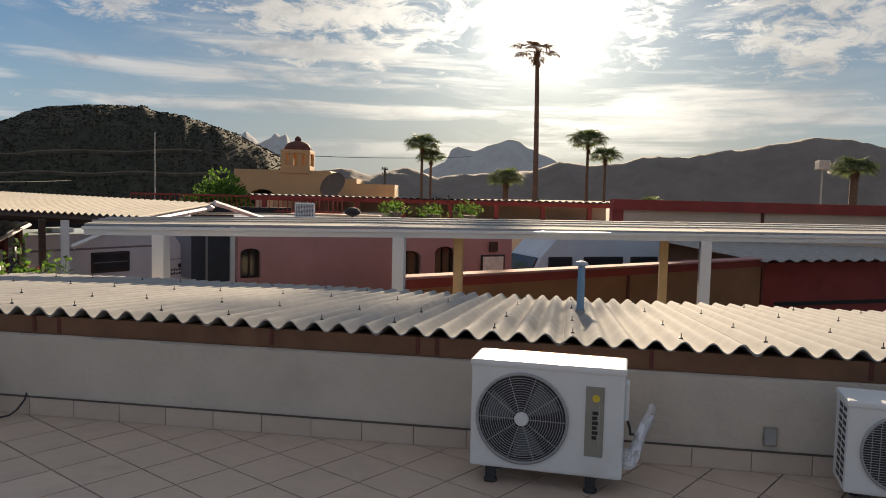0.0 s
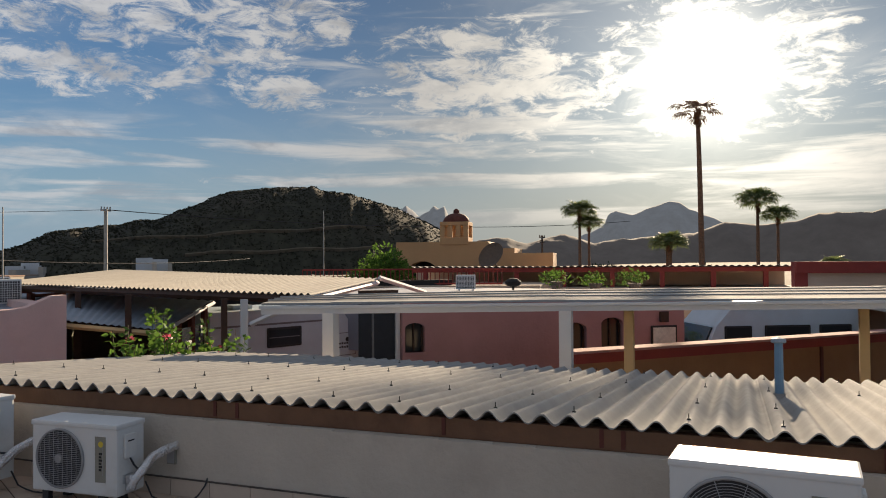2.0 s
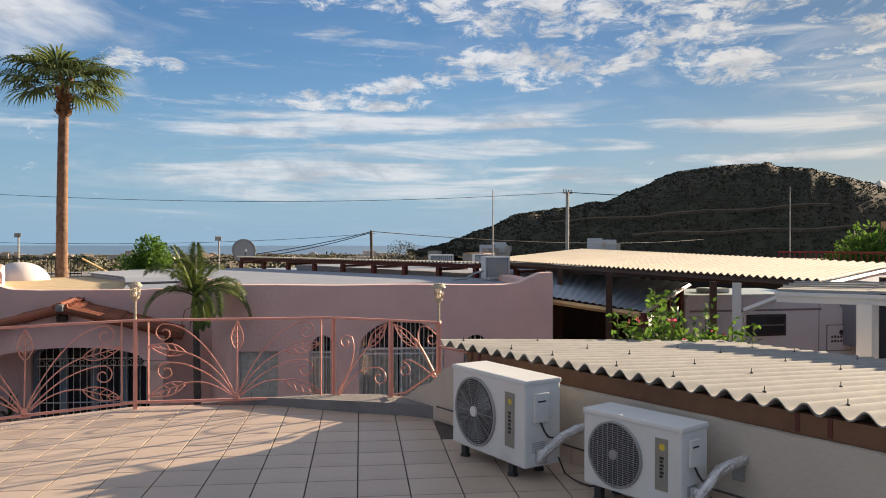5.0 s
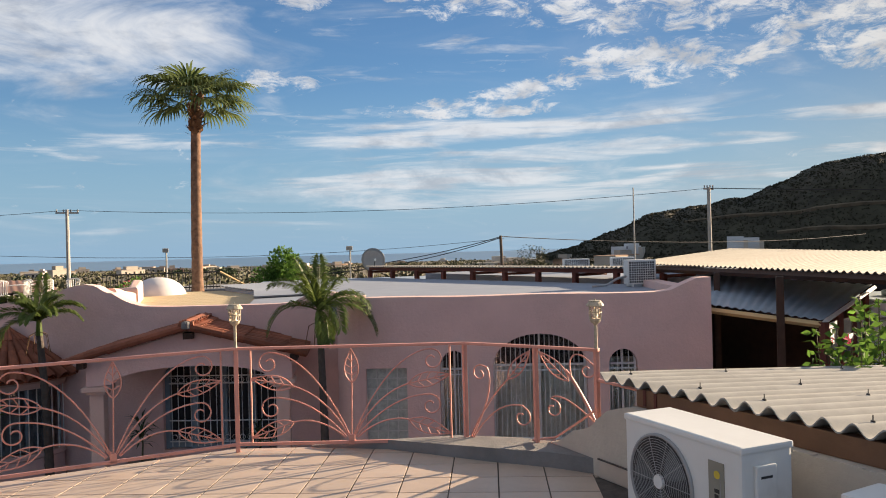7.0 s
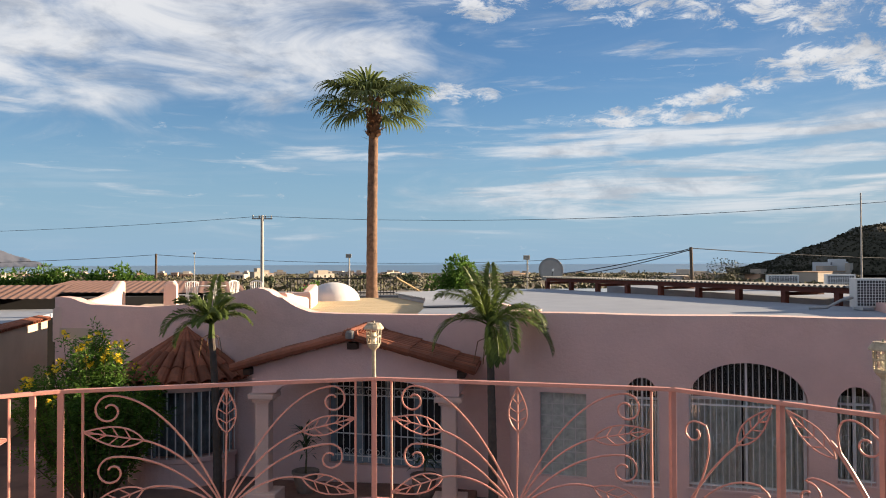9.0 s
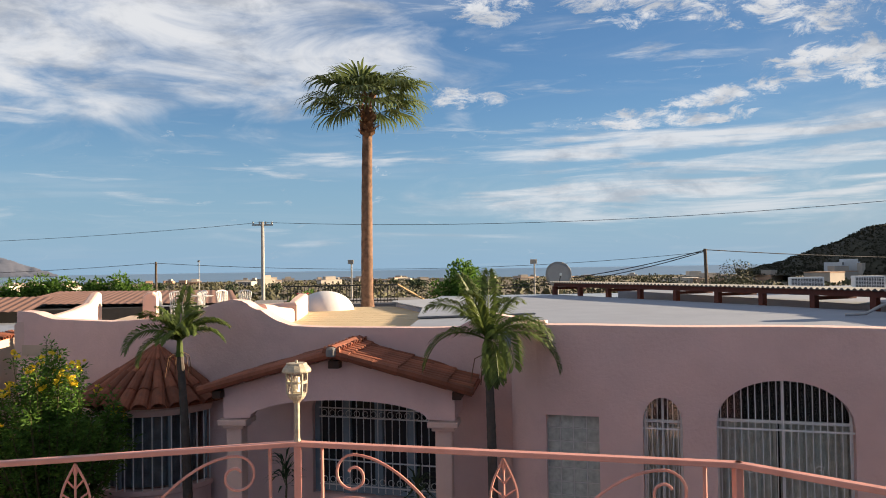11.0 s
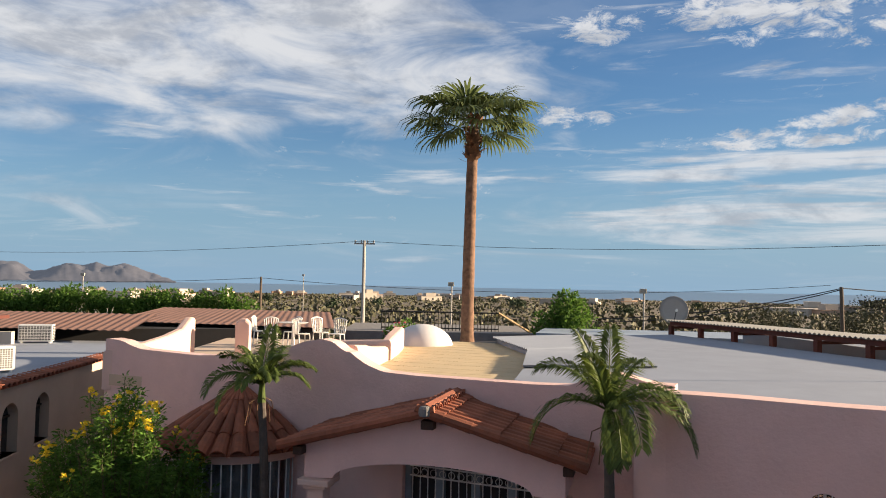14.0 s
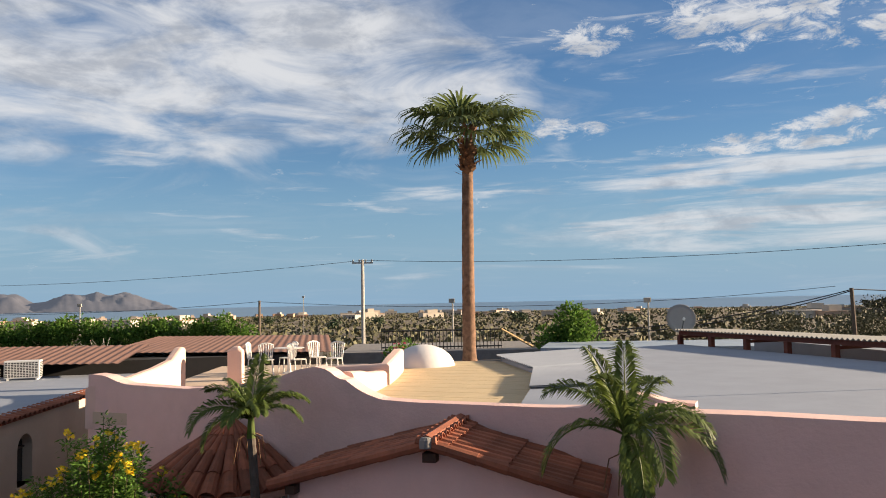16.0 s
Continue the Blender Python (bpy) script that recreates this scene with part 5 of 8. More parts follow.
def porch_plant(x, y, z, h, seed, label):
    """A strap-leaved plant in a round clay pot."""
    rng = random.Random(seed)
    p = thing("potted_plant", pose(x, y, z), label, "plant", "potted plants in the porch")
    pot = part("pot", LA([(0, 0), (0.15, 0), (0.18, 0.06), (0.235, 0.34), (0.26, 0.36), (0.26, 0.41), (0.225, 0.41), (0.20, 0.36), (0, 0.35)], 20), "potclay", p)
    part("stem", T([(0, 0, 0.34), (0.02, 0, 0.34 + h * 0.3), (0.0, 0.02, 0.34 + h * 0.62)], 0.022, 6, 0.015), "stem", p)
    bm = bmesh.new()
    for k in range(46):
        a, el = k * 2.4, rng.uniform(-0.2, 1.3)
        b0 = Vector((0, 0, 0.34 + h * rng.uniform(0.30, 0.66)))
        d = Vector((math.cos(a) * math.cos(el), math.sin(a) * math.cos(el), math.sin(el)))
        w = d.cross(Vector((0, 0, 1))).normalized() * 0.022
        m1 = b0 + d * 0.22
        m2 = m1 + (d + Vector((0, 0, -0.7))).normalized() * 0.20
        v = [bm.verts.new(q) for q in (b0, m1 + w, m1 - w, m2)]
        bm.faces.new((v[0], v[1], v[2])), bm.faces.new((v[2], v[1], v[3]))
    part("leaves", bm, "leafdark", p, "dark strap leaves")


PORCH = pose(-1.20, 16.62, GROUND, 0, 0, -20)
for lx, ly, hh, sd in ((-1.12, 0.75, 1.15, 401), (1.15, 0.72, 0.75, 402)):
    q = PORCH @ Vector((lx, ly, 0.141))
    porch_plant(q.x, q.y, q.z, hh, sd, "dark strap-leaved plant in a grey clay pot in the porch")


def bay():
    """Round bay with a cone of clay tiles and a barred window."""
    by = thing("bay_window", hm(-7.45, 0.78, GROUND - 0.06), "round bay with a clay-tiled cone roof and barred window", "bay window")
    R = 1.17
    part("bay_wall_low", LA([(R, 0), (R, 0.55), (R + 0.04, 0.58), (R + 0.04, 0.66), (R - 0.15, 0.66)], 26, None, (math.pi, 2 * math.pi)), "pink", by)
    part("glazing", LA([(R - 0.12, 0.66), (R - 0.12, 1.98)], 26, None, (math.pi, 2 * math.pi)), M["windowglass"], by).visible_shadow = False
    cb = bmesh.new()
    ring = [(cb.verts.new(((R - 0.20 + 0.012 * math.sin(k * 1.7)) * math.cos(math.pi * (1.05 + 0.9 * k / 60)), (R - 0.20 + 0.012 * math.sin(k * 1.7)) * math.sin(math.pi * (1.05 + 0.9 * k / 60)), 0.68)), cb.verts.new(((R - 0.20 + 0.012 * math.sin(k * 1.7)) * math.cos(math.pi * (1.05 + 0.9 * k / 60)), (R - 0.20 + 0.012 * math.sin(k * 1.7)) * math.sin(math.pi * (1.05 + 0.9 * k / 60)), 1.96))) for k in range(61)]
    for (p, q), (r, t) in zip(ring[:-1], ring[1:]):
        cb.faces.new((p, r, t, q))
    part("curtain", cb, "bluecurtain", by, "grey-blue curtain")
    part("lintel", LA([(R - 0.15, 1.97), (R + 0.02, 1.97), (R + 0.06, 2.08), (R + 0.02, 2.16), (0.2, 2.16)], 26, None, (math.pi, 2 * math.pi)), "pinkpale", by)
    for k in range(23):
        a = math.pi + math.pi * k / 22
        part("bar", T([((R - 0.02) * math.cos(a), (R - 0.02) * math.sin(a), 0.66), ((R - 0.02) * math.cos(a), (R - 0.02) * math.sin(a), 1.97)], 0.012, 5), "iron", by)
    for k in (0, 6, 13, 20, 26):
        a = math.pi + math.pi * k / 26
        part("mullion", T([((R - 0.11) * math.cos(a), (R - 0.11) * math.sin(a), 0.66), ((R - 0.11) * math.cos(a), (R - 0.11) * math.sin(a), 1.97)], 0.03, 6), "ironblue", by)
    part("cone_base", LA([(R + 0.22, 2.14), (R + 0.20, 2.18), (0.12, 3.06), (0, 3.08)], 26, None, (math.pi * 0.93, math.pi * 2.07)), "clay", by)
    slope = math.atan2(0.90, R + 0.1)
    n = 15
    for k in range(n):
        a = math.pi * 0.97 + math.pi * 1.06 * (k + 0.5) / n
        for i, (s0, r0, r1) in enumerate(((R + 0.25, 0.135, 0.105), (R - 0.10, 0.110, 0.075), (R - 0.44, 0.080, 0.048), (R - 0.78, 0.050, 0.022))):
            me = bpy.data.meshes.get("cone_tile_%d" % i)
            if me is None:
                me = roof_tile_mesh(0.48, r0, r1, 0.016)
                me.name = "cone_tile_%d" % i
            t = new("tile", me)
            z = 2.17 + (R + 0.22 - s0) / (R + 0.1) * 0.90 + 0.012 * (i % 2)
            p = Vector((s0 * math.cos(a), s0 * math.sin(a), z))
            yd = Vector((-math.cos(a) * math.cos(slope), -math.sin(a) * math.cos(slope), math.sin(slope)))
            xd = Vector((-math.sin(a), math.cos(a), 0))
            zd = xd.cross(yd)
            if zd.z < 0:
                xd, zd = -xd, -zd
            t.matrix_basis = Matrix.Translation(p) @ Matrix((xd, yd, zd)).transposed().to_4x4() @ pose(0, 0, 0, random.uniform(-1.5, 1.5), random.uniform(-4, 4), random.uniform(-2, 2))
            t.parent = by


bay()


# ---- ground, court and distance ----
def ground():
    bm = bmesh.new()
    rings = [0, 6, 12, 20, 30, 45, 70, 110, 170, 260, 400, 600, 850, 1150, 1170, 1500, 4900]
    n = 72
    prev = None
    for r in rings:
        ring = []
        for k in range(n):
            a = 2 * math.pi * k / n
            x, y = r * math.cos(a), r * math.sin(a)
            fall = max(0.0, min(1.0, (r - 40) / 1100.0))
            seaward = max(0.0, math.cos(a - radians(92)))
            z = GROUND - 13.0 * fall * min(1.0, seaward * 2.2)
            if r >= 1170 and seaward > 0.28:
                z = -19.0
            if 20 < r < 1100:
                z += 0.5 * noise.noise(Vector((x * 0.02, y * 0.02, 0)))
            ring.append(bm.verts.new((x, y + 6, z)))
        if prev:
            for k in range(n):
                if r == rings[1] and k > 0:
                    pass
                bm.faces.new((prev[k], prev[(k + 1) % n], ring[(k + 1) % n], ring[k]))
        prev = ring
    bmesh.ops.remove_doubles(bm, verts=bm.verts[:], dist=1e-4)
    bmesh.ops.recalc_face_normals(bm, faces=bm.faces[:])
    tagged(part("ground", bm, "ground"), "dry sandy ground with scrub running out to the shore", "ground", kind="structure")
    b2 = bmesh.new()
    v = [b2.verts.new((4700 * math.cos(radians(a)) * k, 4700 * math.sin(radians(a)) * k, -16.2)) for a, k in ((40, 0.05), (40, 1), (60, 1), (80, 1), (100, 1), (120, 1), (145, 1), (145, 0.05))]
    b2.faces.new(v)
    tagged(part("water", b2, "sea"), "calm blue-grey sea along the horizon", "sea", kind="structure")
    c = slab("pavement", [(-9.2, 8.3), (-2, 8.3), (0.4, 6.3), (7.4, 11.8), (2.0, 16.6), (-7.4, 22.6), (-9.2, 24)], GROUND - 0.1, GROUND + 0.02, "paving")
    tagged(c, "terracotta-brown paved court between the houses", "pavement", kind="structure")


ground()
E0 = Vector((-4.4, -0.6, 1.56))


def at(az, d, el=0.0):
    a = radians(az)
    return Vector((E0.x + d * math.cos(a), E0.y + d * math.sin(a), E0.z + d * math.tan(radians(el))))


def ridge_mesh(name, prof, d, depth, material, label, rough=6.0, seed=1.0, step=0.5, low=-1.2):
    """A range of hills along a skyline of (bearing, height angle) pairs, at distance d, with folded slopes."""
    bm = bmesh.new()
    prof = sorted(prof)
    a0, a1 = prof[0][0], prof[-1][0]
    n = int((a1 - a0) / step)
    rows = 9
    grid = []
    for i in range(n + 1):
        az = a0 + (a1 - a0) * i / n
        for (p, e), (q, f) in zip(prof[:-1], prof[1:]):
            if p <= az <= q:
                t = (az - p) / (q - p)
                el = e + (f - e) * (t * t * (3 - 2 * t) * 0.5 + t * 0.5)
                break
        ztop = d * math.tan(radians(el))
        zlow = d * math.tan(radians(low)) * 0.6
        col = []
        for j in range(rows + 3):
            t = j / rows
            if j <= rows:
                dd = d - depth * (1 - t)
                h = zlow + (ztop - zlow) * (1 - (1 - t) ** 1.7)
                fold = noise.fractal(Vector((az * 0.55, t * 1.4, seed)), 0.9, 2.1, 5) * rough * math.sin(math.pi * min(1, t * 0.98)) + noise.noise(Vector((az * 3.1, t * 5, seed))) * rough * 0.13
            else:
                dd = d + depth * (j - rows) * 0.6
                h = zlow + (ztop - zlow) * (0.85 if j == rows + 1 else 0.0)
                fold = 0
            p = at(az, dd)
            col.append(bm.verts.new((p.x, p.y, E0.z + h + fold)))
        grid.append(col)
    for i in range(n):
        for j in range(rows + 2):
            bm.faces.new((grid[i][j], grid[i + 1][j], grid[i + 1][j + 1], grid[i][j + 1]))
    bmesh.ops.recalc_face_normals(bm, faces=bm.faces[:])
    ob = smooth(part(name, bm, material))
    tagged(ob, label, "hill", kind="structure")
    return ob, grid


HILL = [(56.5, -0.7), (54.1, -0.2), (51.1, 0.85), (48.2, 2.2), (44.8, 2.65), (41.4, 3.1), (39.2, 4.15), (36.9, 5.05), (34.5, 5.4), (31.7, 5.52), (29.2, 5.1), (27, 4.65), (24.9, 4.05), (22.8, 3.0), (21.5, 2.4), (19.5, 1.0), (17, 0.0), (14, -0.8)]
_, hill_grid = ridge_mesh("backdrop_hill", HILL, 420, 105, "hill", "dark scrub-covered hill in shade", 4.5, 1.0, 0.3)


def scrub_on(grid, name, label, count, size, seed):
    rng = random.Random(seed)
    bm = bmesh.new()
    n, r = len(grid), 9
    cos = [[v for v in col] for col in HILL_CO]
    for _ in range(count):
        i, j = rng.randrange(n - 1), rng.randrange(0, r)
        f, g = rng.random(), rng.random()
        p = cos[i][j].lerp(cos[i + 1][j], f).lerp(cos[i][j + 1].lerp(cos[i + 1][j + 1], f), g)
        s = size * rng.uniform(0.5, 1.5)
        for _k in range(3):
            q = p + Vector((rng.uniform(-1, 1), rng.uniform(-1, 1), rng.uniform(0, 0.7))) * s
            leaf_quad(bm, q - Vector((0, 0, s * 0.4)), (Vector((0, 0, 1)) + rvec(rng) * 0.7).normalized(), rvec(rng), s * 1.3, s * 1.2)
    tagged(part(name, bm, "scrub"), label, "scrub", kind="stuff")


me_h = bpy.data.objects["backdrop_hill"].data
_n = int((56.5 - 14) / 0.3)
HILL_CO = [[me_h.vertices[i * 12 + j].co.copy() for j in range(12)] for i in range(_n + 1)]
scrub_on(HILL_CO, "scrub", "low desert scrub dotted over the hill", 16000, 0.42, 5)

def hill_road(az0, az1, el0, el1, d):
    """A pale dirt track cut across the hillside, following its face."""
    bm = bmesh.new()
    prev = None
    for k in range(41):
        t = k / 40
        i = max(0, min(_n - 1, int((az0 + (az1 - az0) * t - 14) / 0.3)))
        want = E0.z + d * math.tan(radians(el0 + (el1 - el0) * t + 0.06 * math.sin(t * 17)))
        col = HILL_CO[i]
        j = max(range(10), key=lambda q: -abs(col[q].z - want))
        a = col[j]
        b = col[max(0, j - 1)] if a.z > want else col[min(9, j + 1)]
        f = 0.0 if abs(b.z - a.z) < 1e-3 else max(0.0, min(1.0, (want - a.z) / (b.z - a.z)))
        p = a.lerp(b, f)
        way = (Vector((E0.x, E0.y, 0)) - Vector((p.x, p.y, 0))).normalized()
        p = p + way * 0.9 + Vector((0, 0, 0.35))
        cur = [bm.verts.new(p + Vector((0, 0, z)) + way * w) for z, w in ((0.45, 0.0), (0.0, 0.9), (-1.2, 0.7))]
        if prev:
            bm.faces.new((prev[0], cur[0], cur[1], prev[1])), bm.faces.new((prev[1], cur[1], cur[2], prev[2]))
        prev = cur
    tagged(part("road_hill", bm, "ground"), "pale dirt track across the hillside", "track", kind="structure")


hill_road(27, 46, 2.2, 1.3, 420)
hill_road(24, 40, 0.9, 0.5, 420)

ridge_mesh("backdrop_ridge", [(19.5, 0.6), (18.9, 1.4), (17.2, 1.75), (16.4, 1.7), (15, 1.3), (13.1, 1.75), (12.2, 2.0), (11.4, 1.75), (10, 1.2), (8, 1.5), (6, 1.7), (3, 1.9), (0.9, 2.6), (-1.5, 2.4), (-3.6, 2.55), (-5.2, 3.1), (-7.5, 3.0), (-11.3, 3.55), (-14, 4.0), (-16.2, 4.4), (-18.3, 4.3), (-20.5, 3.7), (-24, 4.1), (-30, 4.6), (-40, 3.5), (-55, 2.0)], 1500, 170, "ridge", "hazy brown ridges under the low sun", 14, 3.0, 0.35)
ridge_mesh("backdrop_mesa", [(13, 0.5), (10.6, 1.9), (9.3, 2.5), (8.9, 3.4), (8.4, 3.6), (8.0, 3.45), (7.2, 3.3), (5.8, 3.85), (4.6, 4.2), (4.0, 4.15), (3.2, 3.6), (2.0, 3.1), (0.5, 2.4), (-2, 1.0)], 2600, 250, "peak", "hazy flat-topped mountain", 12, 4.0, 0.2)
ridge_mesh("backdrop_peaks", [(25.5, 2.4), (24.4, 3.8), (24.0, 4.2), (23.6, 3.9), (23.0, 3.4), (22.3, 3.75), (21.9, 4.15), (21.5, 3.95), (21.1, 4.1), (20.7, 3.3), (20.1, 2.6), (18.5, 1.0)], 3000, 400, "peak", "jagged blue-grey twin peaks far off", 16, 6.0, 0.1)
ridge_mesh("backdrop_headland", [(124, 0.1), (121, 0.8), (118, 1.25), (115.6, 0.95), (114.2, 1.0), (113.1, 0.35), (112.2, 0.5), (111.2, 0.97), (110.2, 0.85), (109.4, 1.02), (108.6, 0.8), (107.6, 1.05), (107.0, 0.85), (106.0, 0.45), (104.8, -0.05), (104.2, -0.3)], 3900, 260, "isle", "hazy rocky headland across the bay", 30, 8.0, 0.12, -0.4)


# ---- house top: side walls, block and roof plant ----
def poly_wall(name, pts, tops, thick, material, label, z0=-0.2, parent=None):
    """A wall along plan points with a top height at each; thickness to its left."""
    bm = bmesh.new()
    rows = []
    n = len(pts)
    for i, (p, t) in enumerate(zip(pts, tops)):
        a, b = Vector((*pts[max(i - 1, 0)], 0)), Vector((*pts[min(i + 1, n - 1)], 0))
        d = (b - a).normalized()
        nrm = Vector((-d.y, d.x, 0)) * thick
        q = Vector((*p, 0))
        r = min(0.07, thick * 0.3)
        nn = nrm.normalized()
        rows.append([bm.verts.new(v) for v in (q + Vector((0, 0, z0)), q + Vector((0, 0, t - r)), q + nn * r * 0.35 + Vector((0, 0, t - r * 0.3)), q + nn * r + Vector((0, 0, t)), q + nrm - nn * r + Vector((0, 0, t)), q + nrm + Vector((0, 0, t - r)), q + nrm + Vector((0, 0, z0)))])
    for a, b in zip(rows[:-1], rows[1:]):
        for k in range(6):
            bm.faces.new((a[k], b[k], b[k + 1], a[k + 1]))
    bm.faces.new(rows[0][::-1]), bm.faces.new(rows[-1])
    bmesh.ops.recalc_face_normals(bm, faces=bm.faces[:])
    ob = part(name, bm, material, parent)
    if parent is None:
        tagged(ob, label, "wall", kind="structure")
    return ob


poly_wall("wall_deck_side", [(-2.28, 19.5), (-2.2, 19.8), (-2.1, 20.2), (-2.0, 20.6), (-1.85, 21.2), (-1.7, 21.9)], [0.95, 0.93, 0.90, 0.84, 0.79, 0.74], 0.28, "pinkpale", "pale pink stucco wall beside the roof deck, sunlit")
poly_wall("wall_deck_block", [(-2.75, 22.2), (-1.65, 22.0), (-1.45, 23.3), (-1.3, 24.6), (-1.25, 25.3)], [0.82, 0.86, 0.92, 0.95, 0.95], 0.30, "pinkpale", "pale pink stucco stair block with a sloping top")
poly_wall("wall_roof_court", [(-7.2, 21.9), (-6.95, 23.2), (-6.85, 24.6), (-6.7, 25.4), (-6.62, 25.9), (-6.6, 26.1)], [0.60, 0.64, 0.70, 0.82, 1.08, 1.08], 0.26, "pinkpale", "pale pink stucco wall with a merlon, sunlit")
poly_wall("wall_merlon", [(-5.55, 25.9), (-5.42, 25.88), (-5.3, 25.86), (-5.2, 25.85)], [0.98, 1.07, 1.07, 0.98], 0.25, "pinkpale", "rounded pale pink merlon")
tagged(slab("roof_court", [(-7.3, 21.9), (-2.4, 19.3), (-1.6, 25.6), (-2.2, 31.5), (-6.9, 32)], -0.1, 0.12, "sand"), "pale roof court behind the parapet", "roof", kind="structure")


def roof_ac(name, m, w, h, d, label):
    ac = thing(name, m, label, "air conditioner", "air conditioners on the roofs")
    part("casing", B(0, w, 0, d, 0.05, h, 0.015), "acwhite", ac)
    g = part("coil_guard", B(0.03, w - 0.05, -0.006, 0.0, 0.09, h - 0.05), "acdark", ac)
    for k in range(1, 9):
        z = 0.09 + (h - 0.14) * k / 9
        part("guard_wire", B(0.03, w - 0.05, -0.011, -0.006, z - 0.007, z + 0.007), "acwhite", g)
    for k in range(1, 11):
        x = 0.03 + (w - 0.08) * k / 11
        part("guard_wire", B(x - 0.006, x + 0.006, -0.012, -0.0065, 0.09, h - 0.05), "acwhite", g)
    s = part("side_coil", B(w, w + 0.005, 0.03, d - 0.03, 0.09, h - 0.05), "acdark", ac)
    for k in range(1, 9):
        z = 0.09 + (h - 0.14) * k / 9
        part("guard_wire", B(w + 0.005, w + 0.010, 0.03, d - 0.03, z - 0.007, z + 0.007), "acwhite", s)
    for fx in (0.08, w - 0.1):
        part("foot", B(fx, fx + 0.05, -0.02, d + 0.02, 0.0, 0.05), "acwhite", ac)
    return ac


rac = roof_ac("roof_air_conditioner", pose(9.20, 16.45, 0.56, 0, 0, -20), 0.72, 0.66, 0.34, "white air conditioner with a gridded coil on the flat roof")
part("pipe", T([(0.0, 0.15, 0.25), (-0.25, 0.1, 0.2), (-0.55, 0.05, 0.05), (-0.9, 0.1, 0.03)], 0.03, 8), "acgrill", rac)
roof_ac("roof_air_conditioner", pose(13.4, 25.0, 0.62, 0, 0, -25), 0.95, 0.50, 0.4, "white air conditioner behind the pergola roof")
roof_ac("roof_air_conditioner", pose(15.0, 24.2, 0.62, 0, 0, -25), 0.85, 0.52, 0.4, "white air conditioner behind the pergola roof")
tagged(slab("roof_back", [(10.9, 18), (20, 18), (24, 30), (10.5, 31)], 0.2, 0.62, "shadedroof"), "flat pale roof behind the pergola", "roof", kind="structure")


def pergola():
    pg = thing("pergola", pose(0, 0, 0), "long red-stained pergola roofed with narrow corrugated sheets", "pergola")
    pts = [Vector((7.7, 30.6, 0)), Vector((9.30, 22.7, 0)), Vector((10.35, 16.6, 0))]
    for a, b in zip(pts[:-1], pts[1:]):
        L = (b - a).length
        ang = math.atan2((b - a).y, (b - a).x)
        m = Matrix.Translation(a) @ Matrix.Rotation(ang, 4, "Z")
        part("beam", B(0, L, 0.10, 0.20, 0.83, 0.95, 0.0, m), "redwood", pg)
        part("back_beam", B(0, L, 1.4, 1.5, 0.80, 0.90, 0.0, m), "redwood", pg)
        bm = wave_sheet(0, L, -0.05, 1.9, 1.00, 0.945, 0.16, 0.024, 0.01, 6, 1)
        bm.transform(m)
        part("roof_sheet", bm, "fibre", pg)
        n = int(L / 1.35)
        for k in range(n + 1):
            x = L * k / n
            part("post", B(x - 0.07, x + 0.07, 0.08, 0.22, 0.40, 0.83, 0.0, m), "redwood", pg)
            if k % 2 == 0:
                part("brace", B(x - 0.05, x + 0.05, 0.22, 1.45, 0.72, 0.80, 0.0, m), "redwood", pg)
    return pg


pergola()


def corrugated_quad(name, F1, F2, B2, B1, pitch, amp, material, n_along, label, thick=0.012):
    """A corrugated roof over four corners, waves running from the F edge to the B edge."""
    bm = bmesh.new()
    F1, F2, B2, B1 = (Vector(p) for p in (F1, F2, B2, B1))
    n = int((F2 - F1).length / pitch * 6)
    top, bot = [], []
    for i in range(n + 1):
        s = i / n
        a, b = F1.lerp(F2, s), B1.lerp(B2, s)
        w = amp * math.cos(i * 2 * math.pi / 6)
        top.append([bm.verts.new(a.lerp(b, j / n_along) + Vector((0, 0, w))) for j in range(n_along + 1)])
        bot.append([bm.verts.new(a.lerp(b, j / n_along) + Vector((0, 0, w - thick))) for j in range(n_along + 1)])
    for i in range(n):
        for j in range(n_along):
            bm.faces.new((top[i][j], top[i + 1][j], top[i + 1][j + 1], top[i][j + 1]))
            bm.faces.new((bot[i][j], bot[i][j + 1], bot[i + 1][j + 1], bot[i + 1][j]))
    for j in (0, -1):
        rim = [(bm.verts.new(top[i][j].co), bm.verts.new(bot[i][j].co)) for i in range(n + 1)]
        for p, q in zip(rim[:-1], rim[1:]):
            bm.faces.new((p[0], p[1], q[1], q[0]) if j == 0 else (p[0], q[0], q[1], p[1]))
    bmesh.ops.recalc_face_normals(bm, faces=bm.faces[:])
    ob = smooth(part(name, bm, material))
    return tagged(ob, label, "roof")


# stepped edge of roofing sheets over the deck
for f1, f2, b2, b1 in (((1.3, 27.1), (1.5, 23.3), (4.2, 24.6), (4.6, 28.9)), ((1.45, 23.0), (0.7, 19.7), (3.3, 19.9), (4.0, 24.3))):
    corrugated_quad("roof_sheet", (*f1, 0.60), (*f2, 0.60), (*b2, 0.59), (*b1, 0.59), 0.17, 0.020, "shadedroof", 2, "pale grey corrugated sheet laid over the edge of the deck")


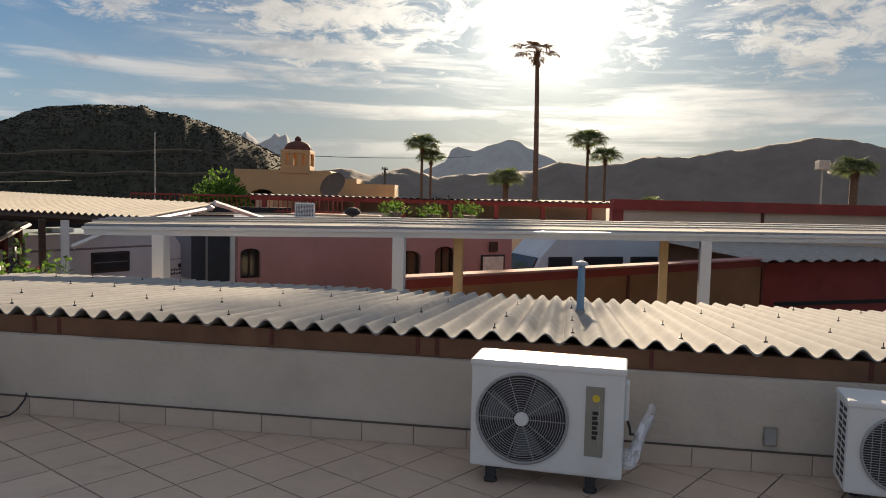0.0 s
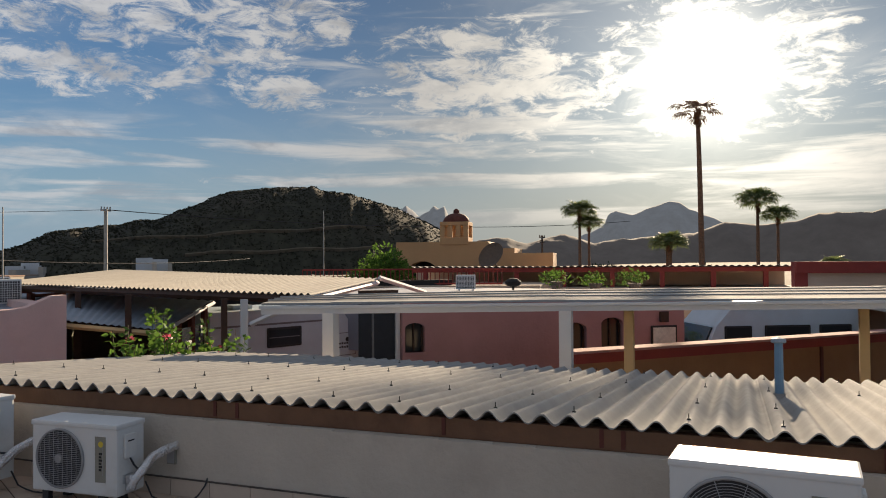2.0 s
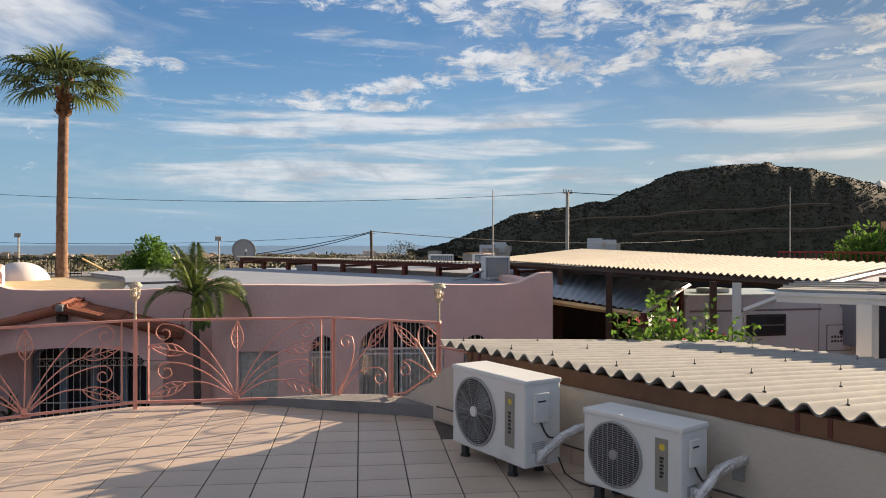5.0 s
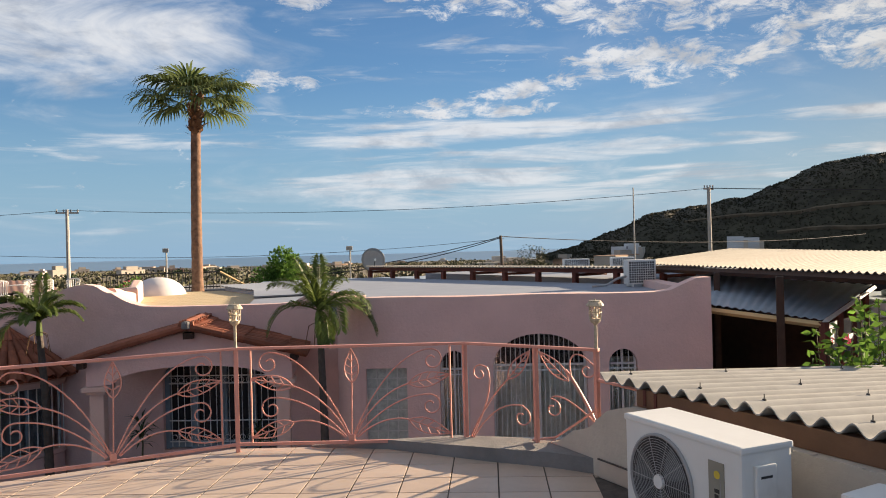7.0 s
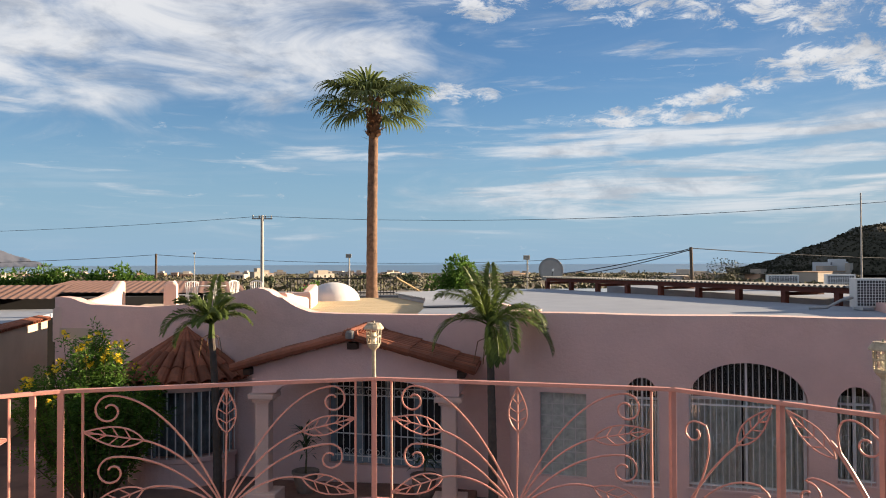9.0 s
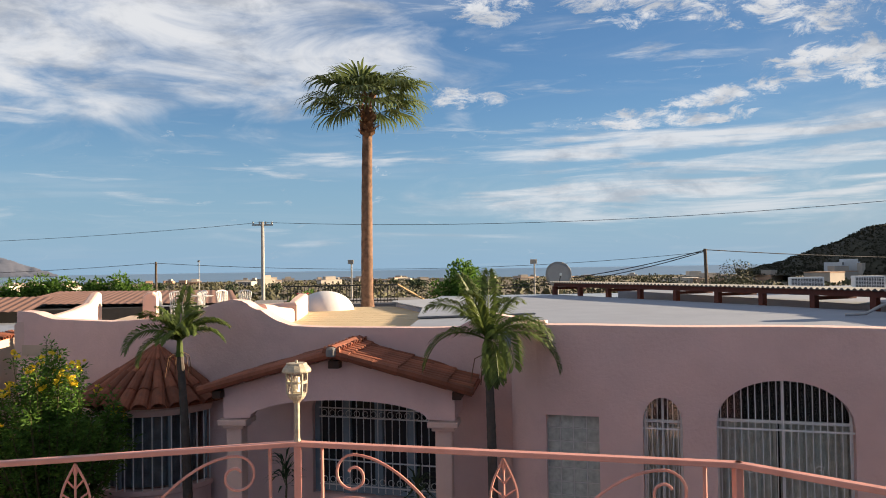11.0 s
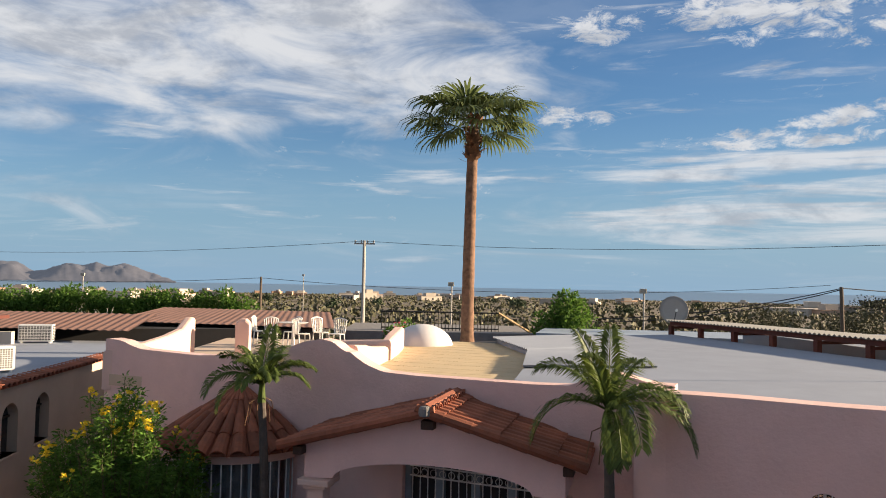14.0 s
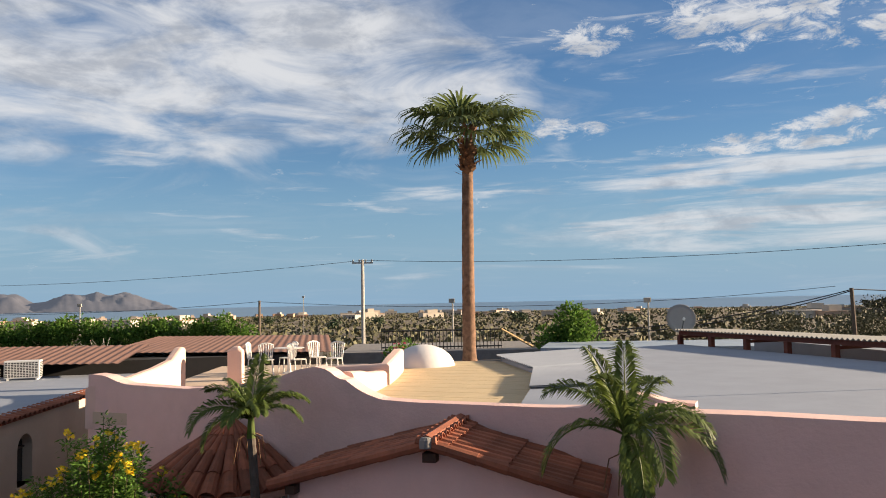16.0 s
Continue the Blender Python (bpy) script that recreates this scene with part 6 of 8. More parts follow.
# ---- carport, shed and trailer ----
def carport():
    corrugated_quad("carport_roof", (10.3, 17.6, 1.10), (7.65, 6.45, 1.02), (11.8, 7.1, 1.20), (21.5, 24.5, 1.32), 0.17, 0.025, "creamroof", 3, "cream corrugated carport roof over the parked trailer")
    fr = thing("carport_frame", pose(0, 0, 0), "dark timber carport frame with white corner post", "carport")
    part("front_beam", T([(10.3, 17.5, 0.98), (7.7, 6.55, 0.92)], 0.075, 4), "darkwood", fr)
    part("end_beam", T([(7.7, 6.5, 0.92), (11.8, 7.15, 1.10)], 0.06, 4), "paintwhite", fr, "white painted end beam")
    part("gable_board", T([(11.8, 7.1, 1.22), (13.4, 6.6, 0.82)], 0.06, 4), "paintwhite", fr, "white painted barge board")
    part("post", T([(7.55, 7.8, GROUND), (7.55, 7.8, 0.92)], 0.085, 4), "paintwhite", fr, "white painted post")
    part("dark_post", T([(7.62, 8.3, GROUND), (7.62, 8.3, 0.92)], 0.075, 4), "darkwood", fr)
    part("brace", T([(7.6, 7.7, 0.45), (8.1, 6.8, 0.92)], 0.05, 4), "paintwhite", fr)
    for p in ((8.35, 11.3), (9.2, 13.6)):
        part("dark_post", T([(*p, GROUND), (*p, 0.95)], 0.09, 4), "darkwood", fr)
    corrugated_quad("shed_roof", (7.9, 12.9, 0.42), (8.6, 10.6, 0.20), (12.0, 12.0, 0.62), (10.6, 15.4, 0.85), 0.16, 0.013, "greyroof", 4, "grey corrugated metal shed roof in shade")
    sh = thing("shed", pose(0, 0, 0), "dark timber shed with glazed panels and small white notices", "shed")
    part("eave_board", T([(7.9, 12.9, 0.30), (8.6, 10.65, 0.10)], 0.06, 4), "tan", sh)
    for k, p in enumerate(((8.62, 10.62), (9.5, 10.98), (10.4, 11.35), (11.3, 11.7))):
        part("post", B(p[0] - 0.06, p[0] + 0.06, p[1] - 0.06, p[1] + 0.06, GROUND, 0.15 + 0.12 * k), "redwood", sh)
    d = Vector((2.75, 1.1, 0)).normalized()
    ang = math.degrees(math.atan2(d.y, d.x))
    m = pose(8.62, 10.62, 0, 0, 0, ang)
    part("panel_low", B(0.05, 2.9, -0.02, 0.02, GROUND, -0.75, 0.0, m), "darkwood", sh)
    part("pane", B(0.05, 2.9, -0.006, 0.006, -0.74, 0.1, 0.0, m), "pane", sh)
    part("rafter", T([(8.62, 10.6, 0.16), (12.0, 11.95, 0.56)], 0.05, 4), "paintwhite", sh, "pale roof edge board")
    for x, z, w, h in ((0.28, -0.28, 0.22, 0.28), (0.2, 0.02, 0.5, 0.10), (1.5, -0.35, 0.3, 0.14), (2.5, -0.2, 0.12, 0.3)):
        part("notice", B(x, x + w, -0.03, -0.022, z, z + h, 0.0, m), "paintwhite", sh, "small white notice")
    # panels added behind the shed so that its inside stays dark
    for (xa, ya), (xb, yb) in (((8.0, 13.0), (10.5, 15.2)), ((10.55, 15.2), (12.3, 12.15))):
        q = Vector((xb - xa, yb - ya, 0))
        part("back_panel", B(0, q.length, 0, 0.06, GROUND, 0.30, 0.0, pose(xa, ya, 0, 0, 0, math.degrees(math.atan2(q.y, q.x)))), "darkwood", sh)
    # the carport's inner shade is put into this wall's near-black colour
    tagged(part("wall_carport_back", B(-6, 6, 0, 0.3, GROUND, 0.9, 0.0, pose(19.5, 14.5, 0, 0, 0, -60)), "dark"), "back wall of the carport, coloured near-black for the shade inside", "wall", kind="structure")


carport()


def trailer():
    a, b = Vector((11.7, 11.84, 0)), Vector((16.3, 9.85, 0))
    ang = math.degrees(math.atan2((b - a).y, (b - a).x))
    L = (b - a).length
    tr = thing("travel_trailer", pose(a.x, a.y, GROUND, 0, 0, ang), "white travel trailer with dark windows parked under the carport", "trailer")
    H0, H1 = 0.55, 3.22
    prof = [(0.0, H0), (0.0, H1 - 0.1), (0.12, H1), (L - 1.35, H1), (L - 0.85, H1 - 0.08), (L - 0.15, H1 - 0.9), (L, H1 - 1.25), (L - 0.05, H0 + 0.5), (L - 0.3, H0)]
    part("body", prism(prof, 0.0, 2.4), "rvwhite", tr)
    for zz in (H0 + 0.9, H0 + 1.15, H1 - 0.42):
        part("stripe", B(0.1, L - 1.2, -0.006, 0.0, zz, zz + 0.05), "rvgrey", tr)
    for x0, x1, z0, z1 in ((1.67, 2.77, 2.18, 2.72),):
        w = part("window", B(x0, x1, -0.03, 0.0, z0, z1, 0.03), "rubber", tr)
        part("pane", B(x0 + 0.06, x1 - 0.06, -0.034, -0.030, z0 + 0.06, z1 - 0.06), "pane", w)
        part("slat", B(x0 + 0.06, x1 - 0.06, -0.037, -0.034, (z0 + z1) / 2 - 0.012, (z0 + z1) / 2 + 0.012), "rvgrey", w)
    part("seam", B(L - 1.28, L - 1.26, -0.004, 0.0, H0 + 0.2, H1 - 0.12), "rvgrey", tr)
    part("panel_edge", B(L - 1.05, L - 0.30, -0.012, 0.0, 1.75, 2.42, 0.01), "rvgrey", tr)
    pn = part("panel", B(L - 1.03, L - 0.32, -0.018, -0.012, 1.77, 2.40, 0.005), "rvwhite", tr)
    part("motif", LA([(0, 0.004), (0.07, 0.004), (0.07, 0), (0, 0)], 6, pose(L - 0.62, -0.019, 2.22, 90)), "ink", pn)
    for k in range(2):
        bm = bmesh.new()
        for i in range(6):
            box(bm, L - 0.92 + 0.09 * i, L - 0.86 + 0.09 * i, -0.022, -0.019, 2.08 - 0.11 * k, 2.13 - 0.11 * k + 0.015 * (i % 2))
        part("lettering", bm, "ink", pn)
    part("vent", B(1.0, 1.6, 0.6, 1.2, H1, H1 + 0.12, 0.03), "rvwhite", tr)
    for wx in (1.5, 2.3):
        wh = part("wheel", LA([(0, -0.1), (0.34, -0.1), (0.36, -0.05), (0.36, 0.05), (0.34, 0.1), (0, 0.1)], 20, pose(wx, 0.15, 0.36, 90)), "rubber", tr)
        part("rim", LA([(0, 0.115), (0.2, 0.115), (0.2, 0.09)], 16, pose(wx, 0.15, 0.36, 90)), "acgrill", wh)
    part("skirt", B(0.2, L - 0.4, 0.02, 0.05, 0.1, H0), "rvwhite", tr)
    return tr


trailer()


# ---- white shelter and the buildings behind it ----
def shelter():
    sh = thing("shelter", pose(0, 0, 0), "white-painted timber shelter with a flat pale roof", "shelter")
    f = [(4.55, 5.35), (4.95, 4.50), (6.35, 1.54), (8.15, -3.05), (10.4, -9.0)]
    for a, b in zip(f[:-1], f[1:]):
        A, Bv = Vector((*a, 0)), Vector((*b, 0))
        L = (Bv - A).length
        m = Matrix.Translation(A) @ Matrix.Rotation(math.atan2((Bv - A).y, (Bv - A).x), 4, "Z")
        part("beam", B(0, L, -0.05, 0.05, 0.89, 1.00, 0.004, m), "paintwhite", sh)
        part("gutter", B(-0.02, L, -0.09, -0.05, 0.965, 1.01, 0.006, m), "paintwhite", sh)
    for p in ((4.95, 4.50), (6.35, 1.54), (8.15, -3.05)):
        part("post", B(p[0] - 0.085, p[0] + 0.085, p[1] - 0.085, p[1] + 0.085, GROUND, 0.90, 0.006), "paintwhite", sh)
    for p in ((7.3, 0.80), (9.3, -2.55)):
        part("tan_post", B(p[0] - 0.07, p[0] + 0.07, p[1] - 0.07, p[1] + 0.07, GROUND, 0.93, 0.006), "tan", sh, "tan painted post")
    back = [(5.7, 5.7), (6.6, 5.0), (9.3, 2.2), (11.8, -3.0), (15, -10.5)]
    for k in range(4):
        bm = bmesh.new()
        q = [f[k], f[k + 1], back[k + 1], back[k]]
        z = 1.012 + 0.006 * (k % 2)
        hi = [bm.verts.new((*p, z + (0.03 if i < 2 else 0.07))) for i, p in enumerate(q)]
        lo = [bm.verts.new((*p, z)) for p in q]
        bm.faces.new(hi), bm.faces.new(lo[::-1])
        for i in range(4):
            bm.faces.new((lo[i], lo[(i + 1) % 4], hi[(i + 1) % 4], hi[i]))
        bmesh.ops.recalc_face_normals(bm, faces=bm.faces[:])
        part("roof_panel", bm, "fibre", sh)
        for j in range(1, 4):
            p0, p1 = Vector((*q[0], 0)).lerp(Vector((*q[3], 0)), j / 4), Vector((*q[1], 0)).lerp(Vector((*q[2], 0)), j / 4)
            part("roof_seam", T([(p0.x, p0.y, z + 0.045 + 0.01 * j), (p1.x, p1.y, z + 0.045 + 0.01 * j)], 0.012, 4), "acgrill", sh)


shelter()


def vent_pipe():
    v = thing("vent_pipe", pose(2.45, -1.02, 0.47, 0, 4, 0), "blue-grey vent pipe with a cowl standing on the roof sheets", "vent pipe")
    part("pipe", LA([(0, -0.04), (0.036, -0.04), (0.033, 0.45), (0.03, 0.46), (0, 0.46)], 14), "blue", v)
    part("flashing", LA([(0.0, 0.0), (0.085, -0.015), (0.05, 0.03), (0.045, 0.05)], 14), "fibre", v)
    part("cowl", LA([(0, 0.50), (0.055, 0.485), (0.06, 0.46), (0.05, 0.45), (0.0, 0.45)], 14), "greyroof", v)


vent_pipe()


def rose_building():
    a, b = Vector((9.0, 5.25, 0)), Vector((12.6, 0.30, 0))
    L = (b - a).length
    ang = math.degrees(math.atan2((b - a).y, (b - a).x))
    m = pose(a.x, a.y, 0, 0, 0, ang)
    holes = [(0.24, 0.19, -0.14, 0.46, 0.10), (3.55, 0.26, -0.52, 0.72, 0.14), (4.38, 0.24, -0.40, 0.70, 0.12)]
    tagged(part("wall_rose", wall_with_holes(6.05, GROUND, lambda x: 0.98, 0.3, holes, m), "rose"), "rose-pink stucco wall with small arched windows under the shelter", "wall", kind="structure")
    for i, (cx, w, s, h, r) in enumerate(holes):
        win = thing("window_%d" % (5 + i), m @ pose(cx, 0, s), "small arched window with dark glass and a timber frame", "window", kind="structure")
        part("pane", prism(arch_outline(w, h, r), 0.15, 0.16), "pane", win)
        part("frame", B(-w, -w + 0.04, 0.10, 0.15, 0, h), "darkwood", win)
        part("frame", B(w - 0.04, w, 0.10, 0.15, 0, h), "darkwood", win)
        part("mullion", B(-0.015, 0.015, 0.11, 0.15, 0, h + r * 0.98), "darkwood", win)
        part("sill", B(-w - 0.02, w + 0.02, -0.02, 0.15, -0.04, 0.0), "rose", win)
    pic = thing("wall_panel", m @ pose(5.55, -0.02, -0.32), "framed pale panel hung on the rose wall", "panel")
    part("frame", B(-0.30, 0.30, -0.03, 0.0, 0.0, 0.55, 0.01), "ironblack", pic)
    part("face", B(-0.26, 0.26, -0.035, -0.031, 0.04, 0.51), "curtain", pic)
    part("lamp_box", B(-0.1, 0.1, -0.05, 0.0, 0.62, 0.84, 0.01), "darkwood", pic)
    # garage opening beside it: a panel coloured dark for the shade within
    d = thing("door_2", m @ pose(-0.80, 0.25, GROUND), "doorway with a white jamb, filled by a dark panel for its shade", "door", kind="structure")
    part("opening", B(0.0, 0.74, 0.0, 0.06, 0.0, 3.85), "doorshade", d)
    part("jamb", B(0.70, 0.78, -0.12, 0.1, 0.0, 3.85, 0.005), "paintwhite", d)
    part("head", B(0.0, 0.76, -0.06, 0.08, 3.85, 3.95), "darkwood", d)
    part("leaf_edge", B(0.25, 0.29, -0.02, 0.0, 0.0, 3.8), "rvgrey", d)


rose_building()


def orange_building():
    """Low building whose roof edge drops towards the camera, with red trim."""
    P = [(7.27, 1.61), (11.0, -2.1), (14.5, -5.45)]
    ob = thing("orange_building", pose(0, 0, 0), "brown-orange stucco building with an oxide-red band", "building")
    for a, b in zip(P[:-1], P[1:]):
        A, Bv = Vector((*a, 0)), Vector((*b, 0))
        L = (Bv - A).length
        m = Matrix.Translation(A) @ Matrix.Rotation(math.atan2((Bv - A).y, (Bv - A).x), 4, "Z")
        part("wall", B(0, L, 0.0, 0.3, GROUND, 0.02, 0.0, m), "orange", ob)
        part("red_band", B(0, L, -0.02, 0.3, 0.021, 0.17, 0.0, m), "red", ob)
        part("coping", B(-0.05, L, -0.06, 0.32, 0.175, 0.215, 0.01, m), "rose", ob)
        part("rib", B(L - 0.06, L, -0.035, 0.0, GROUND, 0.02, 0.0, m), "redwood", ob)
    A, Bv = Vector((14.5, -5.45, 0)), Vector((17.3, -10.5, 0))
    L = (Bv - A).length
    m = Matrix.Translation(A) @ Matrix.Rotation(math.atan2((Bv - A).y, (Bv - A).x), 4, "Z")
    part("red_wall", B(0, L, 0.0, 0.3, GROUND, 0.10, 0.0, m), "red", ob)
    # near-black strip laid on the red wall as painted eave shade
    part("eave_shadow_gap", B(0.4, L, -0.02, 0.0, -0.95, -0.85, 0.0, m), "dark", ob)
    bm = wave_sheet(-0.2, L, -0.35, 4.0, 0.18, 0.42, 0.45, 0.035, 0.012, 8, 2)
    bm.transform(m)
    part("roof_sheet", bm, "fibre", ob, "pale corrugated sheet roof")


orange_building()


def parked_van():
    """White camper van seen over the low roof: nose to the left."""
    v = thing("parked_van", pose(15.1, 0.9, GROUND, 0, 0, -62), "white camper van with dark windows parked behind the low roof", "van")
    prof = [(0.0, 0.45), (0.05, 1.45), (0.75, 1.75), (1.25, 2.85), (1.8, 3.45), (4.9, 3.5), (5.1, 3.3), (5.15, 0.5)]
    part("body", prism(prof, 0.0, 1.9), "rvwhite", v)
    part("windscreen", prism([(0.80, 1.88), (1.22, 2.80), (1.18, 2.82), (0.76, 1.90)], 0.15, 1.75), "pane", v)
    for x0, x1 in ((1.45, 2.15), (2.5, 3.7), (3.95, 4.8)):
        w = part("window", B(x0, x1, -0.02, 0.0, 2.2, 2.85, 0.03), "rubber", v)
        part("pane", B(x0 + 0.05, x1 - 0.05, -0.024, -0.02, 2.25, 2.8), "pane", w)
    part("mirror", B(1.15, 1.35, -0.22, 0.0, 2.1, 2.5, 0.03), "rubber", v)
    part("stripe", B(0.3, 5.0, -0.006, 0.0, 1.35, 1.5), "rvgrey", v)
    for wx in (0.95, 4.2):
        wh = part("wheel", LA([(0, -0.1), (0.32, -0.1), (0.34, -0.05), (0.34, 0.05), (0.32, 0.1), (0, 0.1)], 20, pose(wx, 0.12, 0.34, 90)), "rubber", v)
        part("rim", LA([(0, 0.115), (0.2, 0.115), (0.2, 0.09)], 16, pose(wx, 0.12, 0.34, 90)), "acgrill", wh)


parked_van()


def red_court():
    """Oxide-red beams, sheets and cream walls of the far roof court."""
    rc = thing("red_veranda", pose(0, 0, 0), "oxide-red veranda with corrugated edge and cream walls", "veranda")
    a, b = Vector((25.8, 12.3, 0)), Vector((28.3, -3.0, 0))
    L = (b - a).length
    m = Matrix.Translation(a) @ Matrix.Rotation(math.atan2((b - a).y, (b - a).x), 4, "Z")
    bm = wave_sheet(0, L, -0.4, 3.0, 1.36, 1.24, 0.28, 0.03, 0.012, 6, 1)
    bm.transform(m)
    part("roof_sheet", bm, "fibre", rc)
    part("beam", B(0, L, -0.3, -0.15, 1.12, 1.30, 0.0, m), "red", rc)
    for k in range(8):
        x = L * (k + 0.3) / 8
        part("post", B(x - 0.09, x + 0.09, -0.3, -0.12, -0.5, 1.12, 0.0, m), "red", rc)
    part("back_wall", B(0, L, 2.9, 3.1, -0.5, 1.25, 0.0, m), "sand", rc)
    part("floor", B(-0.5, L, -1.5, 3.2, -0.9, 0.50, 0.0, m), "sand", rc)
    a, b = Vector((17.8, -2.2, 0)), Vector((20.6, -18, 0))
    L = (b - a).length
    m = Matrix.Translation(a) @ Matrix.Rotation(math.atan2((b - a).y, (b - a).x), 4, "Z")
    part("cream_wall", B(0, L, 0, 0.25, GROUND, 1.22, 0.0, m), "sand", rc)
    part("red_cap", B(-0.1, L, -0.15, 0.4, 1.22, 1.52, 0.0, m), "red", rc)
    part("end_post", B(-0.12, 0.2, -0.06, 0.3, GROUND, 1.4, 0.0, m), "red", rc)
    for x in (4.2, 8.6, 12.5):
        part("pilaster", B(x - 0.04, x + 0.04, -0.05, 0.0, GROUND, 1.3, 0.0, m), "redwood", rc)
    # roof court railing further along
    rl = thing("roof_railing", pose(0, 0, 0), "rusty red railing along the far roof court", "railing")
    a, b = Vector((20.6, 14.6, 0)), Vector((23.0, 7.5, 0))
    for k in range(46):
        p = a.lerp(b, k / 45)
        part("bar", T([(p.x, p.y, 0.72), (p.x, p.y, 1.30)], 0.018, 4), "red", rl)
    for z in (0.76, 1.30):
        part("rail", T([(a.x, a.y, z), (b.x, b.y, z)], 0.03, 4), "red", rl)
    tagged(slab("roof_far_court", [(19.8, 15.5), (22.8, 6.0), (27, 6.5), (27, 17)], -1.0, 0.70, "sand"), "flat sand-coloured roof court", "roof", kind="structure")
    tagged(slab("roof_mid", [(14.6, 7.0), (20.5, 4.5), (21.5, 10.5), (16.5, 12.0)], -1.0, 0.66, "shadedroof"), "flat pale roof behind the shelter", "roof", kind="structure")
    roof_ac("roof_air_conditioner", pose(18.3, 7.6, 0.66, 0, 0, -70), 0.62, 0.5, 0.3, "white air conditioner with a round fan on the middle roof")
    gr = thing("covered_grill", pose(18.9, 5.9, 0.66), "dark round covered grill on the middle roof", "grill")
    part("lid", LA([(0, 0.40), (0.15, 0.37), (0.26, 0.28), (0.24, 0.18), (0.1, 0.12), (0, 0.12)], 16), "dark", gr)
    part("stand", LA([(0.04, 0), (0.04, 0.14)], 8), "ironblack", gr)
    for i in range(3):
        c = thing("potted_shrub", pose(20.2 + i * 0.3, 4.8 - 1.2 * i, 0.66 if i == 0 else 0.60), "bushy green shrub in a clay pot on the roof", "plant")
        part("pot", LA([(0, 0), (0.16, 0), (0.22, 0.25), (0.2, 0.25), (0, 0.22)], 14), "potclay", c)
        bm = bmesh.new()
        clump_crown(bm, random.Random(40 + i), Vector((0, 0, 0.42)), (0.65, 0.65, 0.28), 260, 0.10)
        part("leaves", bm, "leaf", c)


red_court()


def tower_house():
    th = thing("tower_house", pose(0, 0, 0), "ochre stucco house with a small domed bell tower", "house")
    a, b = Vector((52.0, 25.2, 0)), Vector((53.6, 15.7, 0))
    L = (b - a).length
    m = Matrix.Translation(a) @ Matrix.Rotation(math.atan2((b - a).y, (b - a).x), 4, "Z")
    part("wall", wall_with_holes(L, GROUND, lambda x: 3.15 if x < 8 else 2.6, 6.0, [(2.2, 1.3, 0.2, 0.4, 1.0)], m, 0.5), "ochre", th)
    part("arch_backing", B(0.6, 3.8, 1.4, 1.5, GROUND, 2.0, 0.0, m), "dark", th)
    cx = 4.8
    part("tower_base", B(cx - 1.15, cx + 1.15, -0.1, 2.2, 2.9, 3.5, 0.05, m), "ochre", th)
    for px in (-0.95, -0.33, 0.33, 0.95):
        for py in (0.1, 2.0):
            part("tower_pier", B(cx + px - 0.19, cx + px + 0.19, py - 0.15, py + 0.15, 3.5, 4.45, 0.0, m), "ochre", th)
    part("tower_head", B(cx - 1.15, cx + 1.15, -0.1, 2.2, 4.45, 4.75, 0.04, m), "ochre", th)
    d = part("dome", LA([(1.10 * math.cos(k * math.pi / 16), 0.75 * math.sin(k * math.pi / 16)) for k in range(9)], 20, m @ pose(cx, 1.05, 4.75)), "redwood", th, "dull red dome")
    part("finial", LA([(0, 0), (0.25, 0.0), (0.25, 0.25), (0.1, 0.4), (0, 0.42)], 10, m @ pose(cx, 1.05, 5.45)), "redwood", th)
    part("low_wing", B(L, L + 3, 0, 5, GROUND, 2.2, 0.0, m), "ochre", th)
    dd = thing("satellite_dish", pose(48.5, 15.9, 1.9, 0, -60, -20), "dark mesh satellite dish on a roof mast", "satellite dish")
    part("bowl", LA([(0, 0), (0.4, 0.03), (0.8, 0.13), (1.05, 0.26), (1.03, 0.28), (0.8, 0.16), (0, 0.03)], 24), "wood", dd)
    part("mast", T([(0, 0, 0), (-0.9, 0, -1.7)], 0.06, 6), "wood", dd)
    tagged(slab("roof_far", [(44, 20), (47, 10), (52, 11), (51, 22)], -2.9, 0.9, "sand"), "flat roof of a distant house", "roof", kind="structure")


tower_house()


# ---- palms ----
def fan_frond(bm, rng, base, out, length, fan, droop):
    """A petiole and a pleated fan blade that splits into hanging strips."""
    side = out.cross(Vector((0, 0, 1))).normalized()
    tip = base + out * length
    tube(bm, [base, base + out * length * 0.5 + Vector((0, 0, 0.03)), tip], 0.022, 4, 0.012)
    upv = side.cross(out).normalized()
    n = 27
    for k in range(n):
        a = -1.75 + 3.5 * k / (n - 1)
        d = (out * math.cos(a) + side * math.sin(a) + upv * 0.22 * abs(math.sin(a))).normalized()
        ln = fan * (0.72 + 0.28 * math.cos(a * 0.8)) * rng.uniform(0.88, 1.1)
        w = 0.040 * fan
        s = d.cross(upv).normalized() * w
        fold = upv * (0.02 if k % 2 else -0.02) * fan
        p1 = tip + d * ln * 0.50 + fold
        e = (d + Vector((0, 0, -droop * rng.uniform(0.5, 1.0)))).normalized()
        p2 = p1 + e * ln * 0.30
        p3 = p2 + (e + Vector((0, 0, -droop * rng.uniform(0.8, 2.0)))).normalized() * ln * 0.26
        v = [bm.verts.new(q) for q in (tip, p1 + s, p1 - s, p2 + s * 0.55, p2 - s * 0.55, p3)]
        bm.faces.new((v[0], v[1], v[2])), bm.faces.new((v[2], v[1], v[3], v[4])), bm.faces.new((v[4], v[3], v[5]))


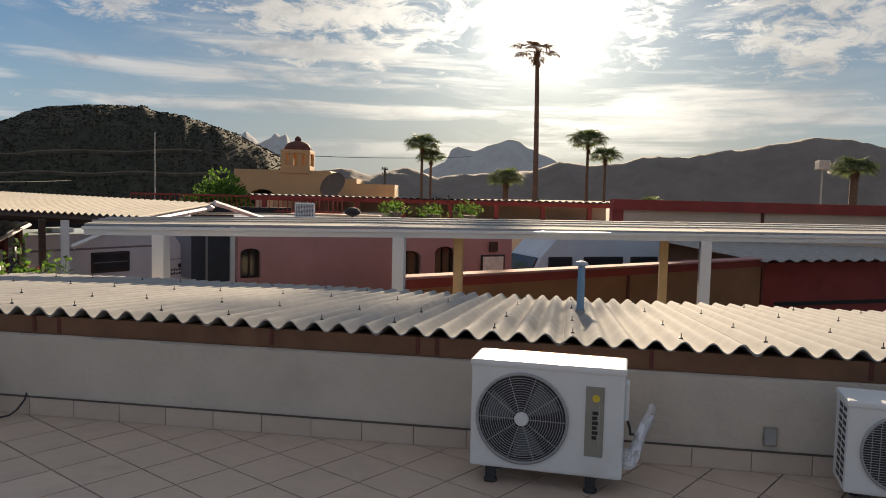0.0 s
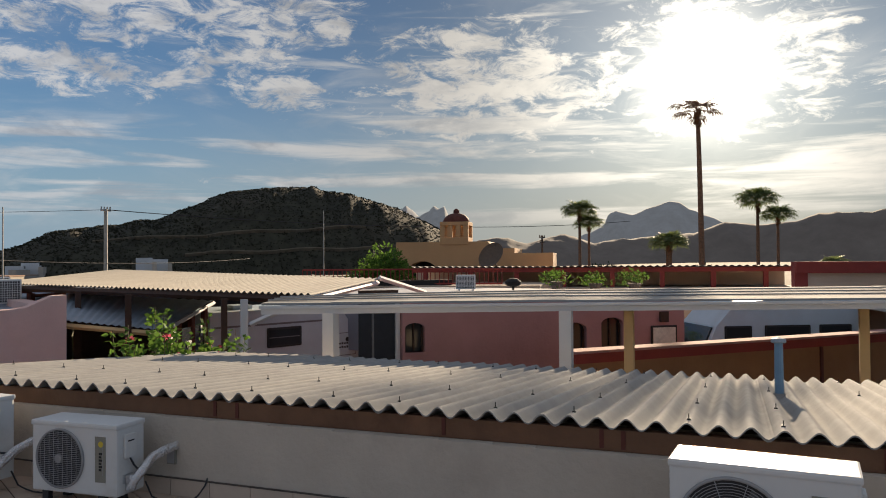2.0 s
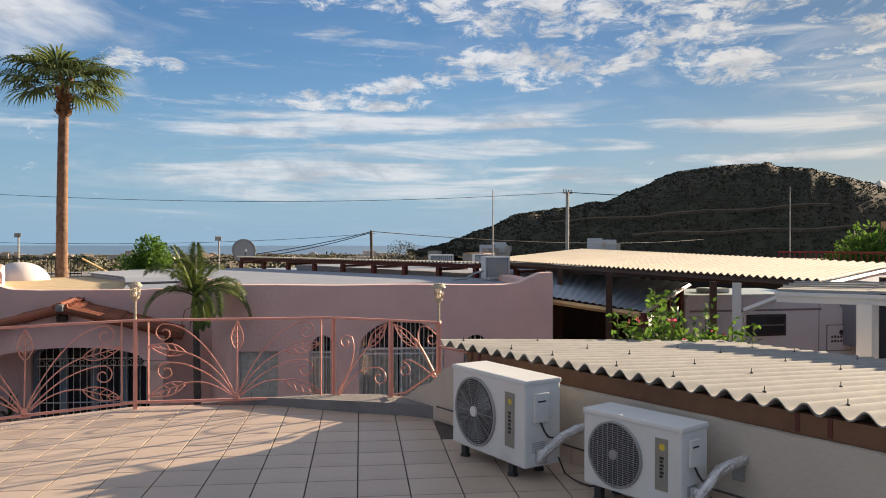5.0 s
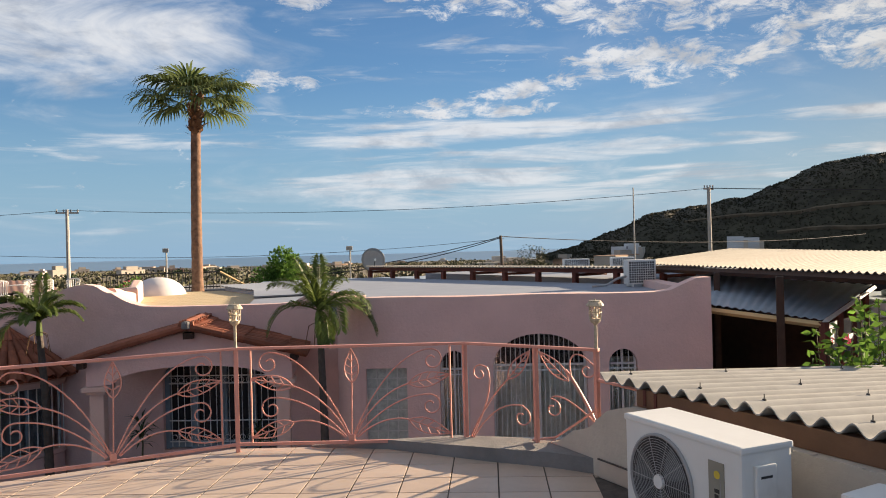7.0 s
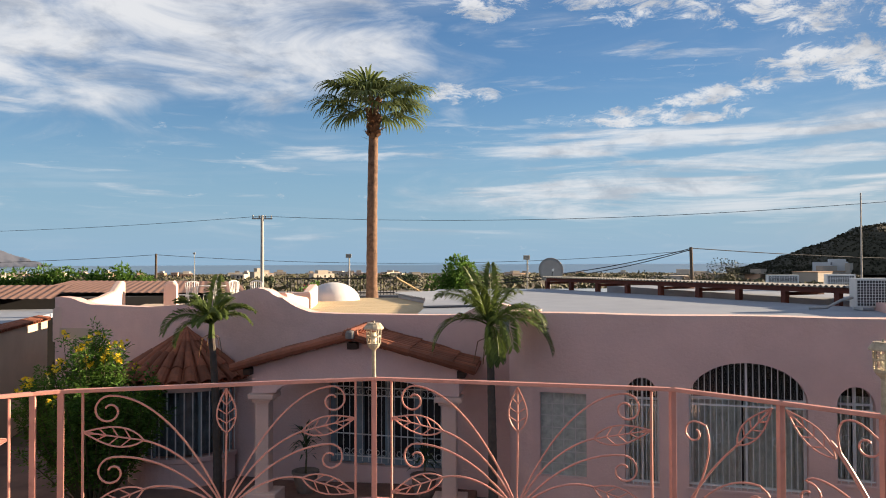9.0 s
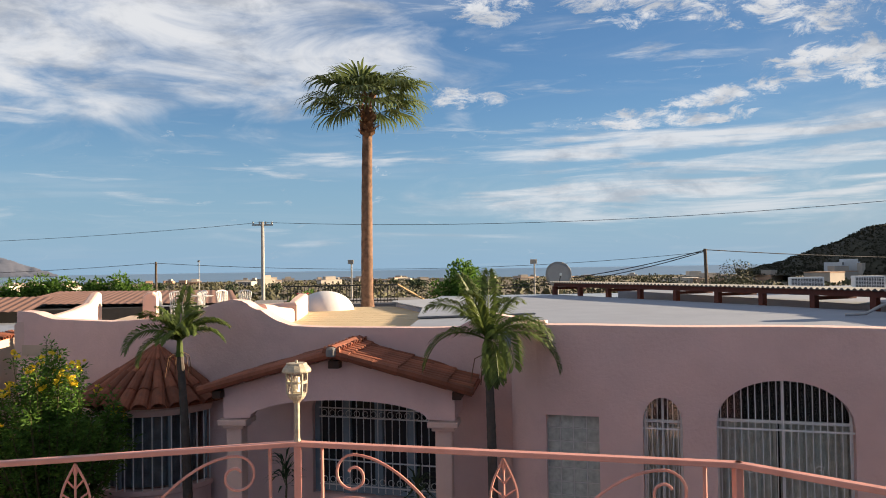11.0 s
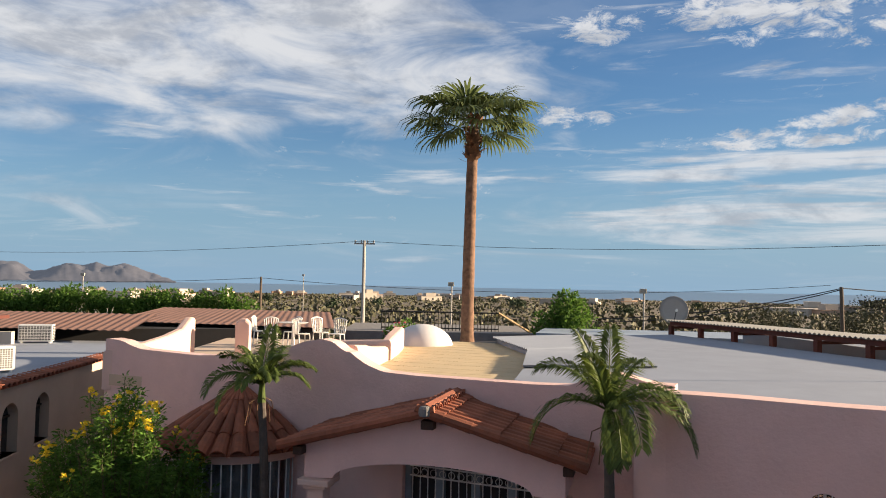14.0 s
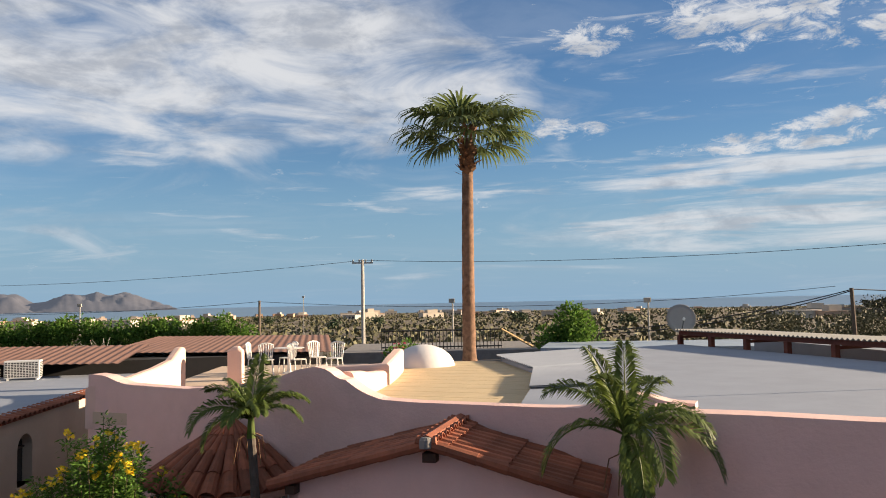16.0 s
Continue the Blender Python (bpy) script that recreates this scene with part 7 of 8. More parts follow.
def fan_palm(x, y, z0, z1, r0, r1, crown, label, seed, fronds=34, lean=(0, 0), material="frond", skirt=0.5):
    rng = random.Random(seed)
    pm = thing("fan_palm", pose(x, y, z0), label, "palm tree")
    h = z1 - z0
    bm = bmesh.new()
    n = max(10, int(h / 0.28))
    rings = []
    for i in range(n + 1):
        t = i / n
        r = (r0 + (r1 - r0) * t) * (1 + 0.05 * (i % 2)) * (1.25 if i == 0 else 1)
        cx, cy = lean[0] * t * t, lean[1] * t * t
        rings.append([bm.verts.new((cx + r * math.cos(k * math.pi / 7), cy + r * math.sin(k * math.pi / 7), h * t)) for k in range(14)])
    for a, b in zip(rings[:-1], rings[1:]):
        for k in range(14):
            bm.faces.new((a[k], a[(k + 1) % 14], b[(k + 1) % 14], b[k]))
    smooth(part("trunk", bm, "bark", pm))
    top = Vector((lean[0], lean[1], h))
    bm = bmesh.new()
    for k in range(int(60 * skirt * 2)):
        a, zz = rng.uniform(0, 2 * math.pi), rng.uniform(-0.9, 0.15) * crown * 0.6
        p = top + Vector((math.cos(a) * r1, math.sin(a) * r1, zz))
        d = Vector((math.cos(a) * 0.5, math.sin(a) * 0.5, rng.uniform(0.2, 0.9))).normalized()
        leaf_quad(bm, p, d, Vector((-math.sin(a), math.cos(a), 0)).cross(d), 0.16 * crown, 0.09 * crown)
    part("dry_skirt", bm, "skirtleaf", pm)
    cr = bmesh.new()
    for k in range(fronds):
        a = k * 2.399963 + rng.uniform(-0.2, 0.2)
        el = math.asin(max(-0.5, min(0.80, -0.42 + 1.24 * (k + 0.5) / fronds)))
        out = Vector((math.cos(a) * math.cos(el), math.sin(a) * math.cos(el), math.sin(el)))
        fan_frond(cr, rng, top + Vector((0, 0, 0.12 * crown)), out, crown * (0.52 if el < 0.35 else 0.30) * rng.uniform(0.80, 1.10), crown * 0.54, 1.0 if el < 0.7 else 0.5)
    for v in cr.verts:
        d = v.co - top
        v.co = top + Vector((d.x * 1.10, d.y * 1.10, d.z * 0.90))
    part("crown", cr, material, pm)
    return pm


fan_palm(0.62, 27.5, 0.36, 6.60, 0.18, 0.145, 2.05, "tall fan palm with a sunlit brown trunk behind the house", 6, 23, (0.1, 0.1))
fan_palm(55.2, 1.8, GROUND, 12.5, 0.24, 0.15, 2.1, "very tall thin fan palm with a ragged dry crown", 5, 12, (0.2, 0.2), "skirtleaf", 0.8)
fan_palm(83.6, 16.4, GROUND, 7.2, 0.2, 0.14, 2.3, "distant fan palm with a full crown", 7, 34)
fan_palm(84.5, 15.5, GROUND, 5.8, 0.18, 0.13, 1.9, "distant fan palm with a full crown", 8, 30)
fan_palm(80.6, -2.6, GROUND, 7.6, 0.2, 0.14, 2.4, "distant fan palm beside its twin", 9, 34)
fan_palm(80.6, -4.5, GROUND, 6.0, 0.18, 0.13, 2.0, "distant fan palm beside its twin", 10, 30)
fan_palm(75.3, 5.8, GROUND, 3.2, 0.35, 0.28, 2.1, "low bushy fan palm in the distance", 11, 34)
fan_palm(61.7, -23.4, GROUND, 4.3, 0.35, 0.28, 2.0, "distant fan palm with drooping leaves", 12, 30)
fan_palm(80.5, -9.5, GROUND, 1.0, 0.35, 0.28, 1.6, "low distant palm under the ridge", 13, 26)


def feather_frond(bm, rng, base, out, length, droop, twist):
    """An arching rib with close-set paired leaflets that fold down along it."""
    pts, p, d = [base], base.copy(), out.copy()
    n = 16
    for i in range(n):
        d = (d + Vector((0, 0, -droop / n * (0.25 + 1.6 * i / n)))).normalized()
        p = p + d * length / n
        pts.append(p.copy())
    tube(bm, pts, 0.016, 4, 0.004)
    side0 = out.cross(Vector((0, 0, 1)))
    side0 = side0.normalized() if side0.length > 1e-3 else Vector((1, 0, 0))
    for i in range(2, n + 1):
        d = (pts[i] - pts[i - 1]).normalized()
        side = (side0 - d * side0.dot(d)).normalized()
        up = side.cross(d).normalized()
        side = (side * math.cos(twist) + up * math.sin(twist)).normalized()
        up = side.cross(d).normalized()
        for sub in (0.0, 0.2, 0.4, 0.6, 0.8):
            q = pts[i - 1].lerp(pts[i], sub)
            t = (i - 1 + sub) / n
            for sg in (1, -1):
                ld = (side * sg * rng.uniform(0.55, 0.8) + d * 0.75 + up * rng.uniform(0.05, 0.35)).normalized()
                ll = length * 0.31 * (math.sin(math.pi * min(1.0, 0.12 + 0.80 * t)) ** 0.7) * rng.uniform(0.85, 1.1)
                w = 0.026 * rng.uniform(0.8, 1.2)
                s = ld.cross(up).normalized() * w * 0.5
                mid = q + ld * ll * 0.55
                tip = mid + (ld + Vector((0, 0, -0.95))).normalized() * ll * 0.45
                a, b, c, e = bm.verts.new(q), bm.verts.new(mid + s), bm.verts.new(mid - s), bm.verts.new(tip)
                bm.faces.new((a, b, c)), bm.faces.new((c, b, e))


def feather_palm(x, y, z_top, label, seed, fronds, lean=(0.0, 0.0), material="frondpale"):
    """fronds: (bearing in degrees, rise in degrees, length, droop) for each leaf."""
    rng = random.Random(seed)
    pm = thing("feather_palm", pose(x, y, GROUND), label, "palm tree", "small palms before the house")
    h = z_top - GROUND
    bm = bmesh.new()
    rings, n = [], 40
    for i in range(n + 1):
        t = i / n
        r = (0.085 - 0.028 * t) * (1.0 + (0.07 if i % 2 else 0.0))
        rings.append([bm.verts.new((lean[0] * t * t + r * math.cos(k * math.pi / 5), lean[1] * t * t + r * math.sin(k * math.pi / 5), h * t)) for k in range(10)])
    for a, b in zip(rings[:-1], rings[1:]):
        for k in range(10):
            bm.faces.new((a[k], a[(k + 1) % 10], b[(k + 1) % 10], b[k]))
    part("trunk", bm, "barkgrey", pm)
    top = Vector((lean[0], lean[1], h))
    part("crownshaft", T([top - Vector((0, 0, 0.05)), top + Vector((0, 0, 0.12)), top + Vector((0, 0, 0.34))], 0.066, 10, 0.038), "frondpale", pm, "green crownshaft")
    for az_, el_, length, droop in fronds:
        bm = bmesh.new()
        a, el = radians(az_), radians(el_)
        out = Vector((math.cos(a) * math.cos(el), math.sin(a) * math.cos(el), math.sin(el)))
        feather_frond(bm, rng, top + Vector((0, 0, 0.22)), out, length, droop, rng.uniform(-0.5, 0.5))
        part("frond", bm, material, pm)
    db = bmesh.new()
    for k in range(5):
        a = k * 1.7 + seed
        tube(db, [top + Vector((0, 0, 0.05)), top + Vector((math.cos(a) * 0.2, math.sin(a) * 0.2, -0.05)), top + Vector((math.cos(a) * 0.27, math.sin(a) * 0.27, -0.40))], 0.008, 4)
    part("dry_stalks", db, "skirtleaf", pm)
    return pm


feather_palm(-3.62, 18.2, 0.20, "small feather palm with yellow-green arching fronds before the bay", 2,
             [(183, 40, 1.10, 2.6), (200, 25, 0.92, 2.9), (170, 58, 0.88, 1.5), (75, 74, 0.97, 0.7), (60, 60, 0.88, 1.2), (20, 45, 0.97, 1.6), (-15, 38, 0.88, 1.9), (5, 52, 0.79, 1.5), (-70, 48, 0.84, 1.8), (-110, 42, 0.79, 2.0), (120, 55, 0.84, 1.5), (150, 66, 0.75, 1.1), (-40, 62, 0.75, 1.2), (230, 58, 0.75, 1.4)], (-0.12, 0))
feather_palm(0.98, 15.3, 0.30, "feather palm with drooping green fronds beside the porch", 4,
             [(182, 30, 1.26, 2.7), (165, 58, 1.13, 1.7), (130, 72, 1.09, 0.9), (70, 76, 1.09, 0.8), (40, 58, 1.13, 1.6), (10, 36, 1.30, 2.3), (-12, 26, 1.35, 2.6), (-35, 48, 1.13, 2.2), (-80, 35, 1.09, 3.0), (-95, 12, 1.00, 2.6), (95, 50, 1.13, 1.6), (225, 66, 1.04, 1.4), (-100, -15, 0.87, 1.8)], (-0.05, 0))


# ---- shrubs ----
def flowering_shrub(name, x, y, z0, size, count, leaf, label, petal, flowers, seed, category="shrub", material="leaf", up=0.0):
    rng = random.Random(seed)
    sh = thing(name, pose(x, y, z0), label, category)
    bm = bmesh.new()
    for k in range(14):
        a = rng.uniform(0, 2 * math.pi)
        r = rng.uniform(0.3, 0.9)
        e = Vector((math.cos(a) * size[0] * r, math.sin(a) * size[1] * r, size[2] * rng.uniform(1.2, 1.9)))
        tube(bm, [(0, 0, 0), e * 0.5 + Vector((0, 0, 0.1)), e], 0.022, 5, 0.006)
    part("branching_stem", bm, "stem", sh)
    bm = bmesh.new()
    clump_crown(bm, rng, Vector((0, 0, size[2] * (1.0 + up))), size, count, leaf, 22)
    part("foliage", bm, material, sh)
    if flowers:
        bm = bmesh.new()
        for k in range(flowers):
            v = rvec(rng)
            v.z = abs(v.z) * 1.2 - 0.12
            v.normalize()
            c = Vector((v.x * size[0], v.y * size[1], size[2] * (1.0 + up) + v.z * size[2])) * rng.uniform(0.97, 1.05)
            for _ in range(rng.randint(3, 7)):
                p = c + rvec(rng) * leaf * 0.7
                for j in range(5):
                    a = j * 2 * math.pi / 5
                    leaf_quad(bm, p, (Vector((math.cos(a), math.sin(a), 0.4)) + rvec(rng) * 0.3).normalized(), v, leaf * petal[1], leaf * petal[1] * 0.7)
        part("blossoms", bm, petal[0], sh)
    return sh


def yellow_bells(x, y):
    """Many arching stems with narrow leaflets; flower clusters at the upper tips."""
    rng = random.Random(21)
    sh = thing("yellow_bell_shrub", pose(x, y, GROUND), "tall feathery green shrub with clusters of yellow bell flowers", "shrub")
    stems, lv, fl = bmesh.new(), bmesh.new(), bmesh.new()
    for k in range(150):
        a, r = rng.uniform(0, 2 * math.pi), rng.uniform(0.0, 1.0) ** 0.6
        h = (3.30 - 1.35 * r * r) * rng.uniform(0.80, 1.04) if k % 4 else rng.uniform(1.1, 2.2)
        top = Vector((math.cos(a) * r * 1.35, math.sin(a) * r * 1.10, h))
        base = Vector((top.x * 0.15, top.y * 0.15, 0))
        mid = base.lerp(top, 0.55) + Vector((top.x * 0.10, top.y * 0.10, 0.15))
        tube(stems, [base, mid, top], 0.016, 4, 0.004)
        for i in range(230):
            t = rng.uniform(0.12, 1.0) ** 0.8
            q = mid.lerp(top, (t - 0.5) / 0.5) if t > 0.5 else base.lerp(mid, t / 0.5)
            out = Vector((rng.uniform(-1, 1), rng.uniform(-1, 1), rng.uniform(-0.25, 0.8))).normalized()
            q = q + out * rng.uniform(0.0, 0.20) * (1.25 - 0.7 * t)
            leaf_quad(lv, q, (out + Vector((0, 0, -0.2))).normalized(), rvec(rng), rng.uniform(0.06, 0.115), rng.uniform(0.022, 0.036))
        if k % 4 and (h > 2.35 and k % 2 == 0 or k % 7 == 0):
            for j in range(rng.randint(4, 9)):
                c = top + rvec(rng) * 0.085
                ax = (rvec(rng) + Vector((0, -0.4, 0.5))).normalized()
                for i in range(5):
                    leaf_quad(fl, c, (ax * 0.7 + rvec(rng)).normalized(), rvec(rng), 0.062, 0.046)
    part("branching_stem", stems, "stem", sh)
    part("foliage", lv, "leaf", sh)
    part("blossoms", fl, "yellow", sh)


yellow_bells(-5.85, 18.3)
flowering_shrub("round_tree", 5.9, 37.6, GROUND, (1.35, 1.3, 1.75), 7000, 0.17, "dense bright green tree behind the flat roof", None, 0, 22, "tree", "leaf", 0.72)
flowering_shrub("dark_tree", 42.4, 22.1, GROUND, (2.3, 2.2, 2.1), 6000, 0.26, "dark green round tree beside the ochre house", None, 0, 23, "tree", "leaf", 0.55)


def hibiscus():
    rng = random.Random(31)
    hb = thing("hibiscus", pose(3.75, 6.25, GROUND), "leafy hibiscus with pink flowers rising past the corrugated roof", "shrub")
    stems, lv, fl = bmesh.new(), bmesh.new(), bmesh.new()
    for k in range(95):
        a = Vector((rng.uniform(-1.0, 1.1), rng.uniform(-0.5, 0.6), 0))
        top = a + Vector((rng.uniform(-0.15, 0.15), rng.uniform(-0.15, 0.15), (3.72 if k % 3 else 4.0) - rng.uniform(0, 0.8) - 0.25 * abs(a.x)))
        base = Vector((a.x * 0.3, a.y * 0.3, 0))
        mid = base.lerp(top, 0.55) + Vector((a.x * 0.25, a.y * 0.25, 0))
        tube(stems, [base, mid, top], 0.014, 4, 0.004)
        for i in range(56):
            t = rng.uniform(0.55, 1.0)
            p = mid.lerp(top, (t - 0.45) / 0.55) + rvec(rng) * 0.05
            d = (Vector((rng.uniform(-1, 1), rng.uniform(-1, 1), rng.uniform(-0.3, 0.7)))).normalized()
            leaf_quad(lv, p, d, rvec(rng), rng.uniform(0.07, 0.13), rng.uniform(0.045, 0.07))
        if k % 6 == 2:
            for j in range(6):
                leaf_quad(fl, top + rvec(rng) * 0.02, rvec(rng), rvec(rng), 0.05, 0.045)
    part("branching_stem", stems, "stem", hb)
    part("foliage", lv, "leaf", hb)
    part("blossoms", fl, "pinkpetal", hb)


hibiscus()


# ---- left-hand house and roofs towards the sea ----
def left_house():
    m = pose(-9.1, 15.5, 0, 0, 0, 90)
    holes = [(6.25, 0.34, -1.47, 0.72, 0.30), (7.72, 0.34, -1.47, 0.72, 0.30)]
    w = part("wall_neighbour", wall_with_holes(12.5, GROUND, lambda x: -0.10, 0.35, holes, m), "sand")
    tagged(w, "sand-coloured stucco wall with arched windows and a tiled edge", "wall", kind="structure")
    for i, (cx, ww, s, h, r) in enumerate(holes):
        win = thing("window_%d" % (8 + i), m @ pose(cx, 0, s), "arched window with dark glass in a sand-coloured wall", "window", kind="structure")
        part("pane", prism(arch_outline(ww, h, r), 0.2, 0.21), "pane", win)
        part("frame", B(-0.02, 0.02, 0.16, 0.2, 0, h + r * 0.97), "darkwood", win)
        part("transom", B(-ww, ww, 0.16, 0.2, h - 0.02, h + 0.02), "darkwood", win)
        part("sill", B(-ww - 0.04, ww + 0.04, -0.03, 0.2, -0.05, 0.0), "sand", win)
    tagged(part("roof_neighbour", B(0, 15.8, 0.1, 9.0, -0.10, 0.03, 0.0, m), "shadedroof"), "flat white neighbouring roof", "roof", kind="structure")
    ed = thing("roof_edge", m @ pose(0, 0, -0.1), "row of clay tiles along the neighbouring roof edge", "roof edge", kind="structure")
    me = roof_tile_mesh(0.34, 0.10, 0.085)
    for k in range(56):
        t = new("tile", me)
        t.matrix_basis = pose(0.11 + 0.22 * k, -0.13, 0.005, 12, 0, random.uniform(-2, 2))
        t.parent = ed
    part("bed", B(0, 12.5, -0.05, 0.2, -0.02, 0.02), "clay", ed)
    roof_ac("roof_air_conditioner", pose(-12.7, 30.0, 0.03, 0, 0, 10), 0.95, 0.56, 0.36, "white air conditioner on the neighbouring roof")
    roof_ac("roof_air_conditioner", pose(-10.0, 22.4, 0.03, 0, 0, 40), 0.62, 0.55, 0.34, "white air conditioner near the tiled roof edge")
    corrugated_quad("red_roof", (-16.5, 31.2, 0.45), (-9.6, 30.4, 0.42), (-9.9, 34.5, 0.75), (-17, 35.3, 0.78), 0.28, 0.012, "dustyroof", 2, "terracotta corrugated veranda roof")
    corrugated_quad("red_roof", (-11.6, 34.6, 0.50), (-3.4, 33.6, 0.40), (-4.0, 40.5, 0.70), (-11.4, 41.2, 0.78), 0.28, 0.010, "dustyroof", 2, "terracotta sheet roof behind the court")
    # closed block coloured near-black as the shade below both roofs
    tagged(slab("wall_red_house", [(-16, 31.8), (-4.0, 34.3), (-4.2, 40), (-16, 40)], GROUND, 0.32, "dark"), "near-black block standing in for the shade under the terracotta roofs", "wall", kind="structure")
    sm = thing("small_canopy", pose(-14.6, 29.3, 0), "small flat brown canopy on thin posts", "canopy")
    part("top", B(-2.2, 1.6, -0.8, 0.8, 0.78, 0.88), "redwood", sm)
    for px in (-1.8, 0.0, 1.4):
        part("post", B(px - 0.05, px + 0.05, -0.7, -0.6, 0.03, 0.78), "darkwood", sm)
    part("low_wall", B(-2.4, 1.9, 0.3, 0.5, 0.03, 0.40), "townwhite", sm)


left_house()


def iron_chair(m):
    c = thing("garden_chair", m, "white lacy cast-metal garden chair", "chair", "garden chairs on the roof court")
    bm = bmesh.new()
    for k in range(7):
        a = -0.9 + 0.3 * k
        tube(bm, [(0.2 * math.sin(a), 0.2, 0.42), (0.26 * math.sin(a), 0.24, 0.75 + 0.1 * math.cos(a))], 0.016, 5)
    tube(bm, [(0.26 * math.sin(-0.95 + 0.19 * k), 0.25, 0.70 + 0.16 * math.cos((-0.95 + 0.19 * k))) for k in range(11)], 0.022, 5)
    part("backrest", bm, "plastic", c)
    part("seat", LA([(0, 0.40), (0.22, 0.40), (0.23, 0.42), (0.0, 0.43)], 14), "plastic", c)
    for sx, sy in ((-0.16, -0.16), (0.16, -0.16), (-0.16, 0.16), (0.16, 0.16)):
        part("leg", T([(sx, sy, 0.41), (sx * 1.2, sy * 1.2, 0.0)], 0.018, 5), "plastic", c)
    return c


for k, (x, y, r) in enumerate(((-5.0, 28.6, 10), (-4.5, 29.3, -60), (-4.1, 28.5, 120), (-3.6, 29.2, 40), (-3.1, 28.6, -20), (-5.4, 29.4, 80))):
    if k == 0:
        first_chair = iron_chair(pose(x, y, 0.12, 0, 0, r))
    else:
        copy_thing(first_chair, pose(x, y, 0.12, 0, 0, r))
tb = thing("garden_table", pose(-4.4, 28.9, 0.12), "round white garden table on the roof court", "table")
part("top", LA([(0, 0.70), (0.42, 0.70), (0.44, 0.72), (0, 0.735)], 20), "plastic", tb)
part("pedestal", LA([(0.22, 0), (0.05, 0.06), (0.04, 0.68), (0.1, 0.70)], 12), "plastic", tb)


def back_yard():
    tagged(slab("wall_grey_house", [(-3.4, 38.5), (4.8, 37.6), (5.2, 44), (-3, 45)], GROUND, 0.02, "concrete"), "low grey-brown building behind the tall palm", "building", kind="structure")
    rl = thing("yard_railing", pose(0, 0, 0), "dark iron railing on the grey building", "railing")
    a, b = Vector((-1.7, 39.6, 0)), Vector((3.4, 39.0, 0))
    for k in range(34):
        p = a.lerp(b, k / 33)
        part("bar", T([(p.x, p.y, 0.02), (p.x, p.y, 0.82)], 0.018, 4), "ironblack", rl)
    for z in (0.12, 0.82):
        part("rail", T([(a.x, a.y, z), (b.x, b.y, z)], 0.03, 4), "ironblack", rl)
    part("stair_rail", T([(3.4, 39.0, 0.82), (5.2, 38.7, -0.25)], 0.05, 4), "tan", rl)
    flowering_shrub("court_shrub", -0.9, 31.2, -0.3, (0.75, 0.7, 0.55), 1500, 0.14, "leafy green shrub with magenta blossoms beside the dome", ("pinkpetal", 0.35), 8, 51)
    # hedge: a long row of clumped foliage
    rng = random.Random(61)
    hd = thing("hedge", pose(0, 0, 0), "long thick green hedge beyond the roofs", "hedge")
    bm = bmesh.new()
    for k in range(26):
        t = k / 25
        p = Vector((-33 + 21 * t, 68.5 - 2.3 * t, -1.1))
        clump_crown(bm, rng, p + Vector((0, 0, rng.uniform(0.6, 1.2))), (1.5, 1.5, 1.45), 900, 0.26, 9)
    part("foliage", bm, "leaf", hd)
    bm = bmesh.new()
    for k in range(26):
        t = k / 25
        tube(bm, [(-33 + 21 * t, 68.5 - 2.3 * t, -4.0), (-33 + 21 * t, 68.5 - 2.3 * t, -0.6)], 0.15, 5, 0.08)
    part("branching_stem", bm, "stem", hd)
    db = thing("bare_shrub", pose(-21, 62, -3.2), "grey leafless shrub before the hedge", "shrub")
    bm = bmesh.new()
    for k in range(40):
        v = rvec(rng)
        v.z = abs(v.z) + 0.4
        tube(bm, [(0, 0, 0), v * 1.4 + Vector((0, 0, 0.5)), v * 2.2 + rvec(rng) * 0.4], 0.03, 4, 0.008)
    part("twigs", bm, "pole", db)


back_yard()


def satellite_dish():
    d = thing("satellite_dish", pose(9.75, 35.2, 0.33), "pale round satellite dish on a short mast", "satellite dish")
    m = pose(0, 0, 0.85, 78, 0, -12)
    smooth(part("bowl", LA([(0, 0), (0.2, 0.01), (0.4, 0.05), (0.55, 0.11), (0.56, 0.12), (0.4, 0.065), (0, 0.02)], 28, m), "dish", d))
    part("arm", T([m @ Vector((0, -0.45, 0.06)), m @ Vector((0, -0.12, 0.62))], 0.018, 5), "ironblack", d)
    part("receiver", T([m @ Vector((0, -0.12, 0.60)), m @ Vector((0, -0.1, 0.70))], 0.05, 8), "acwhite", d)
    part("mast", T([(0, 0.08, 0), (0, 0.08, 0.82)], 0.045, 8), "pole", d)
    tagged(slab("roof_dish_house", [(3.9, 33.6), (11.8, 31.5), (13, 35.5), (5.0, 37)], -0.1, 0.33, "greyroof"), "grey sheet roof beside the dish", "roof", kind="structure")


satellite_dish()


# ---- poles and wires ----
def pole(name, x, y, z0, z1, r, material, label, arms=(), tilt=0.0):
    p = thing(name, pose(x, y, z0), label, "pole")
    part("shaft", T([(0, 0, 0), (tilt, 0, z1 - z0)], r, 8, r * 0.75), material, p)
    for w, zz in arms:
        part("crossarm", B(-w, w, -0.06, 0.06, z1 - z0 - zz - 0.06, z1 - z0 - zz + 0.06), material, p)
        for k in (-0.9, -0.3, 0.3, 0.9):
            part("insulator", T([(w * k, 0, z1 - z0 - zz + 0.06), (w * k, 0, z1 - z0 - zz + 0.26)], 0.05, 6), material, p)
    return p


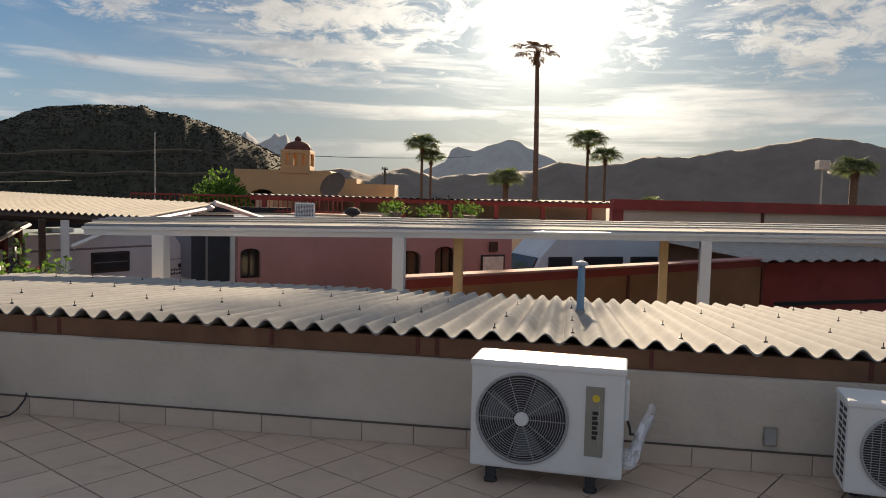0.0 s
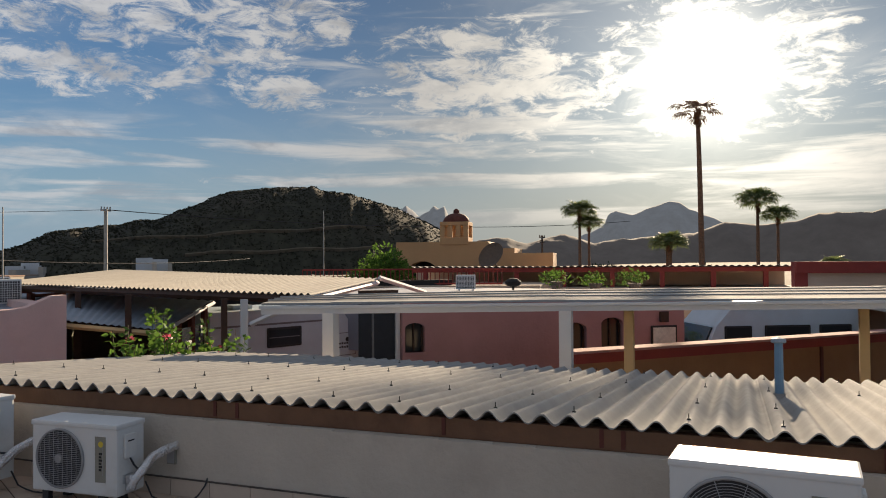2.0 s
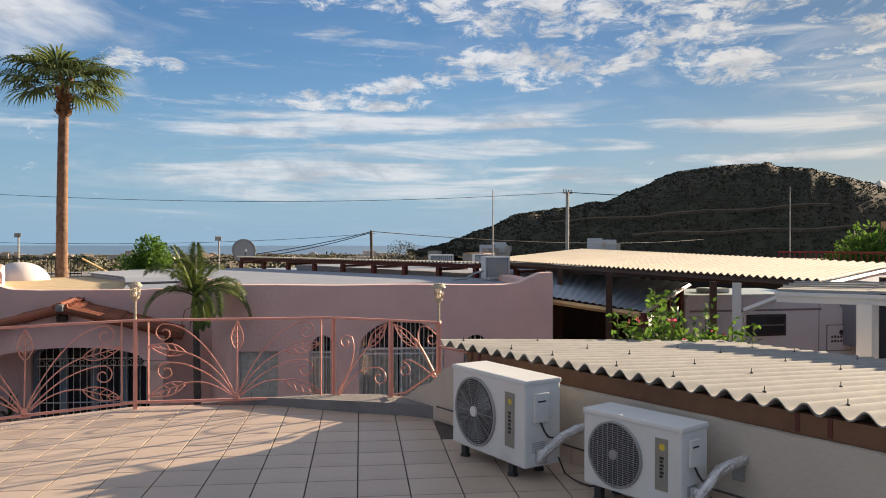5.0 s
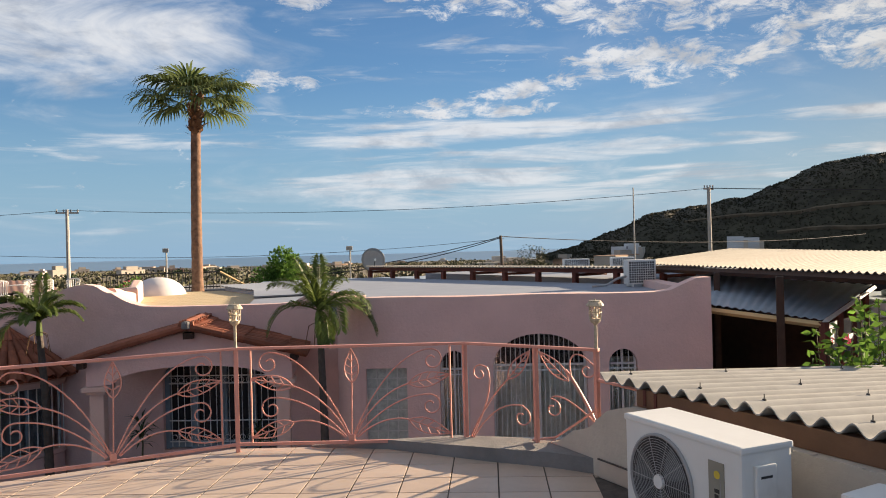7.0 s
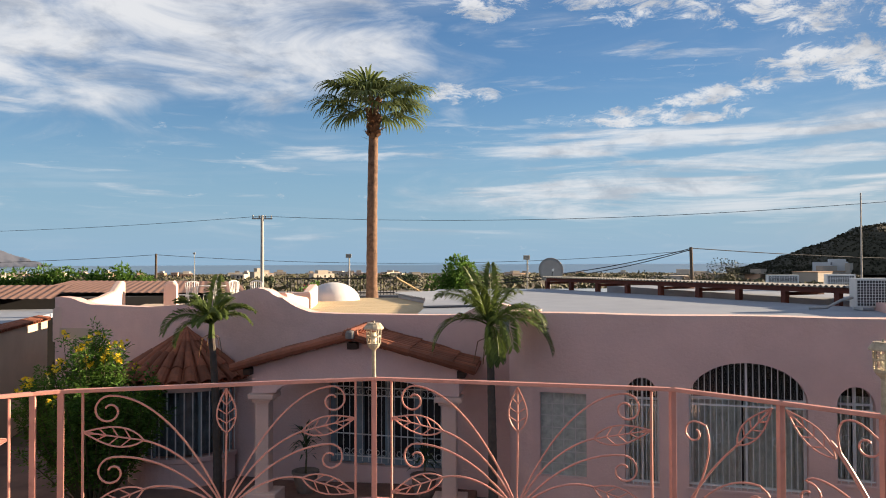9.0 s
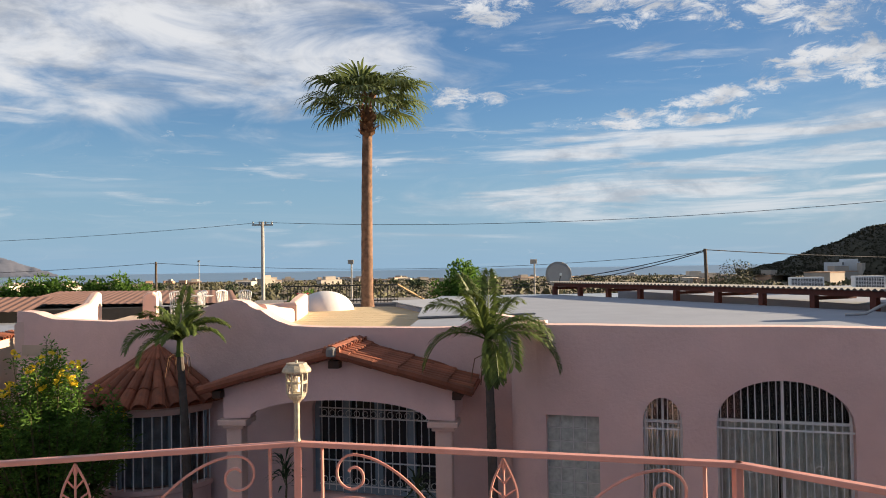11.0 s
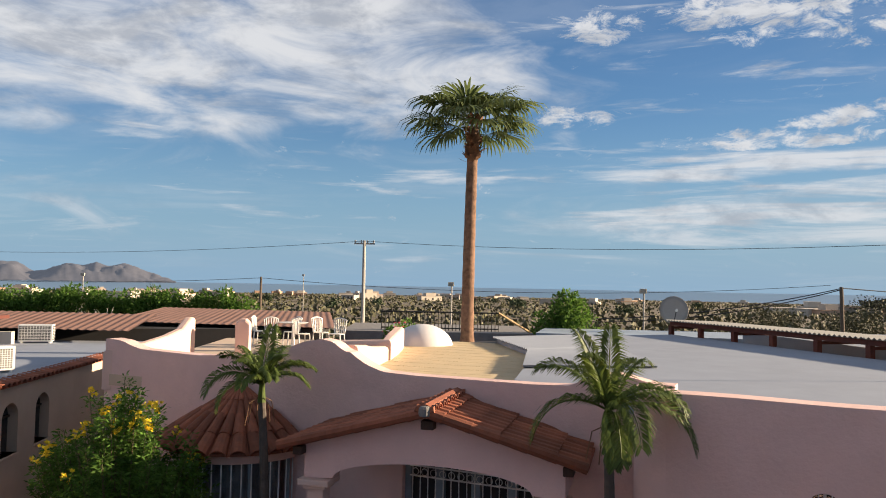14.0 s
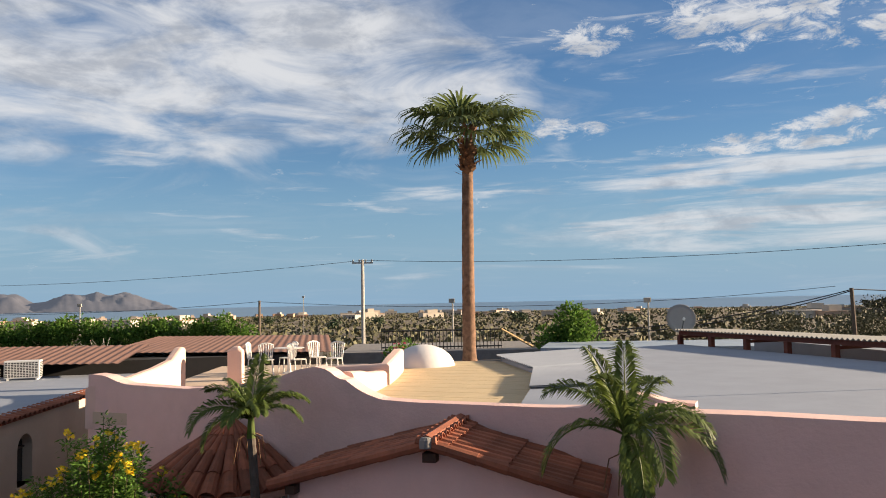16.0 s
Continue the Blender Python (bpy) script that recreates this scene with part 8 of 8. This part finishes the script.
pole("utility_pole", -2.95, 65.8, -3.6, 5.35, 0.16, "pole", "pale concrete utility pole with a short crossarm", ((0.8, 0.25),))
pole("utility_pole", 38.3, 42.0, GROUND, 5.55, 0.16, "pole", "pale concrete utility pole before the hill", ((0.45, 0.1),))
pole("utility_pole", 17.4, 36.0, GROUND, 2.25, 0.10, "wood", "short dark wooden pole", (), -0.15)
pole("utility_pole", -12.3, 75.8, -3.8, 2.4, 0.13, "wood", "dark wooden pole in the town")
pole("antenna_mast", 11.1, 18.4, 0.6, 3.2, 0.022, "pole", "thin galvanised antenna mast on the roof")
pole("utility_pole", *at(13.7, 90).xy, GROUND, 4.5, 0.15, "wood", "distant wooden pole with two crossarms", ((1.3, 0.2), (1.0, 0.8)))
pole("antenna_mast", *at(29.95, 60).xy, GROUND, 5.6, 0.05, "pole", "thin tall antenna mast before the hill")
pole("street_lamp", *at(-17.3, 40).xy, GROUND, 3.3, 0.06, "pole", "slim street lamp with a square head")
part("lamp_head", B(-0.35, 0.35, -0.25, 0.25, 6.0, 6.45, 0.05), "pole", bpy.data.objects["street_lamp"])
for q, zt in (((3.4, 60), 2.1), ((14.6, 52), 1.9), ((-33, 90), 2.4), ((-14.5, 140), 3.2)):
    pl = pole("street_lamp", q[0], q[1], -4.2, zt, 0.07, "pole", "slim pale street lamp over the town")
    part("lamp_head", B(-0.25, 0.15, -0.12, 0.12, zt + 4.0, zt + 4.3, 0.03), "townwhite", pl)


def wire(p, q, sag, r=0.02):
    p, q = Vector(p), Vector(q)
    pts = [p.lerp(q, k / 24) - Vector((0, 0, sag * 4 * (k / 24) * (1 - k / 24))) for k in range(25)]
    tagged(part("cable", T(pts, r, 4), "cable"), "thin dark overhead cable between poles", "cable", "overhead cables")


wire((-2.95, 65.8, 5.3), (38.3, 42.0, 5.5), 0.8, 0.016)
wire((-2.95, 65.8, 5.3), (-62, 96, 5.2), 0.9, 0.016)
wire((-12.3, 75.8, 2.3), (38, 70, 2.6), 1.0, 0.02)
wire((-12.3, 75.8, 2.3), (-60, 90, 2.4), 0.8, 0.02)
wire((38.3, 42.0, 5.5), (94, 12, 6.5), 1.0, 0.03)
wire((17.3, 36.0, 2.2), (6.5, 39.5, 0.6), 0.35, 0.02)
wire((17.3, 36.0, 2.15), (6.5, 39.5, 0.5), 0.45, 0.02)
wire((17.3, 36.0, 2.2), (60, 45, 2.0), 0.5, 0.02)


# ---- town and scrub ----
def town():
    rng = random.Random(77)
    specs = []
    for k in range(95):
        az_, d = 118 - 56 * rng.uniform(0, 1) ** 1.9, rng.uniform(0, 1) ** 0.7 * 650 + 260
        specs.append((az_, d, rng.uniform(5, 13), rng.uniform(4, 8), rng.uniform(2.6, 4.2)))
    for k in range(12):
        specs.append((rng.uniform(47, 62), rng.uniform(230, 420), rng.uniform(6, 12), rng.uniform(5, 8), rng.uniform(3, 5)))
    for i, (az_, d, w, dp, h) in enumerate(specs):
        p = at(az_, d)
        fall = max(0.0, min(1.0, (d - 40) / 1100.0))
        z0 = GROUND - 13.0 * fall * min(1.0, max(0.0, math.cos(radians(az_ - 92))) * 2.2) - 0.6
        z0 -= 1.3 if az_ < 82 else 0.3
        hs = thing("house", pose(p.x, p.y, z0, 0, 0, rng.uniform(-35, 35)), rng.choice(("low flat-roofed house in the distant town", "small pale house in the distant town")), "house", "houses of the town")
        body = part("house_body", B(-w / 2, w / 2, -dp / 2, dp / 2, 0, h + 0.6), rng.choice(("townwhite", "townwhite", "townpink")), hs)
        part("parapet", B(-w / 2 - 0.15, w / 2 + 0.15, -dp / 2 - 0.15, dp / 2 + 0.15, h + 0.6, h + 0.85), rng.choice(("townwhite", "townpink")), hs)
        if rng.random() < 0.5:
            part("upper_room", B(-w / 4, w / 4, -dp / 3, dp / 3, h + 0.85, h + 2.6), "townwhite", hs)
        for q in (-0.3, 0.05, 0.32):
            part("window", B(w * q - 0.5, w * q + 0.5, -dp / 2 - 0.05, -dp / 2 + 0.05, 1.5, 2.7), "dark", hs)
    # white villas on the hillside
    for az_, el, d, w in ((42.6, 0.40, 318, 6), (41.6, 0.30, 317, 4), (50.5, -0.1, 317, 5), (49.6, 0.1, 319, 4.5)):
        p = at(az_, d, el)
        hs = thing("villa", pose(p.x, p.y, p.z - 4, 0, 0, 40), "white villa on the foot of the hill", "house", "villas on the hill")
        part("house_body", B(-w / 2, w / 2, -3, 3, -7, 3.9), "paintwhite", hs)
        part("terrace", B(-w / 2 - 2, w / 2 + 1, -4.5, -3, -7, 2.4), "townwhite", hs)
        for q in (-0.3, 0.0, 0.3):
            part("window", B(w * q - 0.8, w * q + 0.8, -3.05, -2.95, 2.9, 3.9), "pane", hs)
    # scrub over the plain
    bm = bmesh.new()
    for k in range(11000):
        az_, d = rng.uniform(44, 125), 34 + rng.uniform(0, 1) ** 1.6 * 900
        p = at(az_, d)
        fall = max(0.0, min(1.0, (d - 40) / 1100.0))
        z0 = GROUND - 13.0 * fall * min(1.0, max(0.0, math.cos(radians(az_ - 92))) * 2.2)
        s = rng.uniform(0.35, 0.95) * (1 + d / 1500)
        for j in range(6):
            q = Vector((p.x, p.y, z0)) + Vector((rng.uniform(-1, 1), rng.uniform(-1, 1), rng.uniform(-0.1, 0.9))) * s
            leaf_quad(bm, q, (Vector((0, 0, 0.5)) + rvec(rng)).normalized(), rvec(rng), s * 1.05, s * 0.85)
    tagged(part("plain_scrub", bm, "leafolive"), "olive desert scrub across the plain", "scrub", kind="stuff")
    # palms and dark trees on the shoreline
    for k in range(16):
        az_, d = rng.uniform(66, 116), rng.uniform(170, 420)
        p = at(az_, d)
        flowering_shrub("town_tree", p.x, p.y, GROUND - 4.6 * d / 420 - 1, (2.2, 2.2, 1.6), 420, 0.7, "dark green tree among the houses", None, 0, 100 + k, "tree", "leafdark", 0.5)
    flowering_shrub("mesquite", 36.0, 63.6, -3.6, (3.2, 3.0, 2.2), 5200, 0.20, "feathery olive mesquite tree", None, 0, 141, "tree", "leafolive", 0.35)
    flowering_shrub("mesquite", *at(62, 75).xy, -3.4, (3.0, 3.0, 1.9), 3200, 0.22, "feathery olive mesquite tree", None, 0, 142, "tree", "leafolive", 0.3)
    for k in range(12):
        az_ = rng.uniform(-22, 18)
        p = at(az_, rng.uniform(60, 110))
        flowering_shrub("far_tree", p.x, p.y, GROUND, (2.6, 2.4, 1.6), 900, 0.5, "dark tree under the ridges", None, 0, 160 + k, "tree", "leafdark", 0.4)


town()
floor_tiles()
